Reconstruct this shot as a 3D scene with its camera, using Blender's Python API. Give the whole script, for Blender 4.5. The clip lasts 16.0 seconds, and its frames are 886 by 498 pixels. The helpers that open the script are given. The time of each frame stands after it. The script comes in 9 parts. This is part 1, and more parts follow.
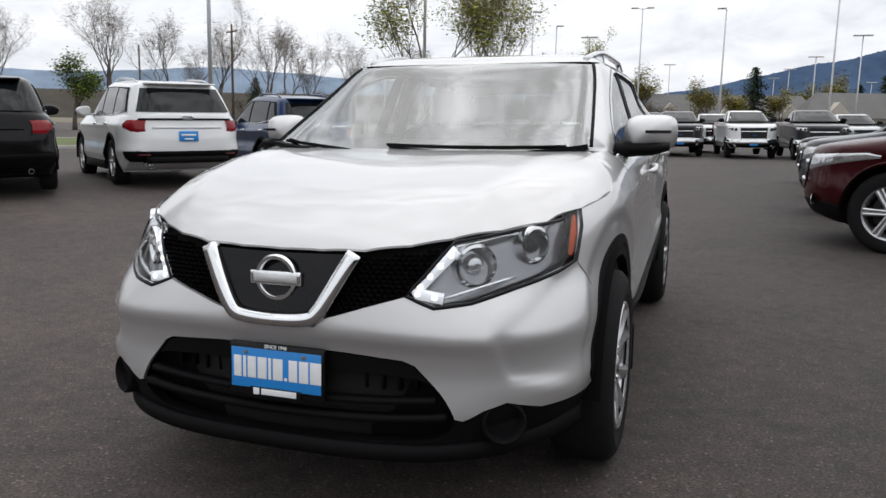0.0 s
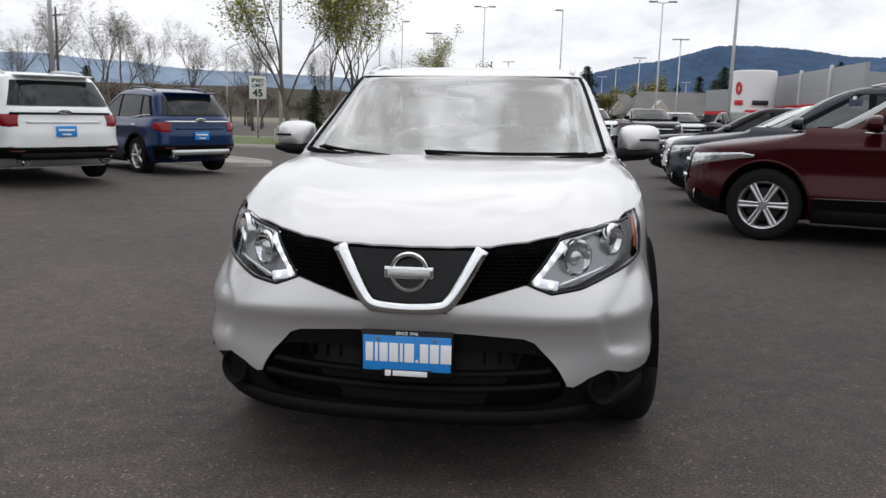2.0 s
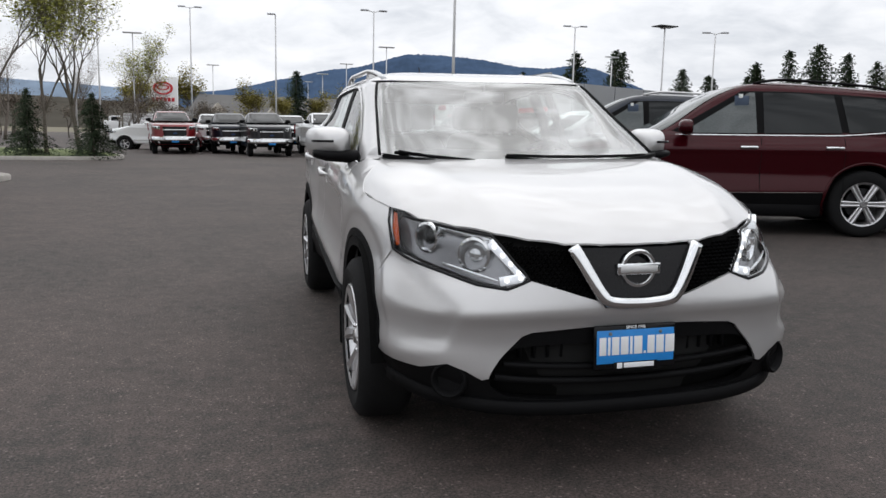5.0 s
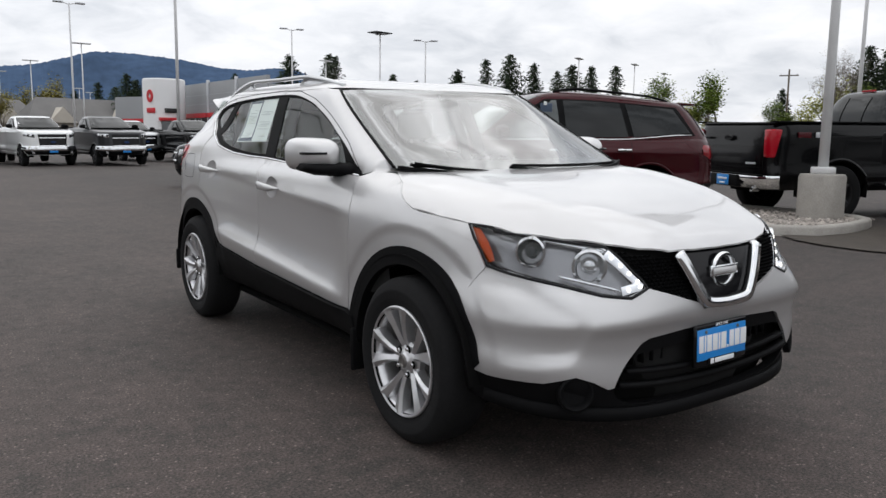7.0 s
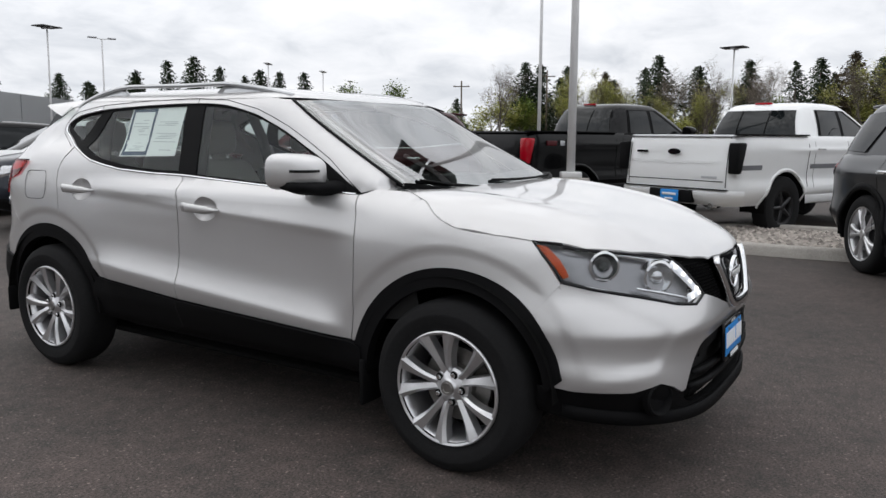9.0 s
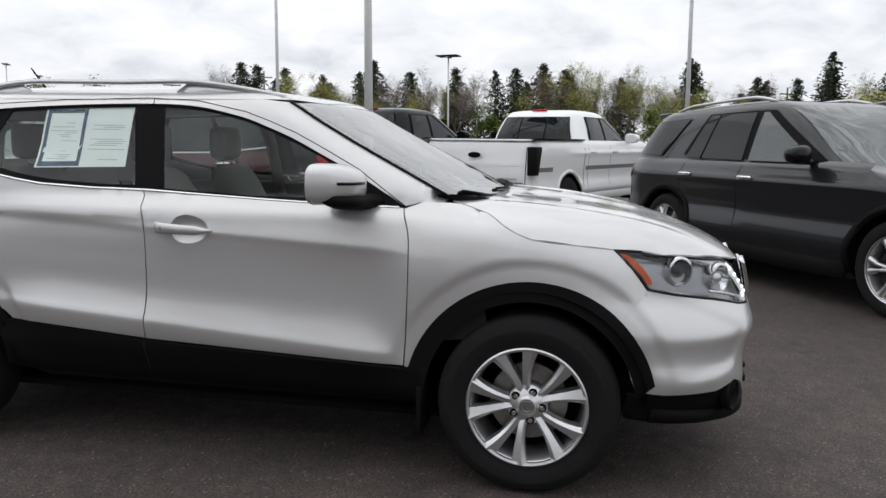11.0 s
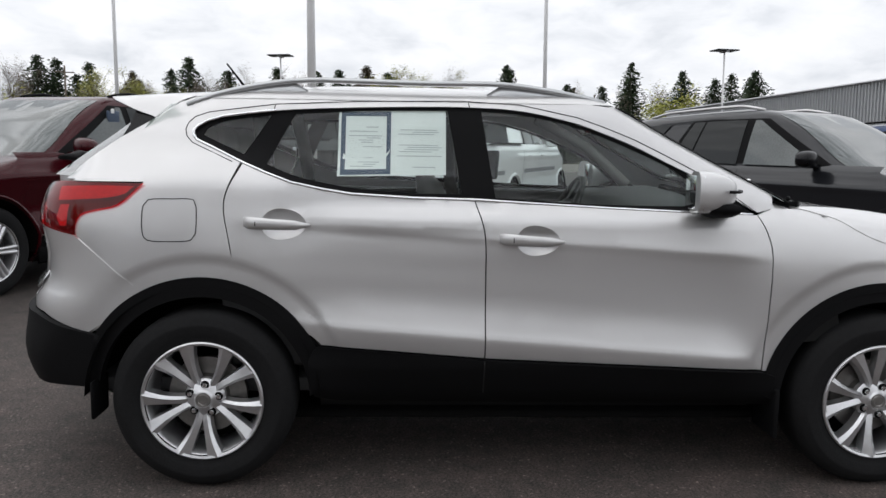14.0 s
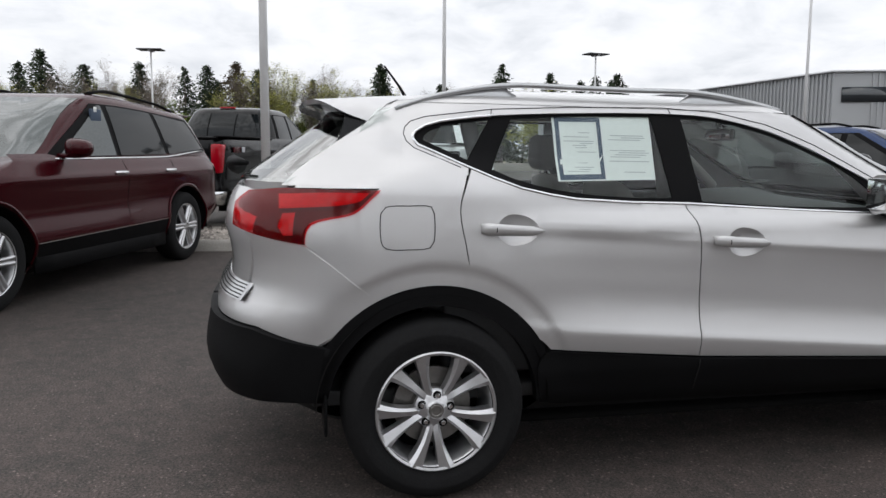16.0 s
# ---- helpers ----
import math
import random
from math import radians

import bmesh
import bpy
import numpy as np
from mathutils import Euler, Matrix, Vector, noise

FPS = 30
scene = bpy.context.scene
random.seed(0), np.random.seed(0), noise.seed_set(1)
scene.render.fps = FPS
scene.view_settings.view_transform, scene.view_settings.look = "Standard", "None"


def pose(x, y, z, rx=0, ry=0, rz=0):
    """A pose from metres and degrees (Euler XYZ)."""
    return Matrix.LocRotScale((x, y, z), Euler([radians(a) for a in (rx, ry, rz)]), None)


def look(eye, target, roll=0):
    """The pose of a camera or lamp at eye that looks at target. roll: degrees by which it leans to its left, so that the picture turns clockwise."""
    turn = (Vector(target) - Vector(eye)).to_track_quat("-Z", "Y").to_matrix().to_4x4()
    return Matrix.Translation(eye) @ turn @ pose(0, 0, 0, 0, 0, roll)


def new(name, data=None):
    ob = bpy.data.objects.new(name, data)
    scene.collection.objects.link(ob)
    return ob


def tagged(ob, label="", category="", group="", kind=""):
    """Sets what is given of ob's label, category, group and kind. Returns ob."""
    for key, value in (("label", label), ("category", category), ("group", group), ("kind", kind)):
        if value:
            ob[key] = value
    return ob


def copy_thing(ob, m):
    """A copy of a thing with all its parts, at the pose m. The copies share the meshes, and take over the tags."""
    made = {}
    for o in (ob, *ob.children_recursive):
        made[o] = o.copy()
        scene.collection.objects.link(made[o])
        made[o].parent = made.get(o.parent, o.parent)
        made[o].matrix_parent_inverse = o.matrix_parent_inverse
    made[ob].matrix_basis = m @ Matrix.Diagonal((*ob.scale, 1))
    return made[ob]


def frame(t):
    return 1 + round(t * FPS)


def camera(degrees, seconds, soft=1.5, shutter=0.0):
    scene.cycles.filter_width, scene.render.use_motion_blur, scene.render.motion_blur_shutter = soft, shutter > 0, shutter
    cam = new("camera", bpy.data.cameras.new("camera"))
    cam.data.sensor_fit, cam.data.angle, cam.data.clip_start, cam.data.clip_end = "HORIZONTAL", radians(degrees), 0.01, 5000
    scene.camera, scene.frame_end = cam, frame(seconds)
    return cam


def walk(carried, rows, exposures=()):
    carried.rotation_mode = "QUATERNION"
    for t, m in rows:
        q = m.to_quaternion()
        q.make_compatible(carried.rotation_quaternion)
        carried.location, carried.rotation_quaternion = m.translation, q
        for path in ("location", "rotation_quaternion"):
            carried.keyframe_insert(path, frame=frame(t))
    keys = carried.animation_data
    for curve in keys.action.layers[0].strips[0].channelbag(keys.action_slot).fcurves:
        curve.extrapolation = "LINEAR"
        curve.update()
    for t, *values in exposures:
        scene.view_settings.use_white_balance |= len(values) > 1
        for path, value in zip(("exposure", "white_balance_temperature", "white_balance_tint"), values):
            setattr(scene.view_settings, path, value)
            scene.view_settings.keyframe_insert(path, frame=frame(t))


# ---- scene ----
cam = camera(59.4, 16.0)
PATH = [
    (0, (1.163, -2.775, 1.218), (0.519, -0.909, 0.893), 0.1),
    (0.5, (1.032, -2.956, 1.238), (0.481, -1.061, 0.917), 0.3),
    (1, (0.864, -3.108, 1.257), (0.408, -1.189, 0.925), 0.5),
    (1.5, (0.657, -3.238, 1.275), (0.306, -1.298, 0.939), 0.6),
    (2, (0.43, -3.33, 1.284), (0.177, -1.376, 0.945), 0.7),
    (2.5, (0.18, -3.413, 1.286), (0.027, -1.448, 0.944), 0.7),
    (3, (-0.098, -3.463, 1.286), (-0.143, -1.493, 0.942), 0.7),
    (3.5, (-0.404, -3.475, 1.284), (-0.333, -1.506, 0.942), 0.9),
    (3.7, (-0.529, -3.468, 1.283), (-0.404, -1.501, 0.943), 0.9),
    (5.8, (-1.807, -3.065, 1.263), (-1.071, -1.23, 0.956), 0.2),
    (6, (-1.938, -3.001, 1.266), (-1.132, -1.196, 0.959), 0.2),
    (6.5, (-2.244, -2.815, 1.278), (-1.27, -1.096, 0.969), 0.4),
    (7, (-2.519, -2.611, 1.295), (-1.381, -0.996, 0.987), 0.3),
    (7.5, (-2.769, -2.371, 1.316), (-1.461, -0.89, 1.011), 0.4),
    (8, (-2.999, -2.11, 1.325), (-1.545, -0.77, 1.026), 0.4),
    (8.5, (-3.208, -1.828, 1.329), (-1.634, -0.628, 1.035), 0.5),
    (9, (-3.376, -1.53, 1.327), (-1.696, -0.484, 1.038), 0.5),
    (9.5, (-3.525, -1.199, 1.348), (-1.751, -0.322, 1.057), 0.7),
    (9.7, (-3.57, -1.07, 1.351), (-1.76, -0.271, 1.058), 0.6),
    (11.8, (-3.748, 0.32, 1.328), (-1.775, 0.511, 1.063), 0.9),
    (12, (-3.765, 0.458, 1.327), (-1.789, 0.608, 1.062), 0.9),
    (12.5, (-3.792, 0.805, 1.329), (-1.811, 0.866, 1.066), 0.9),
    (13, (-3.798, 1.166, 1.327), (-1.815, 1.161, 1.063), 0.9),
    (13.5, (-3.789, 1.531, 1.325), (-1.807, 1.483, 1.06), 1.0),
    (14, (-3.774, 1.882, 1.328), (-1.794, 1.786, 1.063), 1.0),
    (14.5, (-3.76, 2.233, 1.336), (-1.783, 2.084, 1.07), 1.1),
    (15, (-3.727, 2.576, 1.333), (-1.756, 2.369, 1.067), 1.1),
    (15.5, (-3.675, 2.911, 1.334), (-1.716, 2.612, 1.07), 1.2),
    (16, (-3.612, 3.242, 1.329), (-1.676, 2.811, 1.067), 1.1),
]
walk(cam, [(t, look(eye, target, roll)) for t, eye, target, roll in PATH], [(0, 0.31), (3.5, 0.34), (6, 0.30), (9.5, 0.32), (12, 0.34), (16, 0.38)])

# ---------- world and sun: bright overcast ----------
def node(nt, kind, **inputs):
    n = nt.nodes.new(kind)
    for key, value in inputs.items():
        n.inputs[key.replace("_", " ")].default_value = value
    return n


world = bpy.data.worlds.new("sky")
scene.world = world
world.use_nodes = True
wt = world.node_tree
wt.nodes.clear()
sky = wt.nodes.new("ShaderNodeTexSky")
sky.sky_type, sky.sun_disc = "NISHITA", False
sky.sun_elevation, sky.sun_rotation = radians(62), radians(18)
coord = wt.nodes.new("ShaderNodeTexCoord")
sep = wt.nodes.new("ShaderNodeSeparateXYZ")
wt.links.new(coord.outputs["Generated"], sep.inputs[0])
# cloud layer: directions are projected on a flat ceiling, so that clouds shrink towards the horizon
lift = node(wt, "ShaderNodeMath"); lift.operation = "MAXIMUM"; lift.inputs[1].default_value = 0.0
wt.links.new(sep.outputs["Z"], lift.inputs[0])
add = node(wt, "ShaderNodeMath"); add.operation = "ADD"; add.inputs[1].default_value = 0.30
wt.links.new(lift.outputs[0], add.inputs[0])
flat = wt.nodes.new("ShaderNodeCombineXYZ")
for axis in ("X", "Y"):
    div = wt.nodes.new("ShaderNodeMath"); div.operation = "DIVIDE"
    wt.links.new(sep.outputs[axis], div.inputs[0]); wt.links.new(add.outputs[0], div.inputs[1])
    wt.links.new(div.outputs[0], flat.inputs[axis])
big = node(wt, "ShaderNodeTexNoise", Scale=1.7, Detail=7.0, Roughness=0.56, Distortion=0.25)
small = node(wt, "ShaderNodeTexNoise", Scale=4.5, Detail=6.0, Roughness=0.55, Distortion=0.5)
wt.links.new(flat.outputs[0], big.inputs["Vector"]); wt.links.new(flat.outputs[0], small.inputs["Vector"])
mixn = wt.nodes.new("ShaderNodeMix"); mixn.inputs[0].default_value = 0.42
wt.links.new(big.outputs[0], mixn.inputs[2]); wt.links.new(small.outputs[0], mixn.inputs[3])
tone = wt.nodes.new("ShaderNodeValToRGB")
tone.color_ramp.elements[0].position, tone.color_ramp.elements[0].color = 0.34, (0.57, 0.60, 0.65, 1)
tone.color_ramp.elements[1].position, tone.color_ramp.elements[1].color = 0.64, (0.93, 0.935, 0.96, 1)
mid = tone.color_ramp.elements.new(0.47); mid.color = (0.755, 0.775, 0.815, 1)
wt.links.new(mixn.outputs[0], tone.inputs[0])
gap = wt.nodes.new("ShaderNodeMapRange")
gap.inputs[1].default_value, gap.inputs[2].default_value, gap.inputs[3].default_value, gap.inputs[4].default_value = 0.60, 0.72, 0.0, 0.35
wt.links.new(big.outputs[0], gap.inputs[0])
skyscale = wt.nodes.new("ShaderNodeVectorMath"); skyscale.operation = "SCALE"; skyscale.inputs["Scale"].default_value = 0.09
wt.links.new(sky.outputs[0], skyscale.inputs[0])
cover = wt.nodes.new("ShaderNodeMix"); cover.data_type = "RGBA"
wt.links.new(gap.outputs[0], cover.inputs[0]); wt.links.new(tone.outputs[0], cover.inputs[6]); wt.links.new(skyscale.outputs[0], cover.inputs[7])
# an overcast sky is brighter overhead than at the horizon
rise = wt.nodes.new("ShaderNodeMapRange")
rise.inputs[1].default_value, rise.inputs[2].default_value, rise.inputs[3].default_value, rise.inputs[4].default_value = 0.06, 0.60, 0.93, 1.20
wt.links.new(sep.outputs["Z"], rise.inputs[0])
# thicker and thinner parts of the layer show more overhead, where one looks straight through it
puff = node(wt, "ShaderNodeTexNoise", Scale=10.0, Detail=5.0, Roughness=0.55, Distortion=0.6)
wt.links.new(flat.outputs[0], puff.inputs["Vector"])
lump = wt.nodes.new("ShaderNodeMapRange")
lump.inputs[1].default_value, lump.inputs[2].default_value, lump.inputs[3].default_value, lump.inputs[4].default_value = 0.41, 0.61, 0.58, 1.36
wt.links.new(puff.outputs[0], lump.inputs[0])
high = wt.nodes.new("ShaderNodeMapRange")
high.inputs[1].default_value, high.inputs[2].default_value = 0.35, 0.70
wt.links.new(sep.outputs["Z"], high.inputs[0])
lumps = wt.nodes.new("ShaderNodeMix"); lumps.inputs[2].default_value = 1.0
wt.links.new(high.outputs[0], lumps.inputs[0]); wt.links.new(lump.outputs[0], lumps.inputs[3])
layer = wt.nodes.new("ShaderNodeMath"); layer.operation = "MULTIPLY"
wt.links.new(rise.outputs[0], layer.inputs[0]); wt.links.new(lumps.outputs[0], layer.inputs[1])
# the layer is thinner, and so brighter, towards the north
toward = wt.nodes.new("ShaderNodeVectorMath"); toward.operation = "DOT_PRODUCT"; toward.inputs[1].default_value = Vector((-2, 4, 10)).normalized()
wt.links.new(coord.outputs["Generated"], toward.inputs[0])
halo = wt.nodes.new("ShaderNodeMapRange"); halo.interpolation_type = "SMOOTHSTEP"
halo.inputs[1].default_value, halo.inputs[2].default_value, halo.inputs[3].default_value, halo.inputs[4].default_value = 0.0, 1.0, 0.97, 1.10
wt.links.new(toward.outputs["Value"], halo.inputs[0])
glow = wt.nodes.new("ShaderNodeMath"); glow.operation = "MULTIPLY"
wt.links.new(layer.outputs[0], glow.inputs[0]); wt.links.new(halo.outputs[0], glow.inputs[1])
bright = wt.nodes.new("ShaderNodeVectorMath"); bright.operation = "SCALE"
wt.links.new(cover.outputs[2], bright.inputs[0]); wt.links.new(glow.outputs[0], bright.inputs["Scale"])
back = wt.nodes.new("ShaderNodeBackground")
back.inputs["Strength"].default_value = 1.0
wt.links.new(bright.outputs[0], back.inputs["Color"])
out = wt.nodes.new("ShaderNodeOutputWorld")
wt.links.new(back.outputs[0], out.inputs["Surface"])

sun_data = bpy.data.lights.new("sun", "SUN")
sun_data.energy, sun_data.angle, sun_data.color = 0.36, radians(75), (1.0, 0.96, 0.9)
sun = new("sun", sun_data)
sun.matrix_world = look((2, 6, 12), (0, 0, 0))

# ---------- materials ----------
def material(name, colour, rough=0.5, metal=0.0, coat=0.0, spec=0.5, vary=0.12, scale=3.0, fine=60.0, bump=0.0, bump_scale=80.0, rvary=0.08, transmission=0.0, emit=0.0):
    """A Principled surface with colour variation at two scales, varied gloss and a fine relief."""
    m = bpy.data.materials.new(name)
    m.use_nodes = True
    nt = m.node_tree
    b = nt.nodes["Principled BSDF"]
    b.inputs["Metallic"].default_value = metal
    b.inputs["Coat Weight"].default_value = coat
    b.inputs["Coat Roughness"].default_value = 0.03
    b.inputs["Specular IOR Level"].default_value = spec
    b.inputs["Transmission Weight"].default_value = transmission
    tc = nt.nodes.new("ShaderNodeTexCoord")
    n1 = node(nt, "ShaderNodeTexNoise", Scale=scale, Detail=4.0)
    n2 = node(nt, "ShaderNodeTexNoise", Scale=fine, Detail=3.0)
    nt.links.new(tc.outputs["Object"], n1.inputs["Vector"]); nt.links.new(tc.outputs["Object"], n2.inputs["Vector"])
    mx = nt.nodes.new("ShaderNodeMix"); mx.inputs[0].default_value = 0.5
    nt.links.new(n1.outputs[0], mx.inputs[2]); nt.links.new(n2.outputs[0], mx.inputs[3])
    ramp = nt.nodes.new("ShaderNodeValToRGB")
    ramp.color_ramp.elements[0].position, ramp.color_ramp.elements[1].position = 0.3, 0.7
    ramp.color_ramp.elements[0].color = tuple(c * (1 - vary) for c in colour) + (1,)
    ramp.color_ramp.elements[1].color = tuple(min(1, c * (1 + vary)) for c in colour) + (1,)
    nt.links.new(mx.outputs[0], ramp.inputs[0]); nt.links.new(ramp.outputs[0], b.inputs["Base Color"])
    mr = nt.nodes.new("ShaderNodeMapRange")
    mr.inputs[3].default_value, mr.inputs[4].default_value = max(0.02, rough - rvary * rough), min(1, rough + rvary * rough)
    nt.links.new(n1.outputs[0], mr.inputs[0]); nt.links.new(mr.outputs[0], b.inputs["Roughness"])
    if bump:
        n3 = node(nt, "ShaderNodeTexNoise", Scale=bump_scale, Detail=4.0)
        nt.links.new(tc.outputs["Object"], n3.inputs["Vector"])
        bp = nt.nodes.new("ShaderNodeBump"); bp.inputs["Strength"].default_value = bump; bp.inputs["Distance"].default_value = 0.01
        nt.links.new(n3.outputs[0], bp.inputs["Height"]); nt.links.new(bp.outputs[0], b.inputs["Normal"])
    if emit:
        b.inputs["Emission Color"].default_value = colour + (1,)
        b.inputs["Emission Strength"].default_value = emit
    return m


def paint(name, colour, metal=0.5, rough=0.3, coat=1.0, spec=0.5):
    return material(name, colour, rough, metal, coat=coat, spec=spec, vary=0.04, scale=1.5, fine=900.0, rvary=0.05)


SILVER = paint("silver_paint", (0.580, 0.574, 0.574), 0.62, 0.40)
BLACK_PLASTIC = material("black_plastic", (0.0055, 0.0055, 0.006), 0.62, spec=0.09, vary=0.2, fine=300.0, bump=0.12, bump_scale=600.0)
GLOSS_BLACK = material("gloss_black", (0.006, 0.006, 0.007), 0.10, spec=0.22, vary=0.1)
RUBBER = material("tyre_rubber", (0.010, 0.010, 0.0105), 0.85, spec=0.2, vary=0.25, scale=8.0, bump=0.15, bump_scale=120.0)
CHROME = material("chrome", (0.78, 0.79, 0.80), 0.09, 1.0, vary=0.03)
ALLOY = material("alloy", (0.62, 0.62, 0.63), 0.30, 0.85, coat=0.4, vary=0.06)
DARK_ALLOY = material("dark_alloy", (0.03, 0.03, 0.032), 0.35, 0.5, vary=0.1)
BRAKE = material("brake_disc", (0.25, 0.24, 0.23), 0.45, 0.9, vary=0.2)
WELL = material("wheel_well", (0.005, 0.005, 0.005), 0.95, spec=0.1, vary=0.2)
CABIN_GLASS = material("clear_car_glass", (0.060, 0.072, 0.072), 0.03, spec=0.8, vary=0.25, scale=2.0)
STRIPE_GREY = material("grey_stripe_film", (0.15, 0.155, 0.165), 0.5, vary=0.15)
TINT = material("tinted_glass", (0.008, 0.010, 0.011), 0.03, spec=0.32, vary=0.05)
RED_LENS = material("red_lens", (0.36, 0.0025, 0.012), 0.14, coat=0.1, spec=0.3, vary=0.15)
DARK_RED_LENS = material("dark_red_lens", (0.060, 0.0022, 0.005), 0.12, coat=0.1, spec=0.3, vary=0.15)
AMBER_LENS = material("amber_lens", (0.46, 0.062, 0.004), 0.15, coat=0.0, spec=0.2, vary=0.1)
CLEAR_LENS = material("lamp_reflector", (0.62, 0.63, 0.64), 0.12, 0.8, coat=1.0, vary=0.15, fine=30.0)
PLATE_BLUE = material("plate_blue", (0.02, 0.25, 0.68), 0.35, vary=0.06)
WHITE_INK = material("white_ink", (0.85, 0.86, 0.87), 0.4, vary=0.04)
WHITE_PAINT = paint("white_car_paint", (0.80, 0.81, 0.81), 0.0, 0.3)
BLUE_PAINT = paint("blue_car_paint", (0.004, 0.026, 0.095), 0.25, 0.28, 0.5, 0.3)
MAROON_PAINT = paint("maroon_car_paint", (0.040, 0.0014, 0.0040), 0.25, 0.25, 0.26, 0.18)
GREY_PAINT = paint("dark_grey_car_paint", (0.013, 0.014, 0.017), 0.3, 0.28, 0.5, 0.3)
BLACK_PAINT = paint("black_car_paint", (0.0035, 0.0035, 0.004), 0.0, 0.2, 0.22, 0.15)
NAVY_PAINT = paint("navy_car_paint", (0.008, 0.012, 0.022), 0.3, 0.28, 0.5, 0.3)
RED_PAINT = paint("red_car_paint", (0.20, 0.008, 0.012), 0.3, 0.28)
SILVER_LIGHT = paint("light_silver_paint", (0.5, 0.51, 0.52), 0.7, 0.3)
GALV = material("galvanised_steel", (0.52, 0.53, 0.55), 0.5, 0.55, vary=0.12, scale=6.0)
WHITE_METAL = material("white_painted_steel", (0.62, 0.62, 0.62), 0.45, vary=0.06)
CONCRETE = material("concrete", (0.36, 0.34, 0.31), 0.9, vary=0.22, scale=5.0, bump=0.35, bump_scale=60.0)


def thin_glass(name, tint, gloss=0.02, ior=1.5):
    """Sheet glass: light passes with a tint, and the sky mirrors in it more the flatter it is seen."""
    m = bpy.data.materials.new(name)
    m.use_nodes = True
    nt = m.node_tree
    nt.nodes.clear()
    o = nt.nodes.new("ShaderNodeOutputMaterial")
    tr = node(nt, "ShaderNodeBsdfTransparent", Color=tint + (1,))
    gl = node(nt, "ShaderNodeBsdfGlossy", Roughness=gloss)
    # the same gloss from both sides of the pane
    r0 = ((ior - 1) / (ior + 1)) ** 2
    lw = node(nt, "ShaderNodeLayerWeight", Blend=0.5)
    steep = nt.nodes.new("ShaderNodeMath"); steep.operation = "POWER"; steep.inputs[1].default_value = 5.0
    nt.links.new(lw.outputs["Facing"], steep.inputs[0])
    fr = nt.nodes.new("ShaderNodeMath"); fr.operation = "MULTIPLY_ADD"; fr.inputs[1].default_value = 1 - r0; fr.inputs[2].default_value = r0
    nt.links.new(steep.outputs[0], fr.inputs[0])
    mx = nt.nodes.new("ShaderNodeMixShader")
    nt.links.new(fr.outputs[0], mx.inputs[0]); nt.links.new(tr.outputs[0], mx.inputs[1]); nt.links.new(gl.outputs[0], mx.inputs[2])
    nt.links.new(mx.outputs[0], o.inputs["Surface"])
    return m


SCREEN_GLASS = thin_glass("windscreen_glass", (0.74, 0.81, 0.78), gloss=0.0, ior=4.0)
SIDE_GLASS = thin_glass("side_window_glass", (0.89, 0.945, 0.93), gloss=0.0, ior=1.56)
RED_COVER = thin_glass("red_lamp_cover", (0.78, 0.030, 0.052), gloss=0.03, ior=1.5)
LAMP_BACK = material("tail_lamp_back", (0.10, 0.035, 0.035), 0.4, vary=0.25, fine=40.0)
LAMP_BAND = material("tail_lamp_reflector", (0.72, 0.40, 0.40), 0.3, vary=0.18, scale=9.0, fine=60.0)
LAMP_COVER = thin_glass("lamp_cover", (0.90, 0.91, 0.92), ior=1.45)
SEAT_CLOTH = material("grey_seat_cloth", (0.21, 0.207, 0.20), 0.95, vary=0.15, fine=200.0, bump=0.2, bump_scale=400.0)
DASH = material("dashboard_plastic", (0.05, 0.05, 0.052), 0.7, vary=0.15, fine=150.0)
LIGHT_TRIM = material("light_interior_trim", (0.30, 0.29, 0.275), 0.8, vary=0.08)
PAPER = material("paper_sheet", (0.82, 0.84, 0.82), 0.7, vary=0.03)
INK_GREY = material("printed_grey", (0.42, 0.44, 0.45), 0.7, vary=0.1)
INK_NAVY = material("printed_navy", (0.05, 0.075, 0.12), 0.6, vary=0.1)
LAMP_DARK = material("lamp_housing", (0.27, 0.27, 0.28), 0.22, 0.7, vary=0.1)
LED = material("daylight_led", (1.0, 0.98, 0.93), 0.3, vary=0.0, emit=1.1)
LIGHT_GUIDE = material("lit_light_guide", (0.80, 0.82, 0.86), 0.25, vary=0.04, emit=0.3)
SEAM = material("panel_gap", (0.006, 0.006, 0.006), 0.9, vary=0.1)

# ---------- building helpers ----------
from mathutils.geometry import delaunay_2d_cdt


def part(name, bm, mat, parent=None, label="", smooth=True):
    """Links a bmesh as one mesh object, under a thing or a part."""
    me = bpy.data.meshes.new(name)
    for f in bm.faces:
        f.smooth = smooth
    bm.to_mesh(me)
    bm.free()
    return mesh_part(name, me, mat, parent, label)


def mesh_part(name, me, mat, parent=None, label=""):
    if mat is not None and not me.materials:
        me.materials.append(mat)
    ob = new(name, me)
    if parent is not None:
        ob.parent = parent
    if label:
        ob["label"] = label
    return ob


def thing(name, label, category, m=None, group="", kind=""):
    ob = new(name)
    ob.empty_display_size = 0.1
    if m is not None:
        ob.matrix_basis = m
    return tagged(ob, label, category, group, kind)


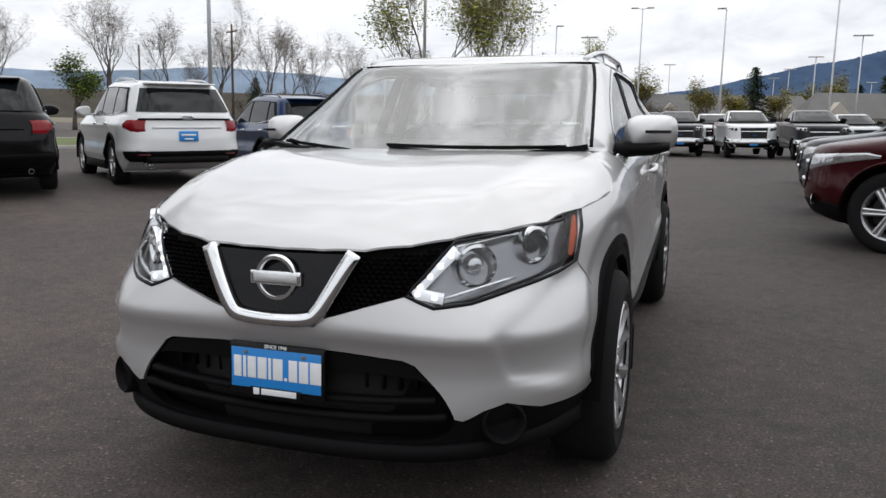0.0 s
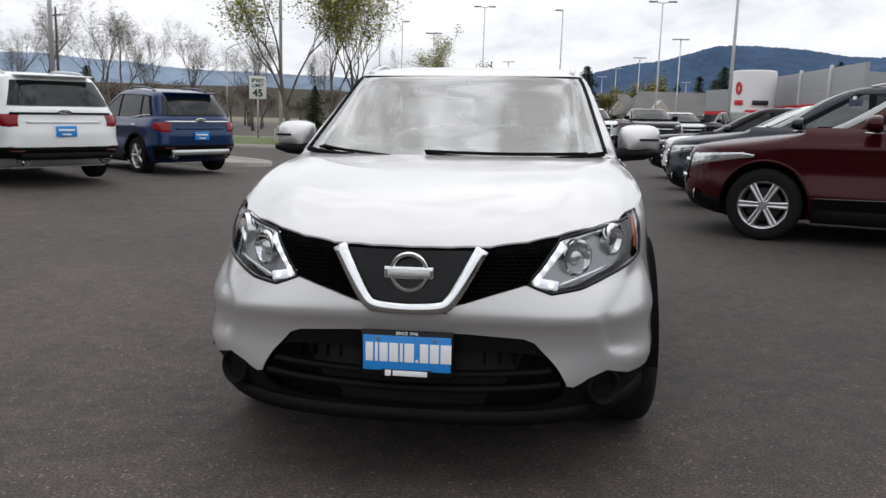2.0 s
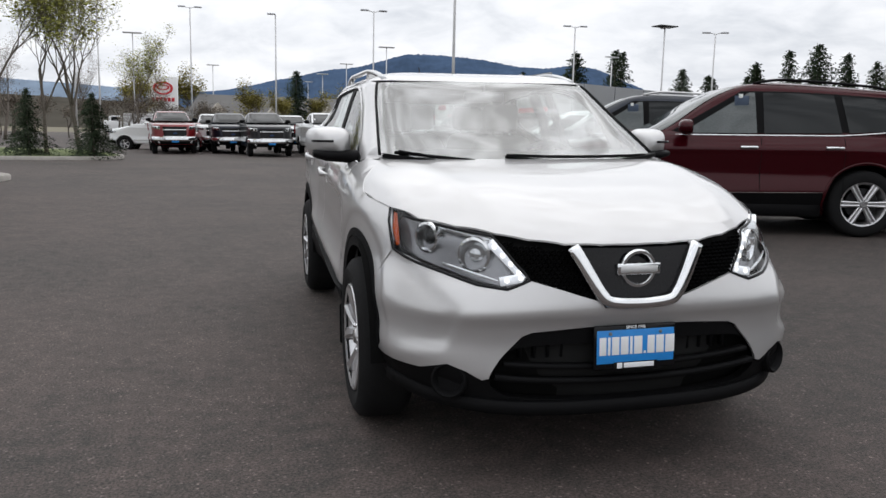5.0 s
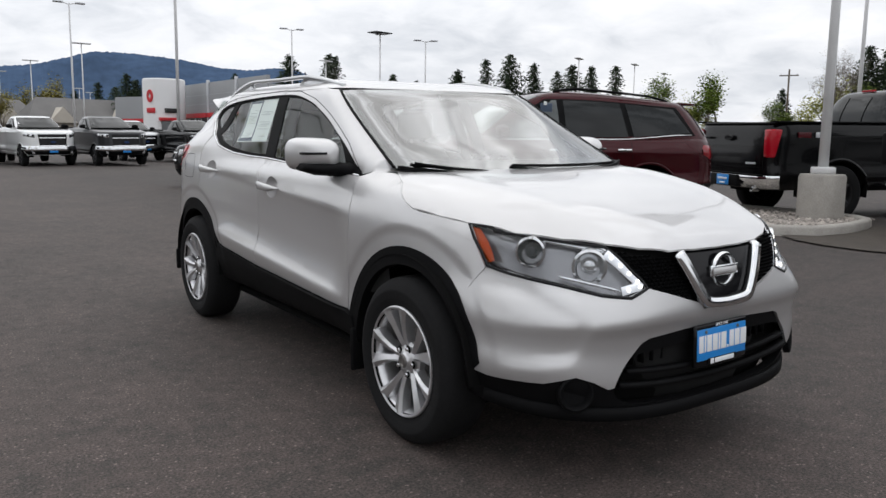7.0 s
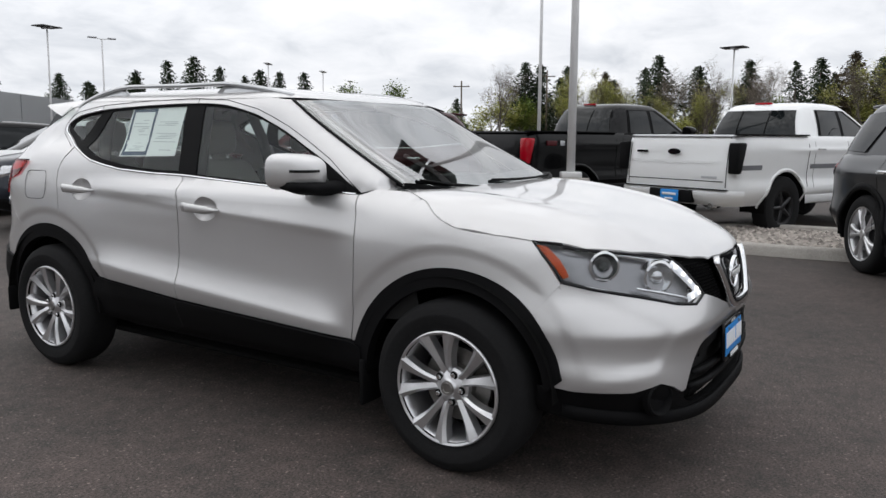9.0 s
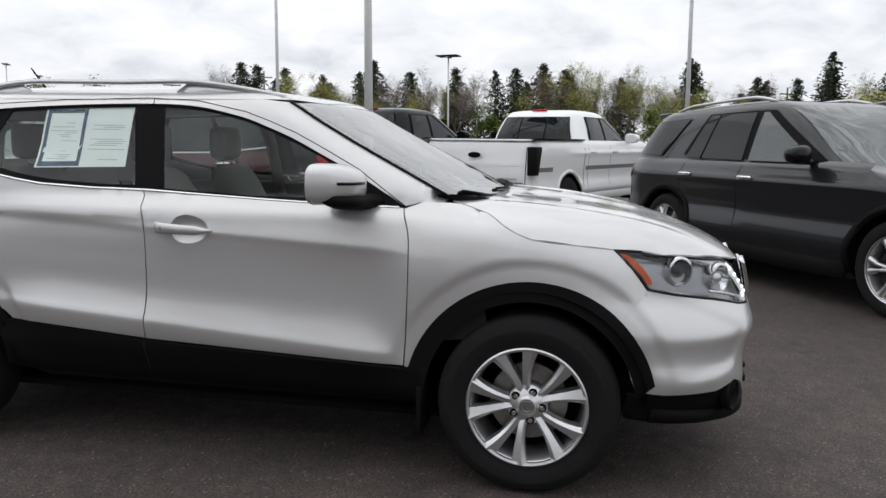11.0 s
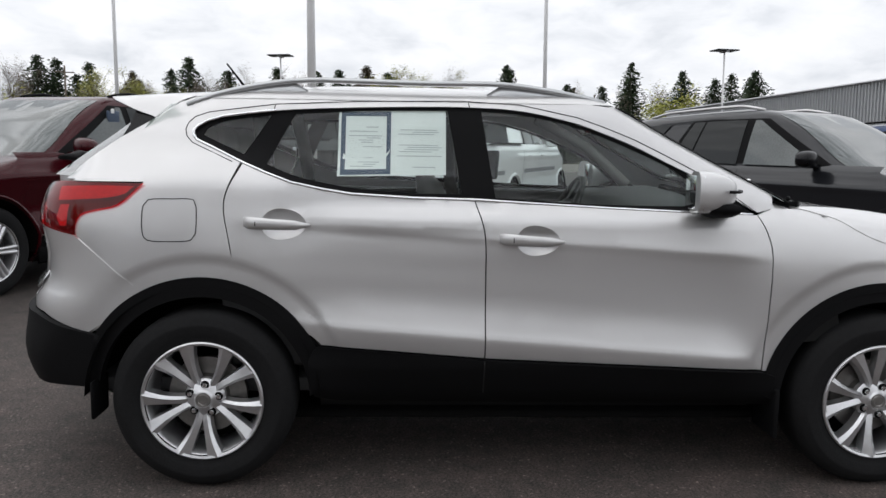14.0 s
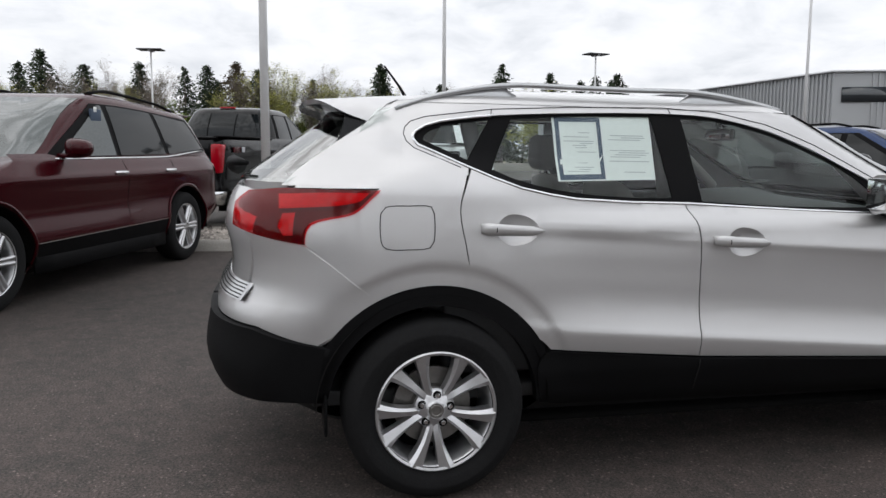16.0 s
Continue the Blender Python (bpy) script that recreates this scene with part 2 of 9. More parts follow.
def keyed(keys):
    """A smooth curve through (a, b) keys, flat past its ends."""
    a = np.array([k[0] for k in keys], float)
    b = np.array([k[1] for k in keys], float)
    d = np.diff(b) / np.diff(a)
    m = np.concatenate([[d[0]], (d[1:] + d[:-1]) / 2, [d[-1]]])
    for i in range(1, len(m) - 1):
        if d[i - 1] * d[i] <= 0:
            m[i] = 0
        else:
            m[i] = 2 * d[i - 1] * d[i] / (d[i - 1] + d[i])

    def curve(t):
        t = np.clip(np.asarray(t, float), a[0], a[-1])
        i = np.clip(np.searchsorted(a, t) - 1, 0, len(a) - 2)
        h = a[i + 1] - a[i]
        u = (t - a[i]) / h
        return (b[i] * (2 * u**3 - 3 * u**2 + 1) + m[i] * h * (u**3 - 2 * u**2 + u) + b[i + 1] * (3 * u**2 - 2 * u**3) + m[i + 1] * h * (u**3 - u**2))

    return curve


def smooth_step(t):
    t = np.clip(t, 0, 1)
    return t * t * (3 - 2 * t)


class Hull:
    """A car body as a stack of rounded plan outlines: half-width w(z), front end f(z), rear end r(z)."""

    def __init__(self, w, f, r, yf, yr, pf=2.5, pr=3.0, side=None):
        self.w, self.f, self.r, self.yf, self.yr, self.pr = keyed(w), keyed(f), keyed(r), yf, yr, pr
        self.pf = keyed(pf) if isinstance(pf, list) else (lambda z: pf)
        self.z0, self.z1 = w[0][0], w[-1][0]
        self.side = side or (lambda y, z: 0.0)
        self.even = False

    def x(self, y, z):
        """Half-width at (y, z)."""
        y, z = np.asarray(y, float), np.asarray(z, float)
        tf = np.clip((self.yf - y) / np.maximum(self.yf - self.f(z), 1e-3), 0, 1)
        tr = np.clip((y - self.yr) / np.maximum(self.r(z) - self.yr, 1e-3), 0, 1)
        return (self.w(z) + self.side(y, z)) * (1 - tf ** self.pf(z)) ** (1 / self.pf(z)) * (1 - tr**self.pr) ** (1 / self.pr)

    def front(self, x, z):
        u = np.clip(np.abs(x) / (self.w(z) + self.side(self.f(z), z)), 0, 1)
        return self.yf - (self.yf - self.f(z)) * (1 - u ** self.pf(z)) ** (1 / self.pf(z))

    def rear(self, x, z):
        u = np.clip(np.abs(x) / (self.w(z) + self.side(self.r(z), z)), 0, 1)
        return self.yr + (self.r(z) - self.yr) * (1 - u**self.pr) ** (1 / self.pr)

    def top(self, x, y, lo=None):
        """Height of the upper side at (x, y)."""
        a, b = (lo if lo is not None else self.z0 + 0.4 * (self.z1 - self.z0)), self.z1
        for _ in range(26):
            m = (a + b) / 2
            if self.x(y, m) >= abs(x) and self.x(y, m) > 1e-4:
                a = m
            else:
                b = m
        return a

    def ring(self, z, nf=16, ns=20, nr=12):
        """One outline at a height, from the front's middle round the left-hand (negative x) side to the rear's middle."""
        pts = []
        for i in range(nf):
            a = (i / nf) * math.pi / 2
            s, c = math.sin(a) ** (2 / self.pf(z)), math.cos(a) ** (2 / self.pf(z))
            y = self.yf - (self.yf - self.f(z)) * c
            pts.append((-(self.w(z) + self.side(y, z)) * s, y))
        for i in range(ns + 1):
            y = self.yf + (self.yr - self.yf) * i / ns
            pts.append((-(self.w(z) + self.side(y, z)), y))
        for i in range(1, nr + 1):
            a = (1 - i / nr) * math.pi / 2
            s, c = math.sin(a) ** (2 / self.pr), math.cos(a) ** (2 / self.pr)
            y = self.yr + (self.r(z) - self.yr) * c
            pts.append((-(self.w(z) + self.side(y, z)) * s, y))
        return [(float(x), float(y)) for x, y in pts]

    def even_ring(self, z, n=14):
        """The same outline with points spread evenly along the flanks and round the ends."""
        pts, w = [], float(self.w(z))
        f, r, p, q = float(self.f(z)), float(self.r(z)), float(self.pf(z)), self.pr
        cut = 0.93
        edge = (1 - cut**p) ** (1 / p)
        for i in range(n):
            u = edge * i / n
            pts.append((-w * u, self.yf - (self.yf - f) * (1 - u**p) ** (1 / p)))
        for i in range(n + 1):
            t = cut * (1 - i / n)
            pts.append((-w * (1 - t**p) ** (1 / p), self.yf - (self.yf - f) * t))
        for i in range(1, 30):
            pts.append((-w, self.yf + (self.yr - self.yf) * i / 30))
        edge = (1 - cut**q) ** (1 / q)
        for i in range(n + 1):
            t = cut * i / n
            pts.append((-w * (1 - t**q) ** (1 / q), self.yr + (r - self.yr) * t))
        for i in range(1, n + 1):
            u = edge * (1 - i / n)
            pts.append((-w * u, self.yr + (r - self.yr) * (1 - u**q) ** (1 / q)))
        return [(x * (1 + float(self.side(y, z)) / w), y) for x, y in pts]

    def point(self, phi, z, off=0.0):
        """A point on the outline: phi 0 at the front's middle, 1 to 2 along the flank, 3 at the rear's middle (positive x)."""
        if phi < 1:
            a, p = phi * math.pi / 2, float(self.pf(z))
            y = self.yf - (self.yf - float(self.f(z))) * max(math.cos(a), 0) ** (2 / p)
            x = (float(self.w(z)) + float(self.side(y, z))) * max(math.sin(a), 0) ** (2 / p)
            n = (math.sin(a) ** 1.5, -math.cos(a) ** 1.5)
        elif phi <= 2:
            y = self.yf + (self.yr - self.yf) * (phi - 1)
            x, n = float(self.w(z)) + float(self.side(y, z)), (1, 0)
        else:
            a = (3 - phi) * math.pi / 2
            y = self.yr + (float(self.r(z)) - self.yr) * max(math.cos(a), 0) ** (2 / self.pr)
            x = (float(self.w(z)) + float(self.side(y, z))) * max(math.sin(a), 0) ** (2 / self.pr)
            n = (max(math.sin(a), 0) ** 1.5, max(math.cos(a), 0) ** 1.5)
        return Vector((x + n[0] * off, y + n[1] * off, z))

    def band(self, edge, side, off=0.01, rows=6, thick=0.02):
        """A panel that wraps round the outline: edge is a list of (phi, low z, high z)."""
        bm = bmesh.new()
        grid = []
        for phi, lo, hi in edge:
            grid.append([bm.verts.new(self.point(phi, lo + (hi - lo) * j / rows, off - (thick if j in (0, rows) else 0))) for j in range(rows + 1)])
        for a, b in zip(grid, grid[1:]):
            for j in range(rows):
                bm.faces.new((a[j], a[j + 1], b[j + 1], b[j]))
        for v in bm.verts:
            v.co.x *= side
        bmesh.ops.recalc_face_normals(bm, faces=bm.faces)
        return bm

    def shell(self, levels, holes=(), nf=16, ns=36, nr=12, lid=True, under=True):
        """The hull as a mesh, with round holes (y, z, radius) for the wheels."""
        bm = bmesh.new()
        rows = []
        for z in levels:
            half = self.even_ring(z) if self.even else self.ring(z, nf, ns, nr)
            pts = half + [(-x, y) for x, y in reversed(half[1:-1])]
            row = []
            for x, y in pts:
                zz = z
                for hy, hz, hr in holes:
                    d = math.hypot(y - hy, z - hz)
                    if abs(d - hr) < 0.055 and d > 1e-6 and abs(x) > 0.5:
                        k = hr / d
                        y, zz = hy + (y - hy) * k, hz + (z - hz) * k
                        x = math.copysign(float(self.x(y, zz)), x)
                row.append(bm.verts.new((x, y, zz)))
            rows.append(row)
        n = len(rows[0])
        for a, b in zip(rows, rows[1:]):
            for i in range(n):
                j = (i + 1) % n
                q = (a[i], a[j], b[j], b[i])
                if any(all(math.hypot(v.co.y - hy, v.co.z - hz) < hr + 0.004 for v in q) and abs(q[0].co.x) > 0.5 for hy, hz, hr in holes):
                    continue
                try:
                    bm.faces.new(q)
                except ValueError:
                    pass
        for row, want in ((rows[-1], lid), (rows[0], under)):
            if want:
                for i in range(n):
                    edge = bm.edges.get((row[i], row[(i + 1) % n]))
                    if edge:
                        edge.smooth = False
                half = n // 2
                for i in range(half):
                    j, k, l = i + 1, n - i - 1, (n - i) % n
                    q = [row[i], row[j], row[k], row[l]]
                    q = [v for m, v in enumerate(q) if v not in q[:m]]
                    if len(q) > 2:
                        try:
                            bm.faces.new(q)
                        except ValueError:
                            pass
        bmesh.ops.remove_doubles(bm, verts=bm.verts, dist=0.0005)
        bmesh.ops.delete(bm, geom=[v for v in bm.verts if not v.link_faces], context="VERTS")
        bmesh.ops.recalc_face_normals(bm, faces=bm.faces)
        for e in bm.edges:
            if len(e.link_faces) == 2 and e.calc_face_angle(0) > radians(50):
                e.smooth = False
        return bm


def rounded(outline, step=0.03, corner=0.0):
    """An outline with Catmull-Rom sides: points are (a, b), or (a, b, 1) for a sharp corner."""
    n = len(outline)
    pts = []
    for i in range(n):
        p0, p1, p2, p3 = outline[i - 1], outline[i], outline[(i + 1) % n], outline[(i + 2) % n]
        a, b = Vector(p1[:2]), Vector(p2[:2])
        ta = (b - Vector(p0[:2])) / 2 if len(p1) < 3 else (b - a)
        tb = (Vector(p3[:2]) - a) / 2 if len(p2) < 3 else (b - a)
        m = (b - a).length
        if ta.length > 0:
            ta = ta.normalized() * m
        if tb.length > 0:
            tb = tb.normalized() * m
        k = max(1, round(m / step))
        for j in range(k):
            u = j / k
            pts.append(a * (2 * u**3 - 3 * u**2 + 1) + ta * (u**3 - 2 * u**2 + u) + b * (3 * u**2 - 2 * u**3) + tb * (u**3 - u**2))
    return pts


def sheet(outline, place, step=0.03, thick=0.012, inward=(0, 0, 0), grid=None, smooth_outline=True, holes=(), rows=(), dots=()):
    """A panel: the inside of a flat outline, laid on a surface by place(a, b), with edges turned in by thick."""
    border = rounded(outline, step) if smooth_outline else [Vector(p[:2]) for p in outline]
    grid = grid or step * 1.3
    verts = list(border)
    edges = [(i, (i + 1) % len(border)) for i in range(len(border))]
    loops = [border]
    for hole in holes:
        h = rounded(hole, step)
        k = len(verts)
        verts += h
        edges += [(k + i, k + (i + 1) % len(h)) for i in range(len(h))]
        loops.append(h)

    def inside(p, poly):
        hit = False
        for i in range(len(poly)):
            a, b = poly[i - 1], poly[i]
            if (a.y > p.y) != (b.y > p.y) and p.x < (b.x - a.x) * (p.y - a.y) / (b.y - a.y) + a.x:
                hit = not hit
        return hit

    def far(p):
        lim = (0.45 * step) ** 2
        return all((q - p).length_squared > lim for loop in loops for q in loop)

    x0, x1 = min(p.x for p in border), max(p.x for p in border)
    kept = []
    for q in dots:
        p = Vector(q)
        if inside(p, border) and far(p) and not any(inside(p, h) for h in loops[1:]):
            verts.append(p)
            kept.append(p)
    # extra points along the creases, given as functions of the first coordinate
    for row in rows:
        for i in range(int((x1 - x0) / 0.014)):
            a = x0 + 0.014 * (i + 0.5)
            p = Vector((a, row(a)))
            if inside(p, border) and far(p) and not any(inside(p, h) for h in loops[1:]):
                verts.append(p)
    y0, y1 = min(p.y for p in border), max(p.y for p in border)
    for i in range(int((x1 - x0) / grid) + 1):
        for j in range(int((y1 - y0) / grid) + 1):
            p = Vector((x0 + (i + 0.5 * (j % 2)) * grid, y0 + j * grid))
            if inside(p, border) and far(p) and not any(inside(p, h) for h in loops[1:]) and all(abs(p.y - row(p.x)) > 0.009 for row in rows) and all((p - q).length_squared > 0.00008 for q in kept):
                verts.append(p)
    vs, es, fs, _, _, _ = delaunay_2d_cdt(verts, edges, [], 1, 1e-6)
    bm = bmesh.new()
    made = [bm.verts.new(place(v.x, v.y)) for v in vs]
    for f in fs:
        mid = sum((vs[i] for i in f), Vector((0, 0))) / len(f)
        if not inside(mid, border) or any(inside(mid, h) for h in loops[1:]):
            continue
        try:
            bm.faces.new([made[i] for i in f])
        except ValueError:
            pass
    bmesh.ops.delete(bm, geom=[v for v in bm.verts if not v.link_faces], context="VERTS")
    inn = Vector(inward)
    bm.normal_update()
    if sum((f.normal.dot(-inn) * f.calc_area() for f in bm.faces), 0.0) < 0:
        bmesh.ops.reverse_faces(bm, faces=bm.faces)
    if thick:
        rim = [e for e in bm.edges if e.is_boundary]
        out = bmesh.ops.extrude_edge_only(bm, edges=rim)
        for v in [g for g in out["geom"] if isinstance(g, bmesh.types.BMVert)]:
            v.co += inn * thick
        for e in rim:
            e.smooth = False
    return bm


def strip(points, ups, widths, thick, closed=False):
    """A ribbon of rectangular section along points; ups: the way its broad face looks."""
    bm = bmesh.new()
    rows = []
    n = len(points)
    for i, p in enumerate(points):
        p = Vector(p)
        a = Vector(points[(i - 1) % n] if closed or i else points[i])
        b = Vector(points[(i + 1) % n] if closed or i < n - 1 else points[i])
        t = (b - a).normalized()
        u = Vector(ups[i] if isinstance(ups, list) else ups).normalized()
        s = t.cross(u).normalized()
        u = s.cross(t)
        w = widths[i] if isinstance(widths, (list, tuple)) else widths
        rows.append([bm.verts.new(p + s * x * w / 2 + u * z * thick) for x, z in ((-1, 0), (-0.8, 1), (0.8, 1), (1, 0))])
    for i in range(n if closed else n - 1):
        a, b = rows[i], rows[(i + 1) % n]
        for j in range(3):
            bm.faces.new((a[j], a[j + 1], b[j + 1], b[j]))
        bm.faces.new((a[3], a[0], b[0], b[3]))
    if not closed:
        bm.faces.new(rows[0]); bm.faces.new(rows[-1][::-1])
    bmesh.ops.recalc_face_normals(bm, faces=bm.faces)
    return bm


def tube(points, radius, sides=8, bm=None):
    """A tapering round bar along points; radius: one or one a point."""
    bm = bm or bmesh.new()
    rows, n = [], len(points)
    for i, p in enumerate(points):
        p = Vector(p)
        t = (Vector(points[min(i + 1, n - 1)]) - Vector(points[max(i - 1, 0)])).normalized()
        a = t.orthogonal().normalized() if not rows else (last - t * last.dot(t)).normalized()
        last, c = a, t.cross(a)
        r = radius[i] if isinstance(radius, (list, tuple)) else radius
        rows.append([bm.verts.new(p + (a * math.cos(2 * math.pi * k / sides) + c * math.sin(2 * math.pi * k / sides)) * r) for k in range(sides)])
    for a, b in zip(rows, rows[1:]):
        for k in range(sides):
            bm.faces.new((a[k], a[(k + 1) % sides], b[(k + 1) % sides], b[k]))
    bm.faces.new(rows[0][::-1]); bm.faces.new(rows[-1])
    return bm


def box(x0, x1, y0, y1, z0, z1, bevel=0.0, bm=None, seg=2):
    own = bm is None
    bm = bm or bmesh.new()
    g = bmesh.ops.create_cube(bm, size=1.0, matrix=Matrix.Translation(((x0 + x1) / 2, (y0 + y1) / 2, (z0 + z1) / 2)) @ Matrix.Diagonal((abs(x1 - x0), abs(y1 - y0), abs(z1 - z0), 1)))
    if bevel:
        bmesh.ops.bevel(bm, geom=list({e for v in g["verts"] for e in v.link_edges}), offset=bevel, segments=seg, profile=0.5, affect="EDGES")
    return bm


def lathe(profile, n=48, axis="x", bm=None):
    """A turned body from (radius, along) pairs; its axis is x."""
    bm = bm or bmesh.new()
    rows = []
    for r, s in profile:
        rows.append([bm.verts.new((s, r * math.cos(2 * math.pi * k / n), r * math.sin(2 * math.pi * k / n)) if axis == "x" else (r * math.cos(2 * math.pi * k / n), r * math.sin(2 * math.pi * k / n), s)) for k in range(n)])
    for a, b in zip(rows, rows[1:]):
        for k in range(n):
            bm.faces.new((a[k], a[(k + 1) % n], b[(k + 1) % n], b[k]))
    bmesh.ops.remove_doubles(bm, verts=bm.verts, dist=1e-5)
    bmesh.ops.recalc_face_normals(bm, faces=bm.faces)
    for e in bm.edges:
        if len(e.link_faces) == 2 and e.calc_face_angle(0) > radians(40):
            e.smooth = False
    return bm


def lettering(name, text, size, mat, parent, m, label="", depth=0.002, spacing=1.0, bold=0.0):
    """Raised letters in the built-in font, as a mesh part centred on the pose m."""
    cu = bpy.data.curves.new(name, "FONT")
    cu.body, cu.size, cu.extrude, cu.align_x, cu.align_y = text, size, depth, "CENTER", "CENTER"
    cu.space_character, cu.offset, cu.resolution_u = spacing, bold, 3
    tmp = bpy.data.objects.new(name + "_draft", cu)
    scene.collection.objects.link(tmp)
    me = bpy.data.meshes.new_from_object(tmp.evaluated_get(bpy.context.evaluated_depsgraph_get()))
    bpy.data.objects.remove(tmp)
    me.materials.clear()
    ob = mesh_part(name, me, mat, parent, label)
    ob.matrix_basis = m
    return ob


WHEELS = {}


def wheel_meshes(R, rim, width, spokes, style):
    """Tyre, rim and brake disc, each turned round x with the outer face towards -x."""
    key = (R, rim, width, spokes, style)
    if key in WHEELS:
        return WHEELS[key]
    h = width / 2
    tyre = lathe([(rim - 0.01, h - 0.02), (rim + 0.005, h), (rim + 0.45 * (R - rim), h + 0.004), (R - 0.022, h - 0.008), (R - 0.004, h - 0.032), (R, h - 0.055), (R, -h + 0.055), (R - 0.004, -h + 0.032), (R - 0.022, -h + 0.008), (rim + 0.6 * (R - rim), -h - 0.004), (rim + 0.3 * (R - rim), -h - 0.003), (rim + 0.006, -h + 0.004), (rim - 0.006, -h + 0.012)], 56)
    rimb = lathe([(rim - 0.004, -h + 0.006), (rim + 0.004, -h + 0.002), (rim + 0.004, -h + 0.010), (rim - 0.012, -h + 0.016), (rim - 0.028, -h + 0.05), (rim - 0.034, h - 0.03), (rim - 0.03, h - 0.028)], 56)
    hub_r = rim * 0.24
    lathe([(0.0, -h + 0.006), (hub_r * 0.55, -h + 0.006), (hub_r * 0.62, -h + 0.014), (hub_r, -h + 0.020), (hub_r * 1.02, -h + 0.05)], 30, bm=rimb)
    for k in range(spokes):
        a0 = 2 * math.pi * k / spokes
        pairs = ((-0.13, 0.020, 0.024), (0.13, 0.020, 0.024)) if style == "twin" else ((0.0, 0.030, 0.020),)
        if style == "grooved":
            # broad flat spokes with a groove down the middle
            ends = []
            for r, half in ((hub_r * 0.7, 0.030), (rim * 0.55, 0.033), (rim - 0.008, 0.040)):
                c = Vector((0, math.cos(a0), math.sin(a0))) * r
                s = Vector((0, -math.sin(a0), math.cos(a0)))
                ends.append([rimb.verts.new(c + s * q * half + Vector((-h + 0.006 + d, 0, 0))) for q, d in ((-1, 0.035), (-0.96, 0.0), (-0.24, 0.0), (-0.16, 0.016), (0.16, 0.016), (0.24, 0.0), (0.96, 0.0), (1, 0.035))])
            for p, q in zip(ends, ends[1:]):
                for i in range(7):
                    rimb.faces.new((p[i], p[i + 1], q[i + 1], q[i])).smooth = False
            pairs = ()
        if style == "split":
            # blades that open into a V towards the rim
            pairs = ((-0.15, 0.016, 0.034), (0.15, 0.016, 0.034))
        for off, wi, wo in pairs:
            ends = []
            for r, da, half, dep in ((hub_r * 0.75, off * 0.75, wi, 0.014), (rim * 0.62, off * 1.0, wi * 0.85, 0.004), (rim - 0.012, off * 1.35, wo, 0.012)):
                a = a0 + da
                c = Vector((0, math.cos(a), math.sin(a))) * r
                s = Vector((0, -math.sin(a), math.cos(a)))
                ends.append([rimb.verts.new(c + s * q * half + Vector((-h + dep + d, 0, 0))) for q, d in ((-1, 0.03), (-0.8, 0.004), (0, -0.003), (0.8, 0.004), (1, 0.03))])
            for p, q in zip(ends, ends[1:]):
                for i in range(4):
                    rimb.faces.new((p[i], p[i + 1], q[i + 1], q[i]))
    bmesh.ops.recalc_face_normals(rimb, faces=rimb.faces)
    disc = lathe([(0.0, -h + 0.07), (rim * 0.3, -h + 0.07), (rim * 0.72, -h + 0.075), (rim * 0.72, -h + 0.095), (0.0, -h + 0.1)], 32)
    back = lathe([(rim - 0.033, h - 0.04), (0.0, h - 0.05)], 32)
    out = []
    for nm, bm in (("tyre", tyre), ("rim", rimb), ("brake_disc", disc), ("wheel_back", back)):
        me = bpy.data.meshes.new(nm)
        for f in bm.faces:
            f.smooth = True
        bm.to_mesh(me); bm.free()
        out.append(me)
    WHEELS[key] = out
    return out


def add_wheels(car, R, rim, width, x, ys, spokes=5, style="plain", mat=None, z=None):
    tyre, rimm, disc, back = wheel_meshes(R, rim, width, spokes, style)
    for y in ys:
        for side in (-1, 1):
            w = mesh_part("wheel", disc, DARK_ALLOY, car)
            turn = 0 if side < 0 else 180
            w.matrix_basis = pose(side * (x - width / 2), y, z if z is not None else R, 0, 0, turn)
            mesh_part("tyre", tyre, RUBBER, w)
            r = mesh_part("rim", rimm, None, w)
            if not rimm.materials:
                rimm.materials.append(None)
            r.material_slots[0].link = "OBJECT"
            r.material_slots[0].material = mat or ALLOY
            mesh_part("wheel_back", back, WELL, w)

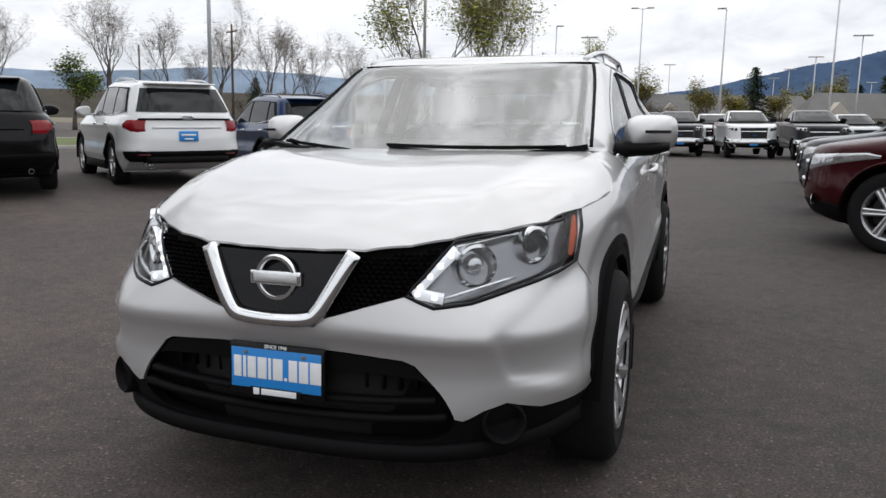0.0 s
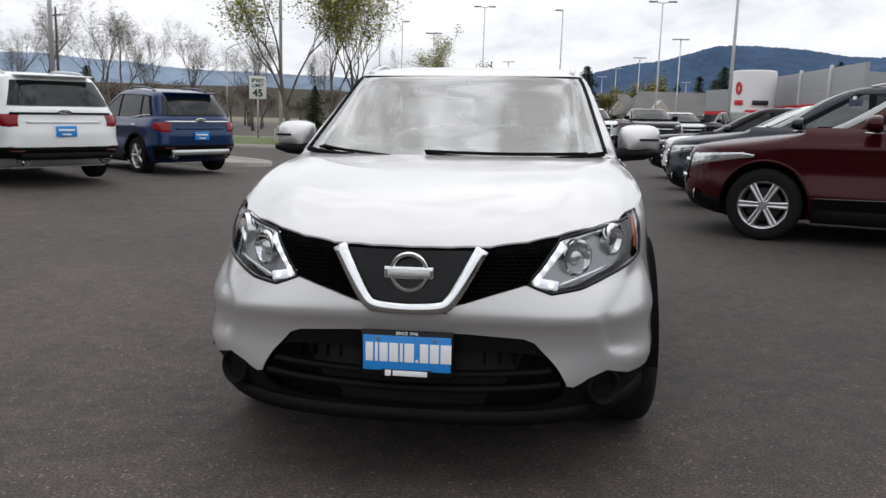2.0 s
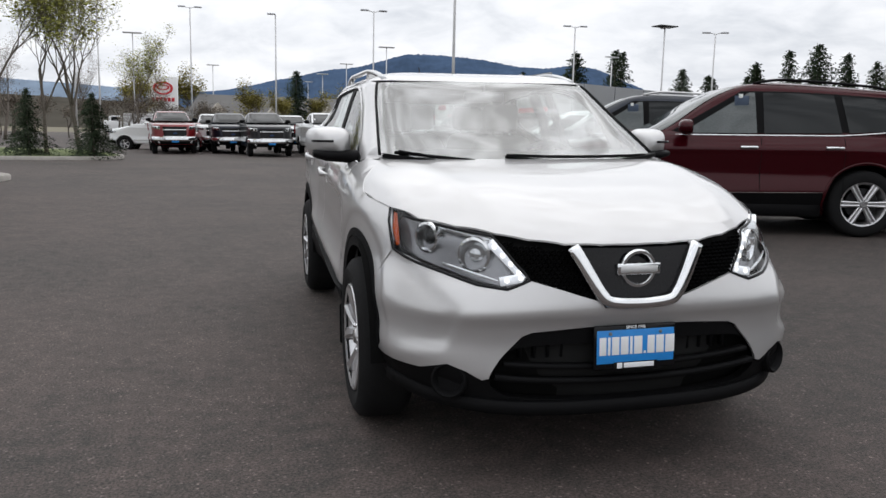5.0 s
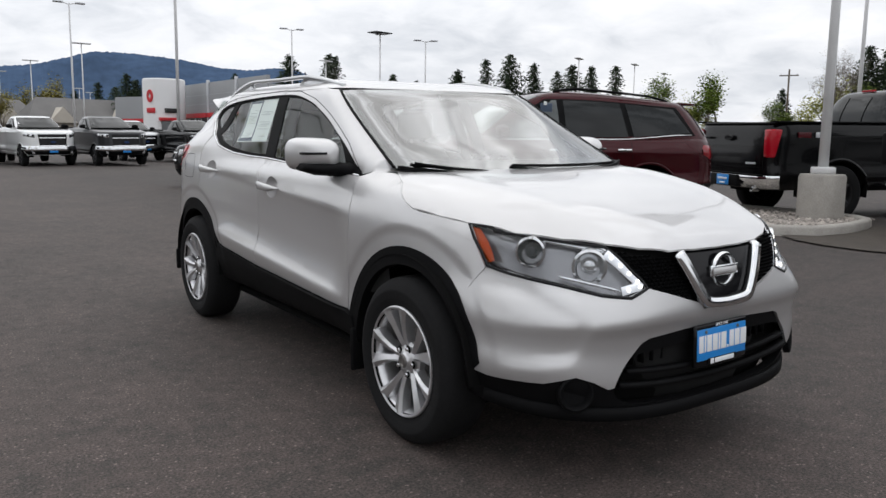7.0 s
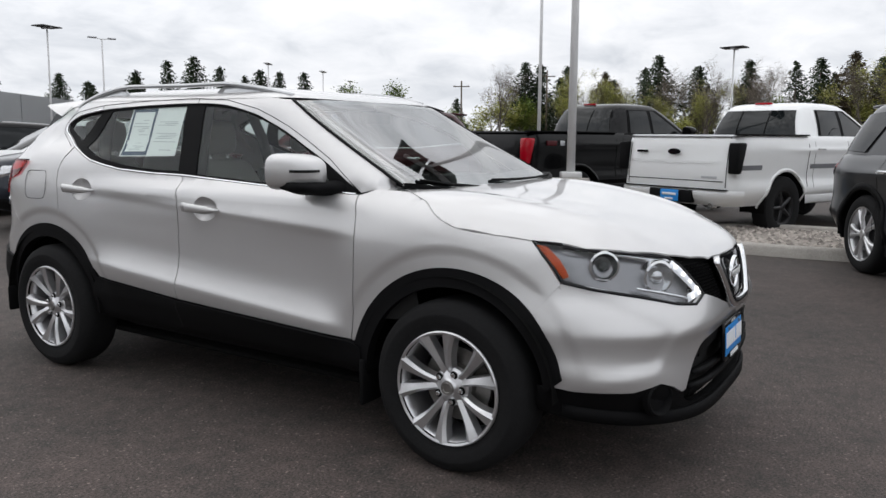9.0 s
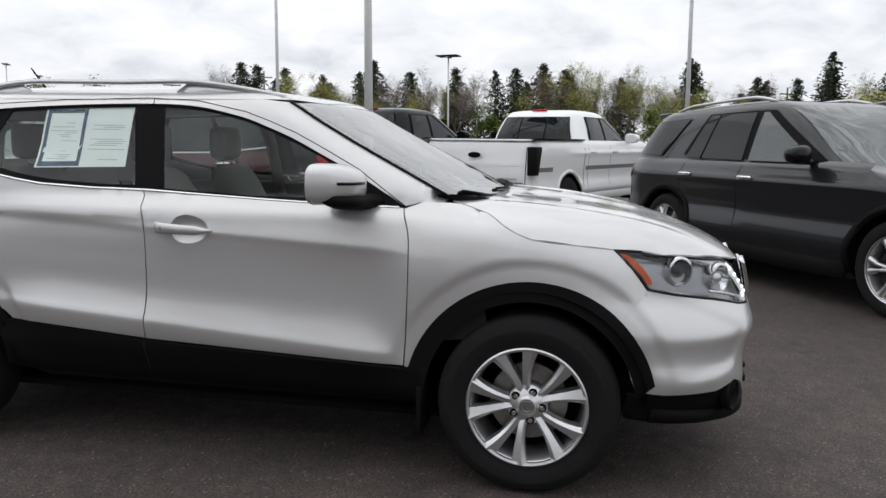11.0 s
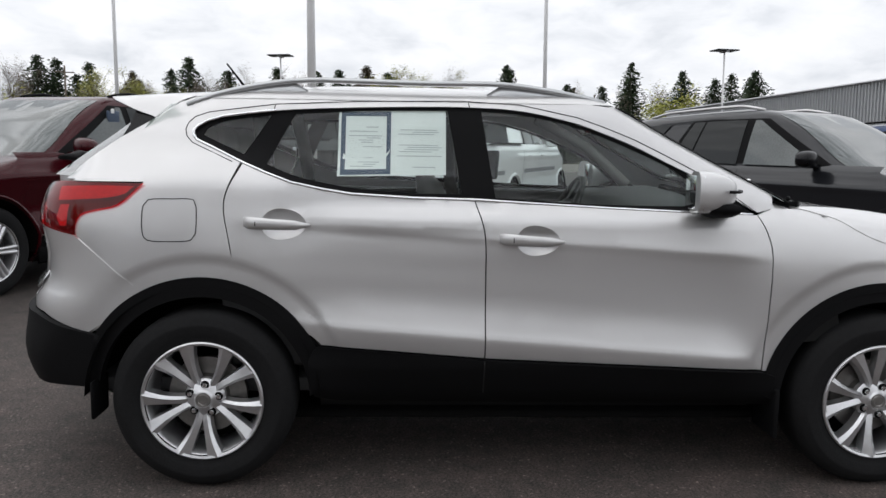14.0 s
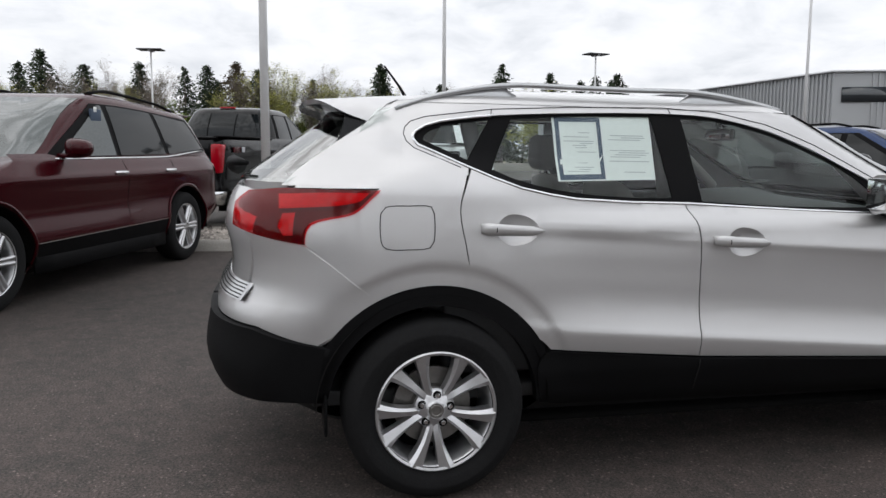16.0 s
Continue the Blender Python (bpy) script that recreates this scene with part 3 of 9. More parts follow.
# ---------- ground ----------
def asphalt_material():
    m = bpy.data.materials.new("asphalt")
    m.use_nodes = True
    nt = m.node_tree
    b = nt.nodes["Principled BSDF"]
    tc = nt.nodes.new("ShaderNodeTexCoord")
    patch = node(nt, "ShaderNodeTexNoise", Scale=0.35, Detail=6.0, Roughness=0.6)
    blot = node(nt, "ShaderNodeTexNoise", Scale=2.6, Detail=5.0, Roughness=0.65)
    grain = node(nt, "ShaderNodeTexNoise", Scale=190.0, Detail=3.0)
    speck = node(nt, "ShaderNodeTexNoise", Scale=85.0, Detail=6.0, Roughness=0.8)
    rub = node(nt, "ShaderNodeTexNoise", Scale=11.0, Detail=6.0, Roughness=0.7)
    for n in (patch, blot, grain, speck, rub):
        nt.links.new(tc.outputs["Object"], n.inputs["Vector"])
    mix = nt.nodes.new("ShaderNodeMix"); mix.inputs[0].default_value = 0.45
    nt.links.new(patch.outputs[0], mix.inputs[2]); nt.links.new(blot.outputs[0], mix.inputs[3])
    mixr = nt.nodes.new("ShaderNodeMix"); mixr.inputs[0].default_value = 0.45
    nt.links.new(mix.outputs[0], mixr.inputs[2]); nt.links.new(rub.outputs[0], mixr.inputs[3])
    mix = mixr
    ramp = nt.nodes.new("ShaderNodeValToRGB")
    ramp.color_ramp.elements[0].position, ramp.color_ramp.elements[0].color = 0.38, (0.030, 0.0288, 0.0272, 1)
    ramp.color_ramp.elements[1].position, ramp.color_ramp.elements[1].color = 0.62, (0.088, 0.0695, 0.065, 1)
    nt.links.new(mix.outputs[0], ramp.inputs[0])
    stone = nt.nodes.new("ShaderNodeValToRGB")
    stone.color_ramp.elements[0].position, stone.color_ramp.elements[0].color = 0.40, (0.40, 0.40, 0.40, 1)
    stone.color_ramp.elements[1].position, stone.color_ramp.elements[1].color = 0.66, (2.3, 2.2, 2.1, 1)
    nt.links.new(speck.outputs[0], stone.inputs[0])
    mul = nt.nodes.new("ShaderNodeMix"); mul.data_type, mul.blend_type = "RGBA", "MULTIPLY"; mul.inputs[0].default_value = 1.0
    nt.links.new(ramp.outputs[0], mul.inputs[6]); nt.links.new(stone.outputs[0], mul.inputs[7])
    # single pale chips worn bare
    chips = nt.nodes.new("ShaderNodeTexVoronoi"); chips.inputs["Scale"].default_value = 105.0
    nt.links.new(tc.outputs["Object"], chips.inputs["Vector"])
    tint = nt.nodes.new("ShaderNodeSeparateColor"); nt.links.new(chips.outputs["Color"], tint.inputs[0])
    rare = nt.nodes.new("ShaderNodeMapRange")
    rare.inputs[1].default_value, rare.inputs[2].default_value, rare.inputs[3].default_value, rare.inputs[4].default_value = 0.955, 0.99, 0.97, 2.3
    nt.links.new(tint.outputs[0], rare.inputs[0])
    bare = nt.nodes.new("ShaderNodeVectorMath"); bare.operation = "SCALE"
    nt.links.new(mul.outputs[2], bare.inputs[0]); nt.links.new(rare.outputs[0], bare.inputs["Scale"])
    # the asphalt's colour is scaled darker towards the east, along a wavering edge
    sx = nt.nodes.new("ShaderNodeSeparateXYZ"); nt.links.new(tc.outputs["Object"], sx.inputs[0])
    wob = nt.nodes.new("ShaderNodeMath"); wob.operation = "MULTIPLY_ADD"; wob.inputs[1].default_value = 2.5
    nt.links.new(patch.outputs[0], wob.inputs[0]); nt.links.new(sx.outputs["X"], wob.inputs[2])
    east_tone = nt.nodes.new("ShaderNodeMapRange")
    east_tone.inputs[1].default_value, east_tone.inputs[2].default_value, east_tone.inputs[3].default_value, east_tone.inputs[4].default_value = 0.6, 3.4, 1.0, 0.72
    nt.links.new(wob.outputs[0], east_tone.inputs[0])
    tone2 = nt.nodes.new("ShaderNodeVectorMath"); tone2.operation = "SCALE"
    nt.links.new(bare.outputs[0], tone2.inputs[0]); nt.links.new(east_tone.outputs[0], tone2.inputs["Scale"])
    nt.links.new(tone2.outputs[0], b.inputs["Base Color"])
    b.inputs["Roughness"].default_value = 0.82
    b.inputs["Specular IOR Level"].default_value = 0.42
    bp = nt.nodes.new("ShaderNodeBump"); bp.inputs["Strength"].default_value = 0.8; bp.inputs["Distance"].default_value = 0.003
    nt.links.new(grain.outputs[0], bp.inputs["Height"]); nt.links.new(bp.outputs[0], b.inputs["Normal"])
    return m


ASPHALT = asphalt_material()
GRASS = material("grass", (0.10, 0.13, 0.035), 0.9, vary=0.4, scale=0.8, fine=30.0, bump=0.6, bump_scale=40.0)
FIELD = material("dry_field", (0.16, 0.14, 0.09), 0.95, vary=0.3, scale=0.05, fine=1.0)
GRAVEL = material("gravel", (0.30, 0.27, 0.24), 0.9, vary=0.4, scale=20.0, fine=60.0, bump=0.8, bump_scale=40.0)
ROCK = material("river_rock", (0.34, 0.31, 0.28), 0.85, vary=0.35, scale=9.0, fine=60.0)



def level(x, y):
    """Height of the ground: flat round the silver car, then a gentle fall to the east and north."""
    s = float(np.clip((math.hypot(x, y - 1.3) - 4.5) / 9.0, 0, 1))
    s = s * s * (3 - 2 * s)
    return s * (-0.0172 * (min(x, 0) + max(x - 4.5, 0)) - 0.0105 * (y - 4)) + 0.06 * math.exp(-((x + 9) ** 2 + (y - 9) ** 2) / 20)


def ground_ring(radii, n, close):
    bm = bmesh.new()
    rows = []
    for r in radii:
        rows.append([bm.verts.new((r * math.cos(2 * math.pi * k / n), 1.3 + r * math.sin(2 * math.pi * k / n), level(r * math.cos(2 * math.pi * k / n), 1.3 + r * math.sin(2 * math.pi * k / n)))) for k in range(n)])
    for a, b in zip(rows, rows[1:]):
        for k in range(n):
            bm.faces.new((a[k], a[(k + 1) % n], b[(k + 1) % n], b[k]))
    if close:
        bm.faces.new(rows[0])
    bmesh.ops.recalc_face_normals(bm, faces=bm.faces)
    if sum(f.normal.z for f in bm.faces) < 0:
        bmesh.ops.reverse_faces(bm, faces=bm.faces)
    return bm


tagged(part("ground", ground_ring([170, 250, 400, 700, 1200, 2200, 4000], 96, False), FIELD), "dry brown valley floor beyond the car lot", "ground", kind="structure")
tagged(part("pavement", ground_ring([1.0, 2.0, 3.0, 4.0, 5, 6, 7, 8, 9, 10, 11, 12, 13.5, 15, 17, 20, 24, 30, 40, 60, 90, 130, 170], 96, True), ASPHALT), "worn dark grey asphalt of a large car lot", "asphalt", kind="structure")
UP = Matrix(((1, 0, 0.0172, 0), (0, 1, 0.0105, 0), (-0.0172, -0.0105, 1, 0), (0, 0, 0, 1)))


def stand(x, y, turn=0.0, scale=1.0, dz=0.0):
    """The pose of a thing that stands upright on the ground at (x, y)."""
    return Matrix.Translation((x, y, level(x, y) + dz)) @ UP @ pose(0, 0, 0, 0, 0, turn) @ Matrix.Scale(scale, 4)


def kerb(outline, name="kerb", label="weathered concrete kerb", w=0.15, h=0.13):
    """A kerb round an island: a raised ring of concrete with rounded edges."""
    pts = rounded(outline, 0.5)
    bm = bmesh.new()
    rows, n = [], len(pts)
    for i, p in enumerate(pts):
        t = (pts[(i + 1) % n] - pts[i - 1]).normalized()
        q = Vector((t.y, -t.x))
        z = level(p.x, p.y)
        rows.append([bm.verts.new((p.x + q.x * a, p.y + q.y * a, z + b)) for a, b in ((w / 2 + 0.01, -0.05), (w / 2, h - 0.03), (w / 2 - 0.03, h), (-w / 2 + 0.03, h), (-w / 2, h - 0.03), (-w / 2, -0.05))])
    for i in range(n):
        a, b = rows[i], rows[(i + 1) % n]
        for j in range(5):
            bm.faces.new((a[j], a[j + 1], b[j + 1], b[j]))
    bmesh.ops.recalc_face_normals(bm, faces=bm.faces)
    return tagged(part(name, bm, CONCRETE), label, "kerb", kind="structure")


def bed(outline, mat, name, label, category, h=0.09, lump=0.03):
    bm = sheet(outline, lambda x, y: (x, y, level(x, y) + h + lump * noise.noise(Vector((x * 1.3, y * 1.3, 0)))), 0.4, 0.0, (0, 0, -1))
    return tagged(part(name, bm, mat), label, category, kind="structure")


def pebbles(name, label, region, count, seed, size=(0.018, 0.05), h=0.095):
    """Loose river stones strewn over an island."""
    rng = random.Random(seed)
    bm = bmesh.new()
    x0, x1, y0, y1, ok = region
    base = [(0, 0, 1), (0.9, 0, 0.1), (0.28, 0.85, 0.1), (-0.72, 0.53, 0.1), (-0.72, -0.53, 0.1), (0.28, -0.85, 0.1)]
    tris = ((0, 1, 2), (0, 2, 3), (0, 3, 4), (0, 4, 5), (0, 5, 1))
    verts, faces = [], []
    while count:
        x, y = rng.uniform(x0, x1), rng.uniform(y0, y1)
        if not ok(x, y):
            continue
        count -= 1
        s, a, f = rng.uniform(*size), rng.uniform(0, 6.28), rng.uniform(0.5, 0.9)
        k = len(verts)
        z = level(x, y) + h + 0.03 * noise.noise(Vector((x * 1.3, y * 1.3, 0)))
        for u, v, w in base:
            u, v = u * rng.uniform(0.8, 1.25), v * rng.uniform(0.6, 1.0)
            verts.append((x + s * (u * math.cos(a) - v * math.sin(a)), y + s * (u * math.sin(a) + v * math.cos(a)), z + s * (w * f - 0.1)))
        faces += [tuple(k + i for i in t) for t in tris]
    me = bpy.data.meshes.new(name)
    me.from_pydata(verts, [], faces)
    ob = mesh_part(name, me, ROCK)
    return tagged(ob, label, "stones", kind="stuff")


nt = ROCK.node_tree
geo = nt.nodes.new("ShaderNodeNewGeometry")
tint = nt.nodes.new("ShaderNodeValToRGB")
tint.color_ramp.elements[0].color, tint.color_ramp.elements[1].color = (0.13, 0.115, 0.105, 1), (0.52, 0.47, 0.42, 1)
nt.links.new(geo.outputs["Random Per Island"], tint.inputs[0])
nt.links.new(tint.outputs[0], nt.nodes["Principled BSDF"].inputs["Base Color"])
DIRT = material("damp_dirt", (0.055, 0.045, 0.036), 0.95, vary=0.35, scale=4.0, bump=0.8, bump_scale=30.0)
ISLAND_A = [(6.75, 8.6), (6.45, 6.0), (6.3, 3.6), (6.27, 2.95), (6.7, 2.5), (7.9, 2.55), (8.6, 3.0), (8.8, 5.0), (8.9, 8.6)]
ISLAND_B = [(6.2, 0.7), (6.15, -1.2), (6.3, -4.5), (8.5, -4.5), (8.5, -1.0), (8.3, 0.75), (7.3, 1.0)]
ISLAND_C = [(-6.3, 14.6), (-7.4, 14.2), (-9.5, 15.6), (-12.5, 18.2), (-12.0, 19.0), (-9.0, 17.4), (-6.6, 15.6)]
LAWN = [(-6.1, 27.2), (-8.6, 26.0), (-12.0, 25.6), (-17.0, 22.6), (-24.0, 18.0), (-34.0, 14.0), (-40.0, 18.0), (-30.0, 28.0), (-18.0, 37.0), (-10.0, 37.0), (-6.6, 31.0)]
for isl, nm in ((ISLAND_A, "river stone bed"), (ISLAND_B, "river stone bed"), (ISLAND_C, "pale gravel bed")):
    kerb(isl)
    bed(isl, GRAVEL, "gravel_bed", "grey " + nm + " inside a kerbed island", "gravel")
kerb(LAWN)
bed(LAWN, GRASS, "lawn", "short green grass strip beside the road", "grass", 0.11)
bed([(6.25, 0.85), (6.3, 2.7), (8.4, 2.7), (8.3, 0.9)], DIRT, "dirt_patch", "dark damp dirt gap between the islands", "dirt", 0.018, 0.0)
pebbles("river_stones", "loose river stones in a kerbed island", (6.35, 8.6, 2.7, 8.4, lambda x, y: x > 6.42 + 0.02 * y), 2600, 3)
pebbles("river_stones", "loose river stones in a kerbed island", (6.27, 8.3, -4.4, 0.8, lambda x, y: True), 2200, 4)

# ---------- parked vehicles ----------
TAIL_RED = material("tail_lamp_red", (0.22, 0.006, 0.011), 0.14, coat=0.2, spec=0.3, vary=0.2, fine=20.0)


def well(r, depth, low=-8):
    """A wheel housing: the upper part of a drum, closed at the inner end."""
    bm = bmesh.new()
    a, b = [], []
    for k in range(25):
        t = radians(low + (180 - 2 * low) * k / 24)
        a.append(bm.verts.new((-0.02, r * math.cos(t), r * math.sin(t))))
        b.append(bm.verts.new((depth, r * math.cos(t), r * math.sin(t))))
    for k in range(24):
        bm.faces.new((a[k], a[k + 1], b[k + 1], b[k]))
    bm.faces.new(b)
    return bm


def vehicle(name, label, category, m, paint_mat, kind="suv", wb=2.95, fo=0.95, ro=1.05, W=1.98, H=1.75, R=0.37, rim=0.24, spokes=5, rim_style="plain",
            rim_mat=None, clad=True, cowl=0.55, hood=1.0, chrome_bars=2, lamp_mat=None, plate_front=False, plate_rear=False, group="", rails=None, lift=0.0, glass=None, tail=TAIL_RED, rocker=0.17, stripe=None, bumper=None, back_style="", belt=None, card=0, droop=0.07, mirror_mat=None, pillar="", front_glass=None, trim=True):
    """One parked car of a kind, nose towards -y with its front axle at y = 0."""
    car = thing(name, label, category, m, group)
    glass = glass or TINT
    w2, end, nose = W / 2, wb + ro, -fo
    belt = belt or H * (0.645 if kind != "pickup" else 0.685) + lift
    pick = kind == "pickup"
    g = (0.24 if kind != "pickup" else 0.34) + lift
    hull = Hull(
        w=[(g, 0.88 * w2), (g + 0.10, 0.95 * w2), (0.55 + lift, 0.995 * w2), (0.75 + lift, 0.97 * w2), (belt - 0.17, 0.985 * w2), (belt - 0.06, (0.975 if pick else 0.94) * w2), (belt, (0.96 if pick else 0.90) * w2), (belt + 0.05, (0.93 if pick else 0.84) * w2)],
        f=[(g, nose + 0.10), (0.5 + lift, nose), (0.7 + lift, nose + 0.01), (hood - 0.12, nose + 0.05), (hood - 0.03, nose + 0.10), (hood + 0.035, nose + 0.38), (belt, cowl - 0.15), (belt + 0.05, cowl + 0.25)],
        r=[(g, end - 0.12), (0.5 + lift, end - 0.01), (0.75 + lift, end), (belt - 0.2, end - 0.03), (belt, end - 0.06), (belt + 0.05, end - 0.09)],
        side=lambda y, z: (0.016 * np.exp(-((z - (belt - 0.15)) / 0.035) ** 2) - 0.009 * np.exp(-((z - 0.70 - lift) / 0.11) ** 2) + 0.012 * np.exp(-((z - 0.49 - lift) / 0.05) ** 2)) * smooth_step((y + 0.1) / 0.7) * smooth_step((wb + 0.25 - y) / 0.7),
        yf=0.35, yr=wb + 0.1, pf=2.6 if kind != "pickup" else 3.4, pr=4.2 if kind != "pickup" else 9.0)
    hull.even = True
    arch = R + 0.055
    holes = ((0, R + 0.01, arch), (wb, R + 0.01, arch))
    zs = sorted({round(z, 3) for z in list(np.linspace(g, belt + 0.05, 36))})
    part("body", hull.shell(zs, holes, lid=pick), paint_mat, car)
    # dark tubs behind the wheels
    for y in (0, wb):
        for side in (-1, 1):
            bm = well(arch + 0.012, 0.36)
            t = part("wheel_well", bm, WELL, car)
            t.matrix_basis = pose(side * (w2 - 0.03), y, R + 0.01, 0, 0, 0 if side < 0 else 180)
            pts, ups = [], []
            for k in range(25):
                a = radians(-12 + 204 * k / 24)
                yy, zz = y + (arch + 0.02) * math.cos(a), R + 0.01 + (arch + 0.02) * math.sin(a)
                zz = max(zz, g - 0.02)
                pts.append((side * (float(hull.x(yy, max(zz, g))) - 0.004), yy, zz)); ups.append((side, 0, 0))
            part("arch_trim", strip(pts, ups, 0.075 if clad else (0.055 if pick else 0.03), 0.018), BLACK_PLASTIC if clad else paint_mat, car)
    # sills and lower bumpers
    for side in (-1, 1):
        yy = [arch + 0.03 + (wb - 2 * arch - 0.06) * k / 8 for k in range(9)]
        part("sill", strip([(side * float(hull.x(y, g + 0.09)), y, g + 0.07) for y in yy], (side, 0, 0), 0.17, 0.02), BLACK_PLASTIC if clad or rocker > 0.2 else paint_mat, car)
        if rocker > 0.2:
            part("rocker_trim", sheet([(yy[0], g, 1), (yy[-1], g, 1), (yy[-1], g + rocker + 0.03, 1), (yy[0], g + rocker, 1)], lambda y, z: (side * (float(hull.x(y, z)) + 0.006), y, z), 0.08, 0.012, (-side, 0, 0)), BLACK_PLASTIC, car, "black lower door trim")
            part("chrome_strip", strip([(side * (float(hull.x(y, g + rocker)) + 0.008), y, g + rocker + 0.006 + 0.03 * k / 8) for k, y in enumerate(yy)], (side, 0, 0), 0.006, 0.004), BRAKE, car)
        if stripe:
            for y0, y1 in ((0.62, wb - 0.60), (wb + 0.60, end - 0.16)):
                part("side_stripe", sheet([(y0, 0.985, 1), (y1, 0.985, 1), (y1, 1.05, 1), (y0, 1.05, 1)], lambda y, z: (side * (float(hull.x(y, z)) + 0.003), y, z), 0.1, 0.0, (-side, 0, 0)), stripe, car, "grey stripe along the side")
    xs = [(-0.80 + 1.6 * k / 16) * w2 for k in range(17)]
    phis = [k / 10 * 0.80 for k in range(11)]
    for side in (-1, 1):
        part("front_lower_bumper", hull.band([(p, g, g + 0.20) for p in phis], side, 0.012), BLACK_PLASTIC, car)
        if pick and plate_front:
            part("front_bumper", hull.band([(p, g + 0.17, g + 0.36) for p in phis], side, 0.045), CHROME, car, "chrome front bumper")
        hi = 0.56 + lift
        part("rear_lower_bumper", hull.band([(3 - p * 0.9, (g - 0.01) if not pick else 0.36 + lift, hi) for p in phis], side, 0.012 if not pick else 0.05), bumper or (CHROME if pick else BLACK_PLASTIC), car)
    # cabin
    roof = H
    back = end - 0.03 if kind != "pickup" else cowl + 2.35
    if kind == "pickup":
        fg = [(belt - 0.03, cowl - 0.1), (belt + 0.1, cowl + 0.12), (roof - 0.12, cowl + 0.82), (roof - 0.03, cowl + 1.05), (roof, cowl + 1.5)]
        rg = [(belt - 0.03, back), (belt + 0.1, back - 0.02), (roof - 0.12, back - 0.20), (roof - 0.03, back - 0.32), (roof, back - 0.65)]
    else:
        fg = [(belt - 0.03, cowl - 0.15), (belt + 0.08, cowl + 0.10), (roof - 0.12, cowl + 0.85), (roof - 0.03, cowl + 1.15), (roof, cowl + 1.7)]
        rg = [(belt - 0.03, back - 0.03), (belt + 0.08, back - 0.08), (roof - 0.14, back - 0.33), (roof - 0.04, back - 0.42), (roof, back - 0.9)]
    cab = Hull(w=[(belt - 0.03, 0.89 * w2), (belt + 0.06, 0.865 * w2), (roof - 0.14, 0.725 * w2), (roof - 0.05, 0.66 * w2), (roof - 0.012, 0.54 * w2), (roof, 0.40 * w2)], f=fg, r=rg, yf=cowl + 1.5, yr=back - 1.0, pf=7.0, pr=4.6)
    part("cabin", cab.shell(list(np.linspace(belt - 0.03, roof - 0.1, 9)) + [roof - 0.06, roof - 0.035, roof - 0.015, roof], nf=12, ns=10), paint_mat, car)
    z0, z1 = belt + 0.03, roof - 0.135

    def lay(off):
        def side_place(s):
            return lambda y, z: (s * (float(cab.x(y, z)) + off), y, z)
        return side_place

    def fy(z):
        return float(cab.f(z))

    def ry(z):
        return float(cab.r(z))

    cuts = (cowl + 1.30, cowl + 2.22)
    for side in (-1, 1):
        pl = lay(0.014)(side)
        rear_low, rear_top = (back - 0.40, back - 0.50) if kind == "pickup" else (ry(z0) - 0.34, ry(z1) - 0.30)
        if pillar == "body":
            # the rear pillar is painted, and the last window stands alone behind it
            rear_low, rear_top = cuts[1] + 0.10, cuts[1] - 0.14
        fr = [(fy(z0) + 0.24, z0 - 0.02, 1), (rear_low, z0 - 0.01 + (0.05 if kind != "pickup" else 0), 1), (rear_top, z1 + 0.015, 1), (fy(z1) + 0.27, z1 + 0.015, 1)]
        part("window_frame", sheet(fr, lay(0.008)(side), 0.07, 0.0, (-side, 0, 0)), BLACK_PLASTIC, car)
        a0 = [(fy(z0) + 0.42, z0, 1), (cuts[0] - 0.04, z0, 1), (cuts[0] - 0.06, z1, 1), (fy(z1) + 0.36, z1, 1)]
        part("window", sheet(a0, pl, 0.08, 0.0, (-side, 0, 0)), front_glass or glass, car)
        if kind == "pickup":
            a1 = [(cuts[0] + 0.04, z0, 1), (back - 0.45, z0, 1), (back - 0.54, z1, 1), (cuts[0] + 0.03, z1, 1)]
            part("window", sheet(a1, pl, 0.08, 0.0, (-side, 0, 0)), glass, car)
        else:
            a1 = [(cuts[0] + 0.04, z0, 1), (cuts[1] - 0.02, z0 + 0.01, 1), (cuts[1] - 0.10, z1, 1), (cuts[0] + 0.03, z1, 1)]
            if pillar == "body":
                a1 = [(cuts[0] + 0.05, z0, 1), (cuts[1] + 0.04, z0 + 0.01, 1), (cuts[1] - 0.18, z1, 1), (cuts[0] + 0.04, z1, 1)]
                part("window_bar", strip([pl(cuts[1] - 0.22 - 0.12 * k / 4, z0 + (z1 - z0) * k / 4) for k in range(5)], (side, 0, 0.2), 0.025, 0.004), BLACK_PLASTIC, car)
            a2 = [(cuts[1] + 0.06, z0 + 0.01, 1), (ry(z0) - 0.42, z0 + 0.08, 1), (ry(z1) - 0.36, z1 - 0.02, 1), (cuts[1] - 0.02, z1, 1)]
            if pillar == "body":
                a2 = [(cuts[1] + 0.50, z0 + 0.02, 1), (ry(z0) - 0.20, z0 + 0.04, 1), (ry(z1) - 0.16, z1 - 0.01, 1), (cuts[1] + 0.16, z1, 1)]
            part("window", sheet(a1, pl, 0.08, 0.0, (-side, 0, 0)), glass, car)
            part("rear_quarter_window", sheet(a2, pl, 0.08, 0.0, (-side, 0, 0)), glass, car)
        yy = [fy(z0) + 0.35 + (ry(z0) - 0.4 - fy(z0) - 0.35) * k / 12 for k in range(13)]
        if trim:
            zt = [z0 - 0.025 + (0.0 if pick else 0.075 * float(smooth_step((k / 12 - 0.62) / 0.38))) for k in range(13)]
            part("window_trim", strip([(side * (float(cab.x(y, z)) + 0.016), y, z) for y, z in zip(yy, zt)], (side, 0, 0), 0.022, 0.008), CHROME, car)
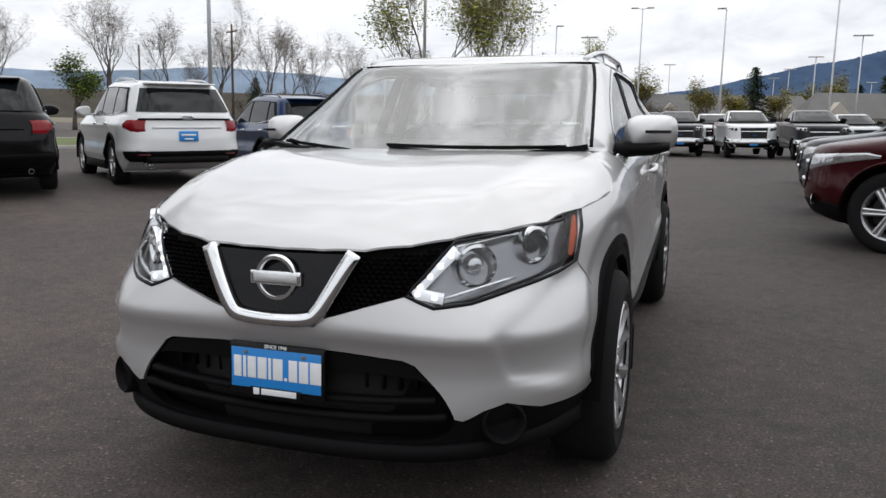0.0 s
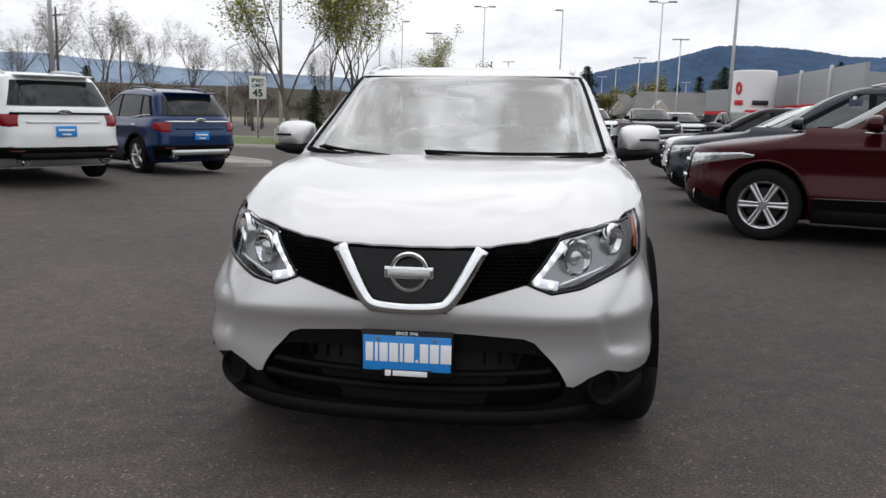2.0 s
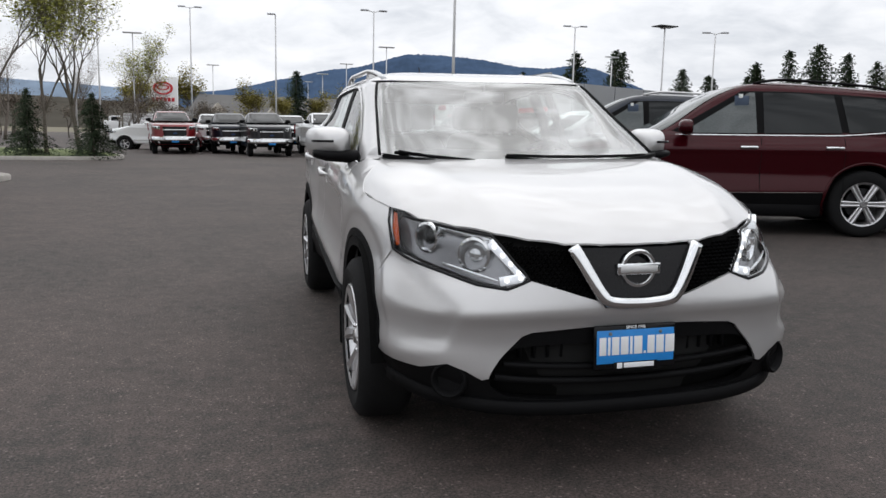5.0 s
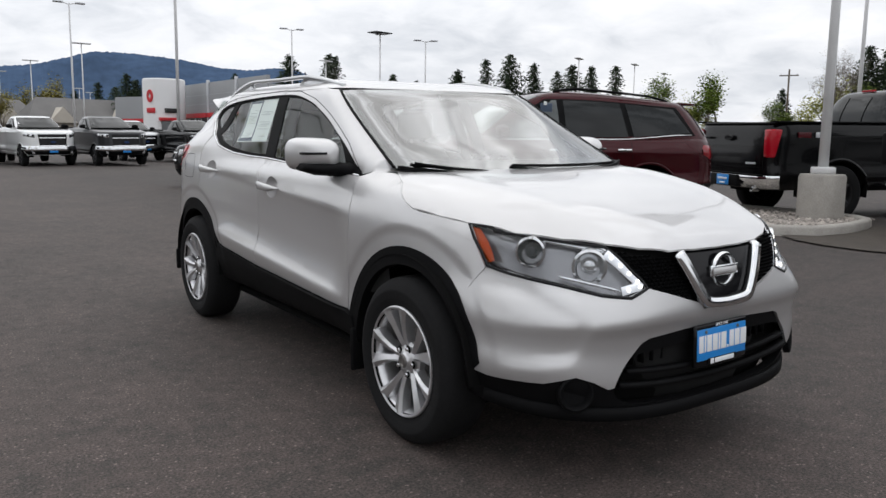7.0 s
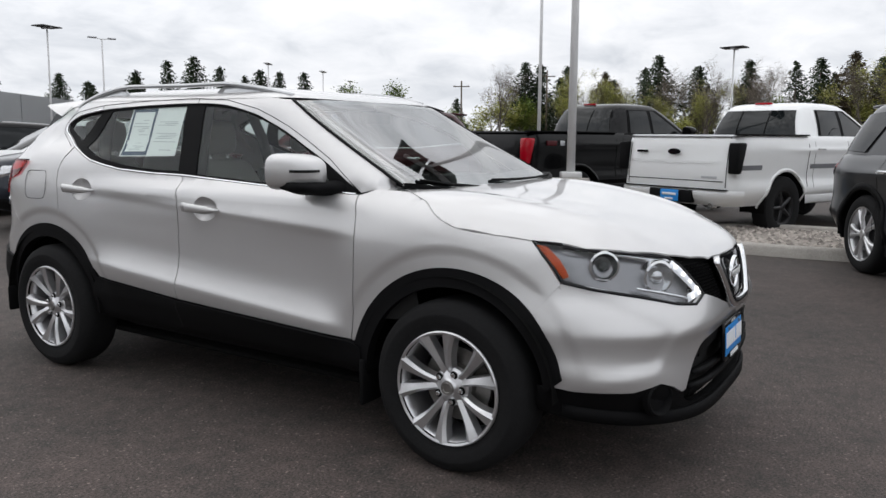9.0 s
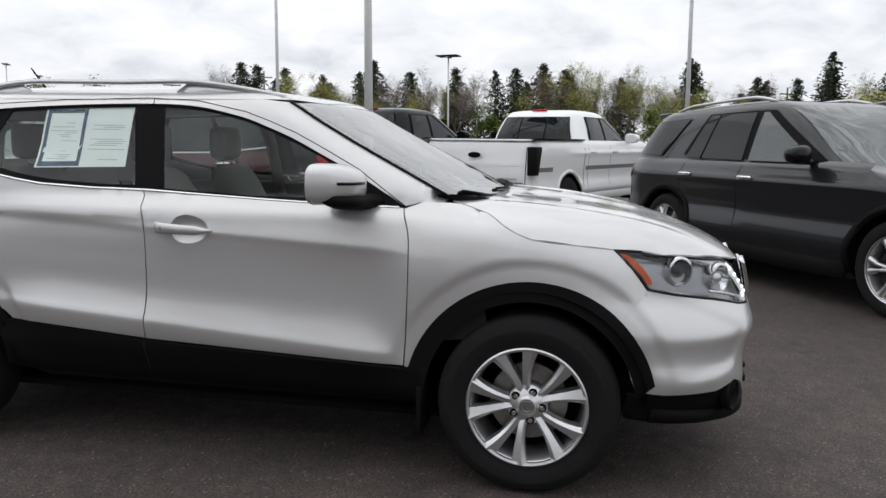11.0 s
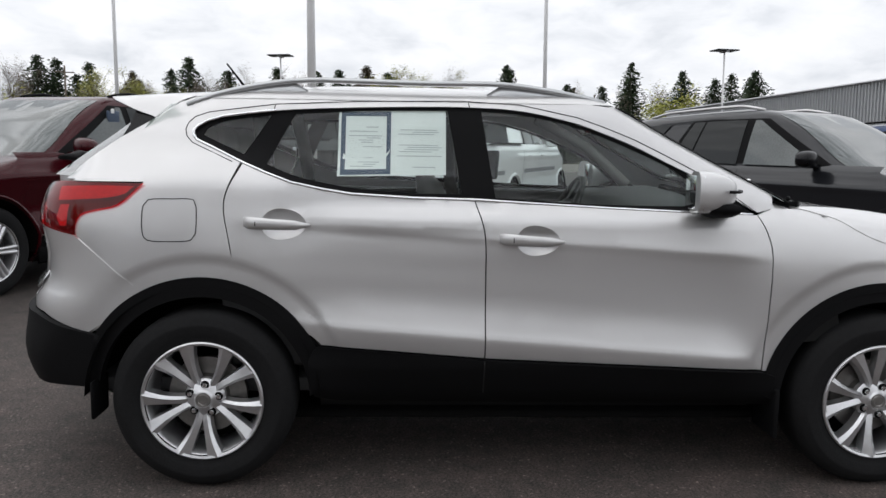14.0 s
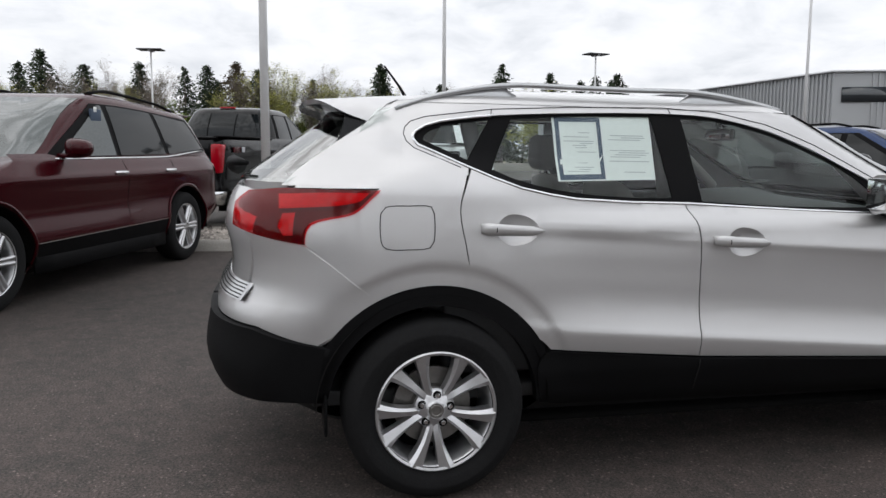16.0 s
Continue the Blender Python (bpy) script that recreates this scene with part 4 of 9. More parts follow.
        # door seams, handles
        for y in cuts:
            part("door_seam", strip([(side * (float(hull.x(y, z)) + 0.0005), y, z) for z in np.linspace(g + 0.22, belt - 0.02, 9)], (side, 0, 0), 0.008, 0.001), WELL, car)
        for y in (cuts[0] - 0.14, cuts[1] - 0.12):
            z = belt - 0.13
            part("door_handle", box(side * float(hull.x(y, z)) - 0.012, side * float(hull.x(y, z)) + 0.028 * side, y - 0.10, y + 0.10, z - 0.017, z + 0.017, 0.012), CHROME if kind != "pickup" else paint_mat, car)
        # mirrors
        mx, my, mz = side * (w2 * 0.90), cowl + 0.42, belt + 0.10
        mir = bmesh.new()
        bmesh.ops.create_uvsphere(mir, u_segments=18, v_segments=10, radius=1.0)
        for v in mir.verts:
            c = v.co
            taper = 1 - 0.22 * c.x * side
            v.co = Vector((mx + side * 0.145 + 0.125 * math.copysign(abs(c.x) ** 0.7, c.x), my + 0.02 + min(0.10 * math.copysign(abs(c.y) ** 0.8, c.y) - 0.02 * c.x * side, 0.055), mz + 0.085 * taper * math.copysign(abs(c.z) ** 0.75, c.z)))
        box(mx - side * 0.05, mx + side * 0.10, my - 0.02, my + 0.05, mz - 0.085, mz - 0.045, 0.012, bm=mir)
        part("door_mirror", mir, mirror_mat or paint_mat, car)
        if rails and kind != "pickup":
            yy = [cowl + 1.25 + (back - 0.7 - cowl - 1.25) * k / 16 for k in range(17)]
            pts = [(side * (0.60 * w2 - 0.01), y, cab.top(0.58 * w2, y, belt) + 0.045 * min(1, 6 * min(k, 16 - k) / 16)) for k, y in enumerate(yy)]
            part("roof_rail", tube(pts, 0.017, 8), rails, car)
    # screens
    xw = float(cab.w(z0))
    xt = float(cab.w(z1))
    part("windscreen", sheet([(-0.93 * xw, z0 - 0.02, 1), (0.93 * xw, z0 - 0.02, 1), (0.90 * xt, z1 + 0.06, 1), (-0.90 * xt, z1 + 0.06, 1)], lambda x, z: (x, float(cab.front(x, z)) - 0.016, z), 0.08, 0.0, (0, 1, 0)), front_glass or glass, car)
    rw = 0.86 if kind != "pickup" else 0.80
    zr = z0 + (0.04 if kind != "pickup" else 0.0)
    part("rear_window", sheet([(-rw * xw, zr, 1), (rw * xw, zr, 1), (rw * xt, z1 + 0.01, 1), (-rw * xt, z1 + 0.01, 1)], lambda x, z: (x, float(cab.rear(x, z)) + 0.018, z), 0.08, 0.0, (0, -1, 0)), glass, car)
    if kind == "pickup":
        for k in (-0.27, 0.27):
            part("slider_bar", strip([(k * xw, float(cab.rear(k * xw, z)) + 0.020, z) for z in np.linspace(zr, z1 + 0.01, 5)], (0, 1, 0), 0.022, 0.004), BLACK_PLASTIC, car)
        for z in (belt - 0.30, belt - 0.33):
            part("tailgate_crease", strip([(x, end + 0.001, z) for x in np.linspace(-0.78 * w2, 0.78 * w2, 9)], (0, 1, 0), 0.006, 0.003), paint_mat, car)
    if card:
        y, z = cuts[0] - 0.20, z1 - 0.07
        x = card * (float(cab.x(y, z)) + 0.03)
        c = part("window_card", box(x - 0.012, x + 0.012, y - 0.09, y + 0.07, z - 0.10, z + 0.03, 0.006), INK_NAVY, car, "dark blue key box hung on the window")
        part("white_tag", box(x + card * 0.012, x + card * 0.016, y - 0.05, y - 0.005, z + 0.005, z + 0.05, 0.002), PAPER, c)
    # nose
    gz0, gz1 = 0.55 + lift, hood - 0.10
    gw = 0.52 * w2
    fp = lambda off: (lambda x, z: (x, float(hull.front(x, z)) - off, z))
    part("grille", sheet([(-gw, gz1, 1), (gw, gz1, 1), (gw * 0.9, gz0, 1), (-gw * 0.9, gz0, 1)], fp(0.012), 0.05, 0.012, (0, 1, 0)), GLOSS_BLACK, car)
    for k in range(chrome_bars):
        z = gz0 + (gz1 - gz0) * (k + 0.5) / chrome_bars
        part("grille_bar", strip([(x, float(hull.front(x, z)) - 0.012, z) for x in np.linspace(-gw * 0.97, gw * 0.97, 13)], (0, -1, 0), 0.055, 0.02), CHROME, car)
    part("badge", lathe([(0.0, -0.01), (0.05, -0.008), (0.055, 0.0)], 20), BLUE_PAINT, car).matrix_basis = pose(0, float(hull.front(0, (gz0 + gz1) / 2)) - 0.04, (gz0 + gz1) / 2, 0, 0, 90) @ Matrix.Diagonal((1, 1.9, 0.8, 1))
    for side in (-1, 1):
        lz1, lz0 = (hood - 0.075, hood - 0.25) if pick else (hood - 0.09, hood - 0.22)
        x0, x1 = 0.56 * w2, 0.93 * w2
        ph = [0.30 + (0.42 if pick else 0.52) * k / 8 for k in range(9)]
        lamp = part("headlight", hull.band([(p, lz0 - (0.0 if pick else 0.05) + (0.07 if pick else 0.15) * k / 8, lz1 + (0.015 if pick else 0.035) * k / 8 - (0.03 if k == 8 else 0)) for k, p in enumerate(ph)], side, 0.010), lamp_mat or CLEAR_LENS, car)
        for k in ((0.3, 0.66) if pick else ()):
            x = side * (x0 + (x1 - x0) * k)
            z = (lz0 + lz1) / 2 + 0.01
            ln = part("lens", lathe([(0.0, -0.03), (0.035, -0.022), (0.05, 0.0)], 16), GLOSS_BLACK, lamp)
            ln.matrix_basis = pose(x, float(hull.front(x, z)) - 0.014, z, 0, 0, 90)
        fl = part("fog_light", lathe([(0.0, -0.012), (0.05, -0.01), (0.06, 0.0)], 16), CLEAR_LENS, car)
        fx = side * 0.68 * w2
        fl.matrix_basis = pose(fx, float(hull.front(fx, 0.45 + lift)) - 0.015, 0.45 + lift, 0, 0, 90)
    # tail
    rp = lambda off: (lambda x, z: (x, float(hull.rear(x, z)) + off, z))
    for side in (-1, 1):
        if kind == "pickup":
            tl = box(side * 0.86 * w2, side * 1.004 * w2, end - 0.20, end + 0.012, belt - 0.46, belt - 0.05, 0.025)
            for v in tl.verts:
                # the lamp narrows downwards along the bed's side
                if v.co.y < end - 0.10 and v.co.z < belt - 0.25:
                    v.co.y += 0.09
            part("tail_light", tl, tail, car)
        else:
            ph = [2.30 + 0.42 * k / 9 for k in range(10)]
            part("tail_light", hull.band([(p, belt - 0.20 - 0.07 * min(1, k / 4), belt - 0.06 - (0.05 if k == 0 else 0)) for k, p in enumerate(ph)], side, 0.012), tail, car)
        ex = part("exhaust_pipe", lathe([(0.03, 0.0), (0.038, 0.0), (0.038, 0.12), (0.03, 0.12), (0.03, 0.0)], 14), CHROME, car)
        ex.matrix_basis = pose(side * 0.6 * w2, end - 0.02, 0.34 + lift, 0, 0, -90)
    if kind != "pickup":
        part("tailgate_bar", strip([(x, float(hull.rear(x, belt - 0.19)) + 0.004, belt - 0.19) for x in np.linspace(-0.55 * w2, 0.55 * w2, 11)], (0, 1, 0), 0.04, 0.012), CHROME if rails is CHROME else paint_mat, car)
        part("spoiler", box(-0.56 * w2, 0.56 * w2, back - 0.52, back - 0.24, roof - 0.055, roof - 0.02, 0.014), paint_mat, car)
    else:
        for x in (-0.82 * w2, 0.82 * w2):
            part("tailgate_seam", strip([(x, float(hull.rear(x, z)) + 0.002, z) for z in np.linspace(0.60 + lift, belt + 0.02, 7)], (0, 1, 0), 0.012, 0.001), WELL, car)
        for side in (-1, 1):
            part("bed_gap", strip([(side * (float(hull.x(back + 0.04, z)) + 0.001), back + 0.04, z) for z in np.linspace(g + 0.15, belt + 0.03, 9)], (side, 0, 0), 0.016, 0.001), WELL, car)
        part("badge_bar", box(0.46 * w2, 0.66 * w2, end + 0.0, end + 0.006, belt - 0.20, belt - 0.165, 0.001), GLOSS_BLACK, car)
        part("badge_bar", box(-0.70 * w2, -0.46 * w2, end + 0.0, end + 0.006, 0.72 + lift, 0.75 + lift, 0.001), GALV, car)
        part("tailgate_lip", strip([(x, float(hull.rear(x, belt)) - 0.01, belt + 0.03) for x in np.linspace(-0.9 * w2, 0.9 * w2, 15)], (0, 0.4, 1), 0.05, 0.02), BLACK_PLASTIC if paint_mat is not WHITE_PAINT else GALV, car)
        part("tailgate_seam", strip([(x, end + 0.001, 0.68 + lift) for x in np.linspace(-0.8 * w2, 0.8 * w2, 9)], (0, 1, 0), 0.012, 0.001), WELL, car)
        part("bed_rail", strip([(-0.93 * w2, back + 0.03, belt + 0.05), (-0.93 * w2, end - 0.06, belt + 0.05)], (0, 0, 1), 0.10, 0.02), BLACK_PLASTIC, car)
        part("bed_rail", strip([(0.93 * w2, back + 0.03, belt + 0.05), (0.93 * w2, end - 0.06, belt + 0.05)], (0, 0, 1), 0.10, 0.02), BLACK_PLASTIC, car)
        part("tailgate_latch", lathe([(0.0, -0.01), (0.05, -0.008), (0.055, 0.0)], 18), GLOSS_BLACK, car).matrix_basis = pose(0, end + 0.01, belt - 0.18, 0, 0, -90) @ Matrix.Diagonal((1, 2.0, 0.8, 1))
        part("bumper_step", box(-0.36 * w2, 0.36 * w2, end - 0.02, end + 0.064, 0.37 + lift, 0.545 + lift, 0.012), BLACK_PLASTIC, car)
        part("bumper_tread", strip([(x, end + 0.01, 0.565 + lift) for x in np.linspace(-0.86 * w2, 0.86 * w2, 15)], (0, 0, 1), 0.09, 0.012), BLACK_PLASTIC, car)
        part("high_brake_light", box(-0.14, 0.14, back - 0.34, back - 0.30, roof - 0.03, roof + 0.0, 0.008), RED_LENS, car)
    if back_style:
        # black strip over the plate, silver or black diffuser and paired exhausts
        part("tailgate_strip", strip([(x, float(hull.rear(x, belt - 0.06)) + 0.006, belt - 0.06) for x in np.linspace(-0.74 * w2, 0.74 * w2, 15)], (0, 1, 0), 0.035, 0.014), GLOSS_BLACK if back_style == "dark" else CHROME, car)
        part("tail_badge", lathe([(0.0, -0.008), (0.045, -0.006), (0.05, 0.0)], 20), CHROME, car).matrix_basis = pose(0, end - 0.01, belt - 0.03, 0, 0, -90) @ Matrix.Diagonal((1, 2.0, 0.8, 1))
        part("diffuser", strip([(x, float(hull.rear(x, 0.45)) + 0.016, 0.44) for x in np.linspace(-0.66 * w2, 0.66 * w2, 15)], (0, 1, 0), 0.11, 0.03), BLACK_PLASTIC if back_style == "dark" else SILVER_LIGHT, car)
        for x in (-0.66, -0.56, 0.56, 0.66):
            part("exhaust_pipe", lathe([(0.03, 0.0), (0.038, 0.0), (0.038, 0.12), (0.03, 0.12), (0.03, 0.0)], 14), CHROME, car).matrix_basis = pose(x * w2, float(hull.rear(x * w2, 0.40)) + 0.03, 0.375, 0, 0, -90)
        for side in (-1, 1):
            part("reflector", strip([(x, float(hull.rear(x, 0.52)) + 0.02, 0.52) for x in np.linspace(side * 0.6 * w2, side * 0.8 * w2, 5)], (0, 1, 0), 0.03, 0.01), DARK_RED_LENS, car)
    if plate_front:
        p = part("number_plate", box(-0.155, 0.155, 0, 0.012, -0.08, 0.08, 0.006), PLATE_BLUE, car, "blue dealer plate")
        p.matrix_basis = pose(0, nose - 0.03, 0.52 + lift)
        part("plate_band", box(-0.12, 0.12, -0.003, 0.0, 0.0, 0.035), WHITE_INK, p)
    if plate_rear:
        pz = belt - 0.33 if kind != "pickup" else 0.52 + lift
        p = part("number_plate", box(-0.155, 0.155, 0, 0.012, -0.08, 0.08, 0.006), PLATE_BLUE, car, "blue dealer plate")
        p.matrix_basis = pose(0, end + (0.012 if kind != "pickup" else 0.068), pz - (0.06 if pick else 0.0), 0, 0, 0)
        part("plate_band", box(-0.12, 0.12, 0.012, 0.015, 0.0, 0.035), WHITE_INK, p)
        part("plate_band", box(-0.07, 0.07, 0.012, 0.015, -0.06, -0.035), WHITE_INK, p)
    # the roof falls towards the tail
    if kind != "pickup" and droop:
        y0 = cowl + 1.3
        for ob in car.children:
            if ob.matrix_basis.is_identity:
                for v in ob.data.vertices:
                    if v.co.z > belt and v.co.y > y0:
                        t = min((v.co.y - y0) / (end - y0), 1)
                        v.co.z = belt + (v.co.z - belt) * (1 - droop * t * t * (3 - 2 * t) * 2)
    if not pick:
        for ob in car.children:
            if ob.matrix_basis.is_identity and ob.name.split(".")[0] in ("body", "rear_lower_bumper", "front_lower_bumper"):
                for v in ob.data.vertices:
                    t = max(float(smooth_step((v.co.y - wb - R - 0.05) / 0.35)) * 0.17, float(smooth_step((-R - 0.05 - v.co.y) / 0.35)) * 0.05)
                    if v.co.z < g + 0.40:
                        v.co.z += t * (1 - (v.co.z - g) / 0.40)
    add_wheels(car, R, rim, 0.235, w2 - 0.03, (0, wb), spokes, rim_style, rim_mat)
    return car


def parked(fx, fy, heading, side=-1, W=1.98):
    """The pose of a car whose front hub on one side stands at (fx, fy); heading: degrees the nose is turned, 0 towards -y, counterclockwise."""
    turn = pose(0, 0, 0, 0, 0, heading)
    hub = turn @ Vector((side * (W / 2 - 0.05), 0, 0))
    x, y = fx - hub.x, fy - hub.y
    mid = turn @ Vector((0, 1.4, 0))
    return Matrix.Translation((x, y, level(x + mid.x, y + mid.y))) @ turn

# ---------- the rows of parked vehicles ----------
vehicle("suv", "maroon family SUV with chrome handles and black roof rails", "car", parked(2.75, 5.30, -111.5, 1, 1.99), MAROON_PAINT, wb=3.02, fo=0.98, ro=1.15, W=1.99, H=1.79, R=0.385, rim=0.25, spokes=6, rim_style="grooved", clad=False, rails=BLACK_PLASTIC, rocker=0.24, card=1, droop=0.11, front_glass=CABIN_GLASS)


def at_pose(x, y, heading, dz=0.0):
    return Matrix.Translation((x, y, dz)) @ pose(0, 0, 0, 0, 0, heading)


vehicle("suv", "dark grey SUV with silver roof rails and machined alloy wheels", "car", parked(2.72, -2.50, -60.6, -1, 2.0), GREY_PAINT, wb=3.02, fo=0.93, ro=1.1, W=2.0, H=1.78, R=0.39, rim=0.265, spokes=5, rim_style="split", rails=SILVER, mirror_mat=GLOSS_BLACK, pillar="body", front_glass=CABIN_GLASS, trim=False)
vehicle("pickup_truck", "white crew-cab pickup truck with black wheels and grey side stripe", "pickup truck", at_pose(12.24, -0.32, 67.5, -0.085), WHITE_PAINT, "pickup", wb=3.68, fo=0.95, ro=1.2, W=2.03, H=1.96, R=0.445, rim=0.24, rim_mat=DARK_ALLOY, clad=False, lift=0.15, belt=1.40, tail=BLACK_PLASTIC, stripe=STRIPE_GREY, bumper=WHITE_PAINT, hood=1.2, cowl=0.75, plate_rear=True)
BLACK_TRUCK = vehicle("pickup_truck", "black heavy-duty crew-cab pickup truck with red tail lights", "pickup truck", at_pose(13.2, 2.95, 68.6, -0.09), BLACK_PAINT, "pickup", wb=4.06, fo=0.98, ro=1.25, W=2.03, H=2.03, R=0.43, rim=0.25, tail=RED_LENS, rim_mat=DARK_ALLOY, clad=False, lift=0.15, belt=1.44, bumper=CHROME, hood=1.25, cowl=0.75, plate_rear=True)
for y, w, mat in ((4.74, 0.22, DARK_RED_LENS), (4.50, 0.10, GALV)):
    part("badge_bar", box(-1.022, -1.008, y - w / 2, y + w / 2, 1.27, 1.35, 0.002), mat, BLACK_TRUCK)
vehicle("suv", "dark navy SUV with chrome grille bars, parked nose out", "car", parked(2.95, 8.35, -111.5, 1, 2.0), NAVY_PAINT, wb=2.95, W=2.0, H=1.78, rails=SILVER, R=0.38, card=1, front_glass=CABIN_GLASS)
vehicle("suv", "white compact SUV, parked nose out", "car", parked(3.3, 11.6, -111.5, 1, 1.86), WHITE_PAINT, wb=2.67, fo=0.9, ro=0.9, W=1.86, H=1.64, R=0.36)
vehicle("suv", "black compact SUV with five-spoke alloy wheels, parked nose out", "car", parked(3.55, 15.2, -111.5, 1, 1.84), BLACK_PAINT, wb=2.86, fo=0.95, ro=0.95, W=1.84, H=1.68, R=0.37)
vehicle("suv", "white SUV with red tail lights and a blue dealer plate", "car", parked(-10.75, 9.65, -127, 1, 2.0), WHITE_PAINT, wb=2.86, fo=0.95, ro=1.2, W=2.0, H=1.78, R=0.38, rails=SILVER, plate_rear=True, back_style="dark")
vehicle("suv", "blue compact SUV with silver bumper trim and a blue dealer plate", "car", parked(-9.7, 12.7, -126, 1, 1.84), BLUE_PAINT, wb=2.69, fo=0.9, ro=0.95, W=1.84, H=1.68, R=0.36, rails=BLUE_PAINT, plate_rear=True, back_style="silver")
vehicle("suv", "black SUV with a blue dealer plate", "car", parked(-10.5, 8.5, -132, -1, 1.93), BLACK_PAINT, wb=2.85, fo=0.95, ro=1.0, W=1.93, H=1.74, R=0.38, plate_rear=True)
ROW = (("red", RED_PAINT, -4.6, 34.6, 8), ("dark grey", GREY_PAINT, -0.3, 32.6, 6), ("white", WHITE_PAINT, 2.6, 31.6, 6), ("dark grey", GREY_PAINT, 5.1, 30.4, 4), ("white", WHITE_PAINT, 1.2, 38.5, 5), ("white", WHITE_PAINT, -2.9, 39.5, 5), ("silver", SILVER_LIGHT, 7.6, 37.0, 5), ("dark grey", NAVY_PAINT, -2.0, 36.2, 5), ("black", BLACK_PAINT, 9.6, 33.0, 4), ("white", WHITE_PAINT, 11.6, 40.0, 4))
for colour, mat, x, y, h in ROW:
    vehicle("pickup_truck", colour + " pickup truck with chrome grille and blue dealer plate", "pickup truck", pose(x, y + 0.9, level(x, y), 0, 0, h), mat, "pickup", wb=3.9, fo=0.98, ro=1.2, W=2.03, H=2.0, R=0.41, clad=False, lift=0.1, hood=1.36, cowl=0.75, plate_front=True, group="trucks in the far row", chrome_bars=2, mirror_mat=BLACK_PLASTIC, rim_mat=DARK_ALLOY)

# beyond the charcoal SUV, and across the entrance
vehicle("pickup_truck", "dark grey crew-cab pickup truck with a high brake light", "pickup truck", at_pose(12.97, -6.7, 67.5, -0.09), GREY_PAINT, "pickup", wb=3.7, fo=0.95, ro=1.2, W=2.03, H=1.98, R=0.42, rim=0.25, clad=False, lift=0.1, belt=1.38, hood=1.2, cowl=0.75, plate_rear=True, bumper=CHROME)
vehicle("suv", "blue SUV parked beside the charcoal SUV", "car", parked(4.9, -5.9, -60.6, -1, 1.95), BLUE_PAINT, wb=2.85, fo=0.93, ro=1.0, W=1.95, H=1.72, R=0.38, rails=BLACK_PLASTIC)
vehicle("pickup_truck", "white crew-cab pickup truck standing across the entrance", "pickup truck", pose(-7.6, 43.0, level(-7, 43) - 0.1, 0, 0, -96), WHITE_PAINT, "pickup", wb=3.7, fo=0.95, ro=1.2, W=2.03, H=1.95, R=0.41, clad=False, lift=0.1, hood=1.2, cowl=0.75)
vehicle("car", "red car parked nose out by the entrance", "car", pose(-4.6, 39.0, level(-4, 39), 0, 0, -12), RED_PAINT, wb=2.75, fo=0.9, ro=0.95, W=1.85, H=1.5, R=0.34, clad=False)

# ---------- the silver SUV in the middle ----------
AXLES = (0.0, 2.647)
HUB_Z, TYRE_R = 0.345, 0.348
door_section = keyed([(-0.6, -0.035), (-0.3, -0.012), (0.0, 0.011), (0.10, -0.004), (0.25, -0.020), (0.42, -0.027), (0.62, -0.027), (0.82, -0.020), (0.94, -0.010), (1.0, 0.0), (1.06, 0.003), (1.5, -0.004), (2.0, 0.0)])


def sculpt(y, z):
    """Relief of the flanks: shoulder line, hollow doors, lower crease, flared arches."""
    zc = 0.915 + 0.0575 * (y - 0.46)
    zl = 0.513 + 0.075 * (y - 0.53)
    d = door_section((z - zl) / (zc - zl)) * smooth_step((y - 0.42) / 0.25) * smooth_step((2.50 - y) / 0.55)
    for ay in AXLES:
        r = np.hypot(y - ay, z - HUB_Z)
        d = d - 0.008 * (1 - smooth_step((r - 0.528) / 0.040)) * smooth_step((z - 0.35) / 0.2)
    d = d + 0.045 * smooth_step((y - 0.2) / 0.6) * smooth_step((z - 0.98) / 0.10)
    # crease that runs from the lamp down to the fog lamp recess
    d = d + 0.02 * np.exp(-((z - 0.47) / 0.05) ** 2) * smooth_step((-0.35 - y) / 0.2)
    # the bumper's corners stand out before the arches
    d = d + 0.004 * smooth_step((-0.30 - y) / 0.15) * smooth_step((y + 0.74) / 0.2) * smooth_step((z - 0.34) / 0.1) * smooth_step((0.80 - z) / 0.15)
    return d


def haunch(y, z):
    return 0.075 * smooth_step((y - 2.1) / 0.6) * smooth_step((1.36 - z) / 0.26) - 0.02 * smooth_step((y - 2.3) / 0.8) * smooth_step((z - 1.36) / 0.1)


LOWER = Hull(
    w=[(0.18, 0.80), (0.26, 0.845), (0.40, 0.872), (0.60, 0.878), (0.80, 0.878), (0.90, 0.872), (0.96, 0.858), (1.02, 0.828), (1.06, 0.79), (1.09, 0.745), (1.13, 0.68)],
    f=[(0.18, -0.70), (0.24, -0.82), (0.29, -0.865), (0.36, -0.862), (0.50, -0.850), (0.58, -0.862), (0.635, -0.886), (0.70, -0.874), (0.80, -0.852), (0.86, -0.832), (0.90, -0.785), (0.94, -0.708), (0.98, -0.615), (1.02, -0.487), (1.05, -0.335), (1.075, -0.165), (1.095, 0.06), (1.11, 0.32), (1.13, 0.62)],
    r=[(0.18, 3.15), (0.30, 3.34), (0.42, 3.42), (0.62, 3.475), (0.70, 3.47), (0.77, 3.41), (0.88, 3.40), (1.00, 3.43), (1.10, 3.41), (1.16, 3.37), (1.22, 3.28)],
    yf=0.40, yr=2.70, pf=[(0.2, 3.4), (0.34, 3.8), (0.42, 4.5), (0.60, 4.5), (0.68, 3.9), (0.76, 3.2), (0.86, 2.95), (1.1, 2.75)], pr=3.0, side=sculpt)
